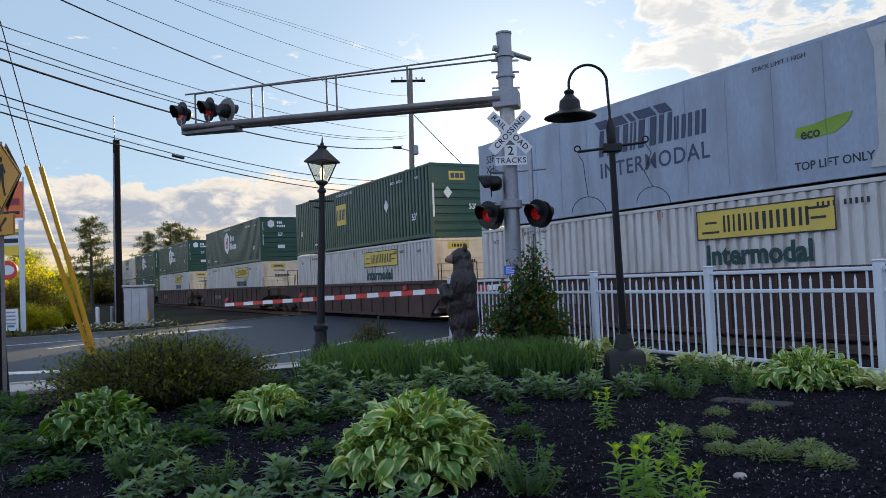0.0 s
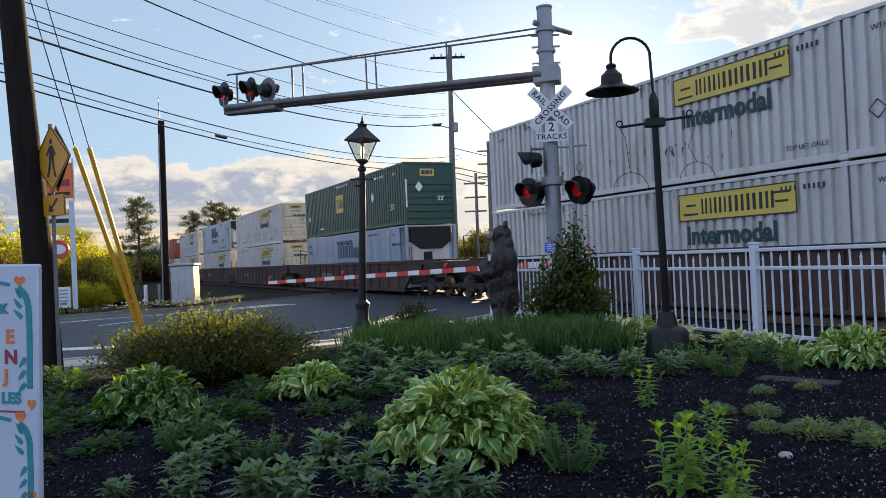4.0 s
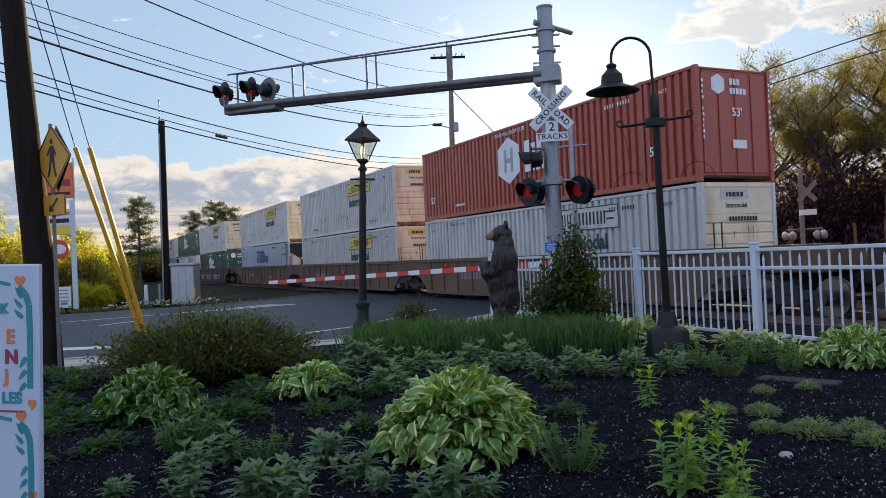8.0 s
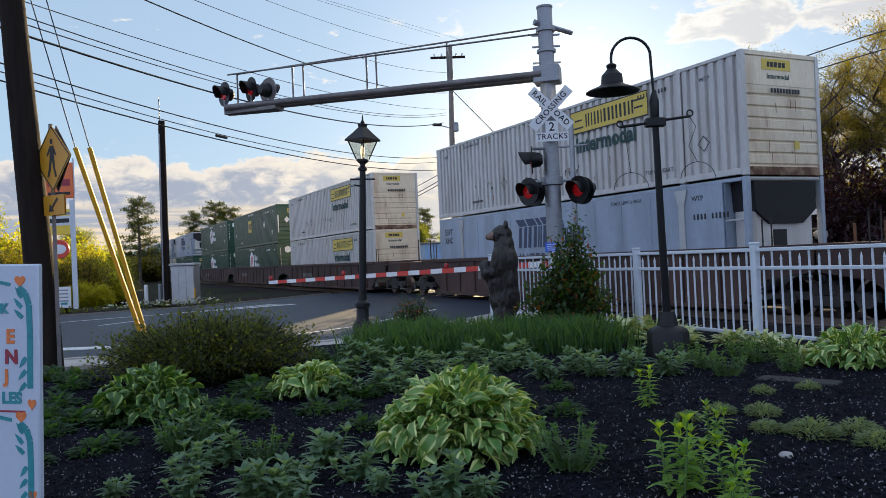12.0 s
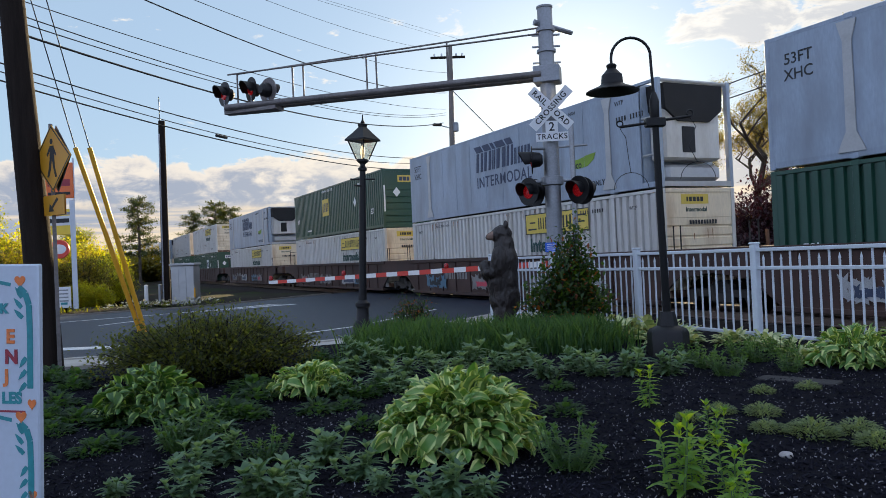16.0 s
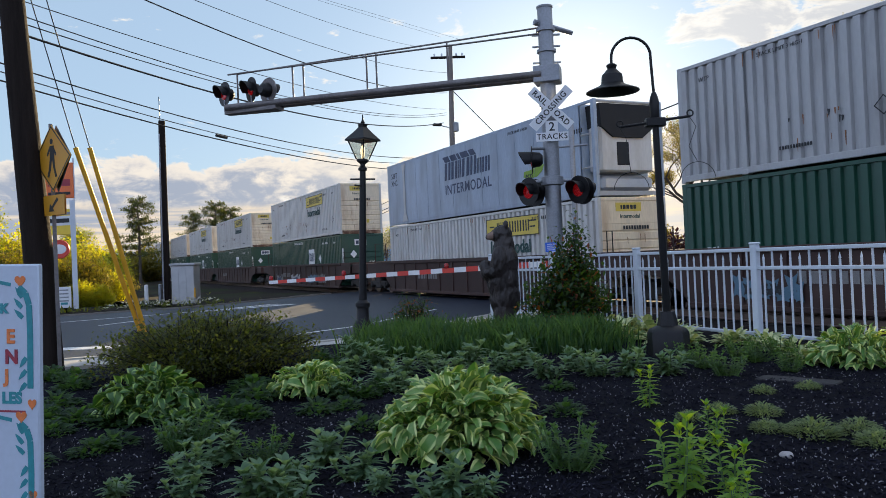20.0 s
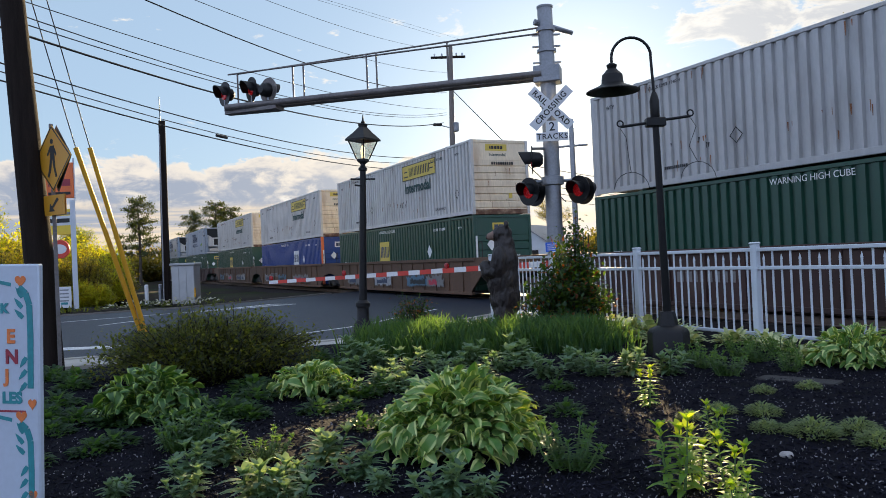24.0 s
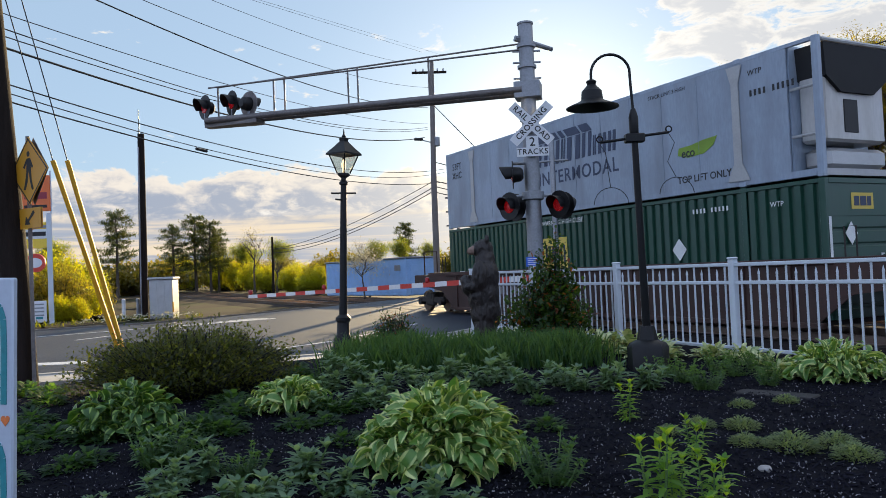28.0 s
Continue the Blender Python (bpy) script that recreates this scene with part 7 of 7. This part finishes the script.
def garden():
    bear()
    hosta(-4.36, 2.2, 0.53, 0.49, 760, "large variegated hosta in a dense mound", 1)
    hosta(-6.85, 0.58, 0.43, 0.4, 330, "variegated hosta beside the shrub, coloured darker as if shaded", 2, 1.0, SHADED_LEAVES)
    hosta(-7.05, 2.0, 0.38, 0.3, 200, "pale variegated hosta among low greenery", 3)
    hosta(-5.05, 6.98, 0.5, 0.38, 300, "pale variegated hosta below the fence", 4, 0.95)
    iris_band()
    shrub("shrub", "dark twiggy shrub with tiny leaves", M_HEDGE, -9.0, 1.4, 0.36, 1.08, 1.28, 0.84, 420, 24000, 0.046, 11, 0.8, None, 0.3, 0.6)
    shrub("rose_bush", "tall loose rose bush with reddish shoots before the fence", M_ROSE, -9.35, 6.55, 0.4, 0.72, 0.72, 1.22, 60, 4400, 0.085, 12, 0.6, M_ROSERED, 0.12, 0.62, 0.1)
    shrub("rose_bush", "upright rose shoots before the mast", M_ROSE, -9.44, 6.73, 0.4, 0.34, 0.34, 1.8, 26, 2300, 0.08, 16, 0.6, M_ROSERED, 0.3, 0.62, 0.1)
    shrub("shrub", "small sparse shrub beside the bear", M_ROSE, -12.3, 5.4, 0.3, 0.42, 0.42, 0.75, 60, 1900, 0.05, 13, 0.5, M_ROSERED, 0.2, 0.6, 0.14)
    scatter(stalk_plant("tall_herb", "bright green herb with tall leafy stems", M_BRIGHT, 3, 0.5, 0.15, 0.042, 9, 0.06, 21, 0.3, 0.35),
            [(-2.92, 2.66, 0.46), (-3.0, 2.85, 0.3), (-2.76, 2.85, 0.34), (-4.7, 4.01, 0.34), (-2.5, 2.62, 0.27), (-3.53, 3.53, 0.25)], 0.5, 1)
    scatter(stalk_plant("leafy_herb", "bushy green herb in the mulch", M_HERB, 18, 0.3, 0.1, 0.024, 8, 0.17, 22, 0.35, 0.5),
            [(-5.54, 0.67, 0.3), (-3.59, 2.49, 0.32), (-4.89, 1.08, 0.2), (-5.34, 5.54, 0.27), (-5.86, 5.77, 0.24), (-5.79, 6.42, 0.24), (-5.56, 6.65, 0.22), (-6.28, 5.91, 0.24), (-6.1, 6.5, 0.24), (-6.0, 7.0, 0.24), (-5.2, 6.2, 0.22)], 0.36, 2)
    scatter(stalk_plant("grey_herb", "grey-green herb with spreading leaves", M_HERBGREY, 6, 0.17, 0.135, 0.036, 6, 0.09, 23, 0.3, 0.5),
            [(-4.97, 0.85, 0.23), (-4.75, 0.63, 0.2), (-4.15, 0.85, 0.24), (-3.98, 1.02, 0.21), (-4.63, 1.33, 0.24), (-4.13, 1.43, 0.17), (-3.49, 1.66, 0.2), (-5.69, 0.6, 0.2), (-6.34, 4.19, 0.25), (-6.13, 4.67, 0.25),
             (-5.99, 4.84, 0.28), (-7.13, 4.42, 0.31), (-3.48, 1.85, 0.14), (-4.37, 0.53, 0.14), (-8.27, 3.23, 0.29), (-8.93, 3.19, 0.31), (-7.6, 3.6, 0.26), (-6.8, 2.25, 0.21), (-4.61, 0.18, 0.12), (-3.88, 1.42, 0.14), (-6.5, 3.5, 0.2), (-7.4, 3.05, 0.24), (-6.95, 3.4, 0.24), (-7.9, 2.75, 0.24), (-6.6, 4.75, 0.26), (-7.0, 4.05, 0.22),
             (-5.75, 5.15, 0.24), (-7.7, 3.95, 0.28), (-6.1, 3.05, 0.18), (-6.6, 2.75, 0.2), (-7.1, 2.65, 0.22), (-5.7, 2.6, 0.15), (-4.3, 1.1, 0.17)], 0.2, 3)
    scatter(clump("feathery_herb", "low feathery grey-green herb", M_FEATHER, 620, 0.21, 0.15, 0.055, 0.015, 24, 0.9),
            [(-3.97, 4.43, 0.14), (-3.62, 4.08, 0.12), (-3.38, 4.21, 0.19), (-3.28, 4.5, 0.13), (-3.0, 4.3, 0.14), (-4.2, 4.25, 0.12), (-4.14, 3.9, 0.11), (-4.48, 5.01, 0.11), (-4.42, 5.47, 0.1)], 0.18, 4)
    scatter(clump("young_hosta", "small variegated hosta by the fence", M_HOSTA_SMALL, 90, 0.26, 0.18, 0.16, 0.07, 25, 1.0),
            [(-12.9, 7.1, 0.48), (-12.3, 7.31, 0.46), (-9.0, 7.0, 0.46), (-8.5, 6.95, 0.5), (-8.15, 7.05, 0.48), (-13.0, 6.5, 0.46), (-11.55, 7.3, 0.44), (-12.6, 6.6, 0.44), (-7.9, 7.2, 0.44), (-5.45, 6.76, 0.3), (-5.88, 7.1, 0.28), (-5.27, 6.95, 0.3), (-9.6, 7.2, 0.3), (-7.8, 7.2, 0.3), (-8.3, 6.72, 0.42), (-7.6, 6.9, 0.4), (-8.85, 6.6, 0.42), (-7.3, 6.8, 0.36), (-12.2, 6.3, 0.4), (-6.9, 7.25, 0.3), (-6.45, 7.3, 0.3), (-6.2, 7.2, 0.26), (-4.4, 7.2, 0.32), (-3.95, 7.3, 0.34), (-3.5, 7.25, 0.34), (-4.75, 7.35, 0.3)], 0.3, 5)
    spots = [(-8.06, -0.14, 0.21), (-7.02, 0.04, 0.19), (-6.67, -0.16, 0.17), (-5.95, 0.25, 0.16), (-6.51, 1.04, 0.19), (-6.19, 1.8, 0.19), (-6.76, 2.29, 0.21), (-6.83, 2.66, 0.21), (-5.35, 1.89, 0.16), (-5.56, 2.25, 0.15),
             (-6.39, 1.2, 0.18), (-8.26, 2.62, 0.22), (-9.36, 2.75, 0.28), (-4.92, 3.39, 0.15), (-5.76, 3.91, 0.15), (-7.97, 0.85, 0.22), (-7.5, -0.4, 0.22), (-7.3, 0.9, 0.2)]
    rnd = random.Random(31)
    for k in range(46):
        x, y = rnd.uniform(-10.6, -5.6), rnd.uniform(-0.8, 3.6)
        if y > 1.2 + (x + 10.6) * 0.55 or (x + 9.1) ** 2 + (y - 1.2) ** 2 < 1.2:
            continue
        spots.append((x, y, rnd.uniform(0.14, 0.24)))
    scatter(clump("ground_cover", "low dark green leafy ground cover", M_COVER, 130, 0.24, 0.14, 0.1, 0.05, 26, 0.8), spots, 0.2, 6)
    stone(-3.15, 3.69, 0.04, 3, "small pale stone on the mulch")
    s = Shape().block(-0.34, 0.34, -0.12, 0.12, -0.06, 0.012, 0.01)
    ob = part("stepping_stone", s, M_SLAB)
    ob.matrix_basis = pose(-4.75, 5.75, bed_height(-4.75, 5.75), 0, 0, 20)
    tagged(ob, "flat grey stepping stone in the mulch", "stone")
    mulch_chips()


M_SLAB = surf("slab", (0.02, 0.018, 0.019), 0.9, var=0.3, fine=30, bump=0.5)
M_HOSTA_SMALL = leafy("small_hosta_leaf", (0.08, 0.19, 0.04), (0.6, 0.62, 0.34), 0.2, 0.45, scale=20, glow=(1.6, 1.4, 0.4))

# ---- trees ----


def tree_at_origin(name, label, h, spread, trunk_r, bark, mat, levels, leaf, leaf_count, seed, low=0.3, upright=0.6, jitter=0.5):
    rnd = random.Random(seed)
    g = thing(name, Matrix(), label, "tree")
    wood = Shape()
    tips = []

    def grow(p, way, length, r, level):
        q = p + way * length * 0.5 + Vector((rnd.gauss(0, .05), rnd.gauss(0, .05), 0)) * length
        e = q + (way + Vector((rnd.gauss(0, .2), rnd.gauss(0, .2), 0.1 * upright))).normalized() * length * 0.5
        wood.tube([tuple(p), tuple(q), tuple(e)], [r, r * 0.8, r * 0.6], 7 if level < 2 else 4, False)
        if level >= levels:
            tips.append((q, e))
            return
        if level >= levels - 1:
            tips.append((q, e))
        for k in range(3 if level else 5):
            a = rnd.uniform(0, 6.28)
            out = Vector((math.cos(a), math.sin(a), rnd.uniform(0.1, 0.9) * upright + 0.1))
            start = q.lerp(e, rnd.random()) if k else e
            grow(start, (way * 0.55 + out * spread).normalized(), length * rnd.uniform(0.55, 0.8), r * 0.55, level + 1)
    wood.tube([(0, 0, -0.3), (0.05, 0.02, h * low)], [trunk_r * 1.25, trunk_r], 10, False)
    grow(Vector((0.05, 0.02, h * low)), Vector((0, 0, 1)), h * 0.3, trunk_r, 0)
    lv = Shape()
    for k in range(leaf_count):
        q, e = tips[rnd.randrange(len(tips))]
        p = q.lerp(e, rnd.random() * 1.15) + Vector((rnd.gauss(0, 1), rnd.gauss(0, 1), rnd.gauss(0, 1))) * jitter
        leaf_at(lv, p, Vector((rnd.gauss(0, 1), rnd.gauss(0, 1), rnd.gauss(0, 0.7))), Vector((0, 0, 1)), leaf * rnd.uniform(0.6, 1.4), leaf * 0.6, 0.1, 2)
    part("trunk", wood, bark, g)
    part("crown", lv, mat, g, smooth=180)
    return g


def pine_at_origin(h, seed):
    rnd = random.Random(seed)
    g = thing("pine_tree", Matrix(), "tall dark pine standing above the tree line", "tree", "distant pines")
    wood, lv = Shape(), Shape()
    wood.tube([(0, 0, -0.3), (0.1, 0, h * 0.6), (0, 0.1, h)], [h * 0.022, h * 0.014, h * 0.004], 8, False)
    for k in range(58):
        u = 0.3 + 0.7 * (k + rnd.random()) / 58
        a = k * 2.4 + rnd.uniform(-0.5, 0.5)
        l = h * (0.3 * (1 - u) ** 0.45 + 0.04) * rnd.uniform(0.35, 1.25)
        p = Vector((0, 0, h * u))
        e = p + Vector((math.cos(a) * l, math.sin(a) * l, l * rnd.uniform(-0.1, 0.3)))
        wood.tube([tuple(p), tuple(e)], [h * 0.005, h * 0.001], 4, False)
        for j in range(130):
            c = p.lerp(e, 0.5 + 0.55 * rnd.random()) + Vector((rnd.gauss(0, .026), rnd.gauss(0, .026), rnd.gauss(0, 0.013))) * h
            leaf_at(lv, c, Vector((rnd.gauss(0, 1), rnd.gauss(0, 1), rnd.gauss(0.2, .7))), Vector((0, 0, 1)), h * 0.028 * rnd.uniform(0.6, 1.3), h * 0.011, 0.0, 2)
    part("trunk", wood, M_BARK, g)
    part("crown", lv, M_PINE, g, smooth=180)
    return g


def plant_trees():
    rnd = random.Random(77)

    def spread_copies(proto, spots):
        first = True
        for x, y, s in spots:
            m = pose(x, y, -0.15, 0, 0, rnd.uniform(0, 360))
            if first:
                proto.matrix_basis = m
                proto.scale = (s, s, s)
                first = False
            else:
                copy_thing(proto, m).scale = (s, s, s)
    # behind the tracks, to the right
    spread_copies(tree_at_origin("spring_tree", "spreading tree with thin olive spring leaves", 14, 0.85, 0.24, M_BARK, M_OLIVE, 5, 0.1, 26000, 3, 0.2, 0.6, 0.2), [(-33, 37, 1.0), (-37, 36.5, 0.85), (-21.5, 36.5, 1.0), (-27, 34.5, 0.85), (-14, 37, 1.05), (-27.5, 46, 1.05), (-36, 45, 0.8), (-17, 34, 0.9), (-30, 41, 1.0), (-23.5, 38, 1.0), (-10, 36, 1.0), (-19.5, 42, 1.1)])
    spread_copies(tree_at_origin("spring_tree", "tall spring tree with golden thin leaves", 15, 0.75, 0.22, M_BARK, M_SPRING, 5, 0.1, 20000, 9, 0.24, 0.6, 0.2), [(-24, 41, 0.85), (-17.5, 39, 0.95), (-8, 40, 1.0), (-33, 50, 0.9), (-75, 52, 0.55)])
    for k, (x, y, r, h) in enumerate(((-28.5, 34, 3.6, 6.0), (-24.6, 33, 3.6, 7.2), (-20.5, 34, 3.8, 6.8), (-32.5, 36, 3.0, 4.6))):
        shrub("purple_shrub", "large maroon-leaved shrub beyond the tracks", M_PURPLE, x, y, -0.2, r, r, h, 160, 8500, 0.24, 40 + k, 3.0, None, 0.25)
    for k, (x, y, r, h) in enumerate(((-16.5, 31.5, 2.6, 4.4), (-12.5, 31, 2.6, 4.2), (-18.5, 35, 3.0, 6.0))):
        shrub("green_shrub", "tall green-gold shrub beyond the tracks", M_SPRING, x, y, -0.2, r, r, h, 140, 5000, 0.28, 50 + k, 3.0, None, 0.25)
    # made-up hedge, added to darken the shaded gap seen behind the fence
    hedge = shrub("dark_hedge", "dark tangled hedge added beyond the tracks to darken the view behind the fence", M_PURPLE, 0, 0, 0, 3.2, 2.0, 2.9, 150, 6000, 0.26, 57, 2.0, None, 0.05)
    for i, x in enumerate((-27.5, -23.5, -19.5, -15.5, -11.5, -31.5)):
        m = pose(x, 29.8, -0.3, 0, 0, 70 * i)
        if i:
            copy_thing(hedge, m)
        else:
            hedge.matrix_basis = m
    # beyond the road, to the left
    bush = shrub("yellow_shrub", "golden green shrub lit from behind on the verge", M_GOLD, 0, 0, 0, 2.0, 2.0, 3.6, 170, 9000, 0.2, 61, 2.0, None, 0.15)
    spread_copies(bush, [(-75, 24.5, 0.85), (-80, 25, 0.7), (-85, 25, 0.9), (-96, 25, 1.05), (-102, 26.5, 0.9), (-108, 26, 1.2), (-120, 27, 1.4), (-68, 24.5, 0.7), (-63, 25, 0.6), (-135, 28, 1.6), (-150, 30, 1.9), (-100, 30, 1.1), (-62, 2.2, 1.15), (-58, 0.5, 1.25), (-55, -2.4, 1.3), (-50, 0.9, 0.85), (-46, -2.9, 1.25), (-45.5, 2.0, 0.55), (-48, -5.5, 1.2), (-42, -6, 1.1), (-170, 33, 2.2), (-90, 28, 1.0), (-165, 27, 1.9), (-185, 28, 2.2), (-205, 31, 2.4), (-235, 34, 2.8), (-40.2, 1.3, 0.38), (-40.6, 0.6, 0.42)])
    bush = shrub("green_shrub", "dark green shrub behind the road signs", M_OLIVE, 0, 0, 0, 1.9, 1.9, 3.2, 150, 6500, 0.16, 62, 2.0, None, 0.15)
    spread_copies(bush, [(-44.0, 0.6, 1.0), (-47.5, 2.4, 0.7), (-43, -2.4, 1.1), (-70, 3.0, 1.2), (-80, 27, 1.3), (-41.6, 0.4, 0.4), (-41.8, 1.5, 0.35), (-33, 44, 2.4), (-27, 43, 2.5), (-21, 43, 2.6), (-15, 42, 2.5), (-9, 41, 2.5), (-112, 31, 1.9), (-3, 41, 2.4)])
    spread_copies(tree_at_origin("roadside_tree", "slender tree with fresh green leaves", 9, 0.42, 0.13, M_BARK, M_FRESH, 4, 0.17, 7000, 14, 0.14, 0.6, 0.35), [(-90, 24.5, 0.82), (-118, 27.5, 0.95), (-128, 29, 0.85), (-100, 46, 0.85), (-105, 43, 0.8), (-94, 47, 0.75), (-112, 46, 0.9), (-72, 0, 0.75), (-58, -5.5, 0.9), (-140, 33, 1.0)])
    spread_copies(tree_at_origin("bare_tree", "nearly bare tree with thin twigs", 9, 0.6, 0.12, M_BARK, M_SPRING, 4, 0.12, 700, 15, 0.2), [(-92, 22.4, 0.95), (-58, 23.4, 0.55), (-90, 50, 0.7)])
    spread_copies(pine_at_origin(12, 5), [(-117.7, 9.3, 1.0), (-122, 17.5, 0.85), (-123.2, 21.0, 0.98), (-121, 22.8, 0.9), (-126, 25.0, 0.78), (-130, 60, 0.9)])
    spread_copies(tree_at_origin("blossom_tree", "small tree with sparse white blossom beside the crossing road", 3.8, 0.7, 0.06, M_BARK, M_FLOWER, 4, 0.15, 1500, 18, 0.2), [(-51.5, 20.4, 1.0)])
    far = shrub("far_wood", "distant hazy tree line", M_OLIVE, 0, 0, 0, 9, 9, 6.5, 160, 7000, 0.8, 66, 6.0, None, 0.1)
    for i, (x, y, s) in enumerate([(-130, 0, 1), (-140, 15, 1), (-150, 32, 1), (-150, 55, 1.1), (-140, 80, 1.2), (-120, 100, 1.2), (-95, 110, 1.2), (-70, 105, 1.2), (-45, 95, 1.3), (-20, 85, 1.3), (5, 75, 1.3), (-105, 85, 1.0), (-115, -14, 1), (-100, -20, 1), (-80, -18, 0.8)]):
        m = pose(x, y, -0.3, 0, 0, 40 * i)
        if i == 0:
            far.matrix_basis = m
        else:
            copy_thing(far, m).scale = (s, s, s)


def distance():
    g = thing("storage_trailer", pose(-49.5, 22.6, -0.1) @ pose(0, 0, 0, 0, 0, 8), "faded blue storage trailer beyond the tracks", "trailer")
    part("body", Shape().block(-12.0, 0.3, 0, 2.8, 0.1, 2.75, 0.04), M_BLUEBOX, g)
    part("roof", Shape().block(-12.1, 0.4, -0.1, 2.9, 2.75, 2.86, 0.03), M_GALV, g)
    part("door", Shape().block(0.28, 0.33, 0.4, 1.6, 0.2, 2.3, 0.01), M_BLUEBOX, g)
    part("notice_plate", Shape().block(-1.2, -0.4, -0.03, 0.0, 1.9, 2.3, 0.01), M_GALV, g)
    g = thing("house", pose(-76.7, 48, -0.2) @ pose(0, 0, 0, 0, 0, 35), "small white gabled house far beyond the tracks", "house")
    part("wall", Shape().plate([(-3, 0, 0), (3, 0, 0), (3, 0, 3.0), (0, 0, 5.0), (-3, 0, 3.0)], (0, 7, 0)), M_WHITEPAINT, g, smooth=0)
    for s in (-1, 1):
        part("roof", Shape().plate([(0, -0.3, 5.12), (s * 3.4, -0.3, 2.85), (s * 3.4, -0.3, 2.97), (0, -0.3, 5.25)], (0, 7.6, 0)), M_GALV, g, smooth=0)
    for x in (-1.4, 1.4):
        w = part("window", Shape().box(x - 0.45, x + 0.45, -0.05, -0.01, 1.0, 2.2), M_BLACK, g)
        part("window_frame", Shape().box(x - 0.52, x + 0.52, -0.04, -0.005, 0.9, 1.0).box(x - 0.52, x + 0.52, -0.04, -0.005, 2.2, 2.3), M_WHITEPAINT, w)
    rnd = random.Random(4)
    s = Shape()
    for k in range(260):
        x, y = rnd.uniform(-37.8, -34.6), rnd.uniform(-1.0, 6.4)
        if x > -34.8 and y > 4:
            continue
        p = Vector((x, y, 0.08))
        leaf_at(s, p, Vector((rnd.gauss(0, 1), rnd.gauss(0, 1), 1.2)), Vector((0, 0, 1)), rnd.uniform(0.15, 0.4), 0.06, 0.2, 2)
    tagged(part("verge_grass", s, M_GRASS, smooth=180), "tufts of grass along the far kerb", "grass", kind="stuff")
    s = Shape()
    for k in range(130):
        x, y = rnd.uniform(-36.3, -34.7), rnd.uniform(1.2, 6.0)
        leaf_at(s, Vector((x, y, rnd.uniform(0.1, 0.35))), Vector((rnd.gauss(0, 1), rnd.gauss(0, 1), 0.5)), Vector((0, 0, 1)), 0.13, 0.12, 0.0, 2)
    tagged(part("white_flowers", s, M_FLOWER, smooth=180), "small white flowers along the far kerb", "flowers", kind="stuff")


GARDEN_SCALE = 0.82


def scale_garden_from_eye(known):
    """Scales the garden about the camera's eye: its view stays the same, 2.2 m fence panels become 1.8 m. The factor is
    fitted to where the sun strips fall.
    """
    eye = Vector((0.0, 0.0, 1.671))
    m = Matrix.Translation(eye) @ Matrix.Scale(GARDEN_SCALE, 4) @ Matrix.Translation(-eye)
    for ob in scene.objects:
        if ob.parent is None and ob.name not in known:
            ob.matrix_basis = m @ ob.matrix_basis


cables()
cantilever_signal()
gate()
far_crossbuck()
lantern_post()
poles()
pedestrian_sign()
roadside_signs()
plant_trees()
distance()
train()
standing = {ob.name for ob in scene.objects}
flower_bed()
gooseneck_post()
painted_board()
garden()
fence()
scale_garden_from_eye(standing)
motions()
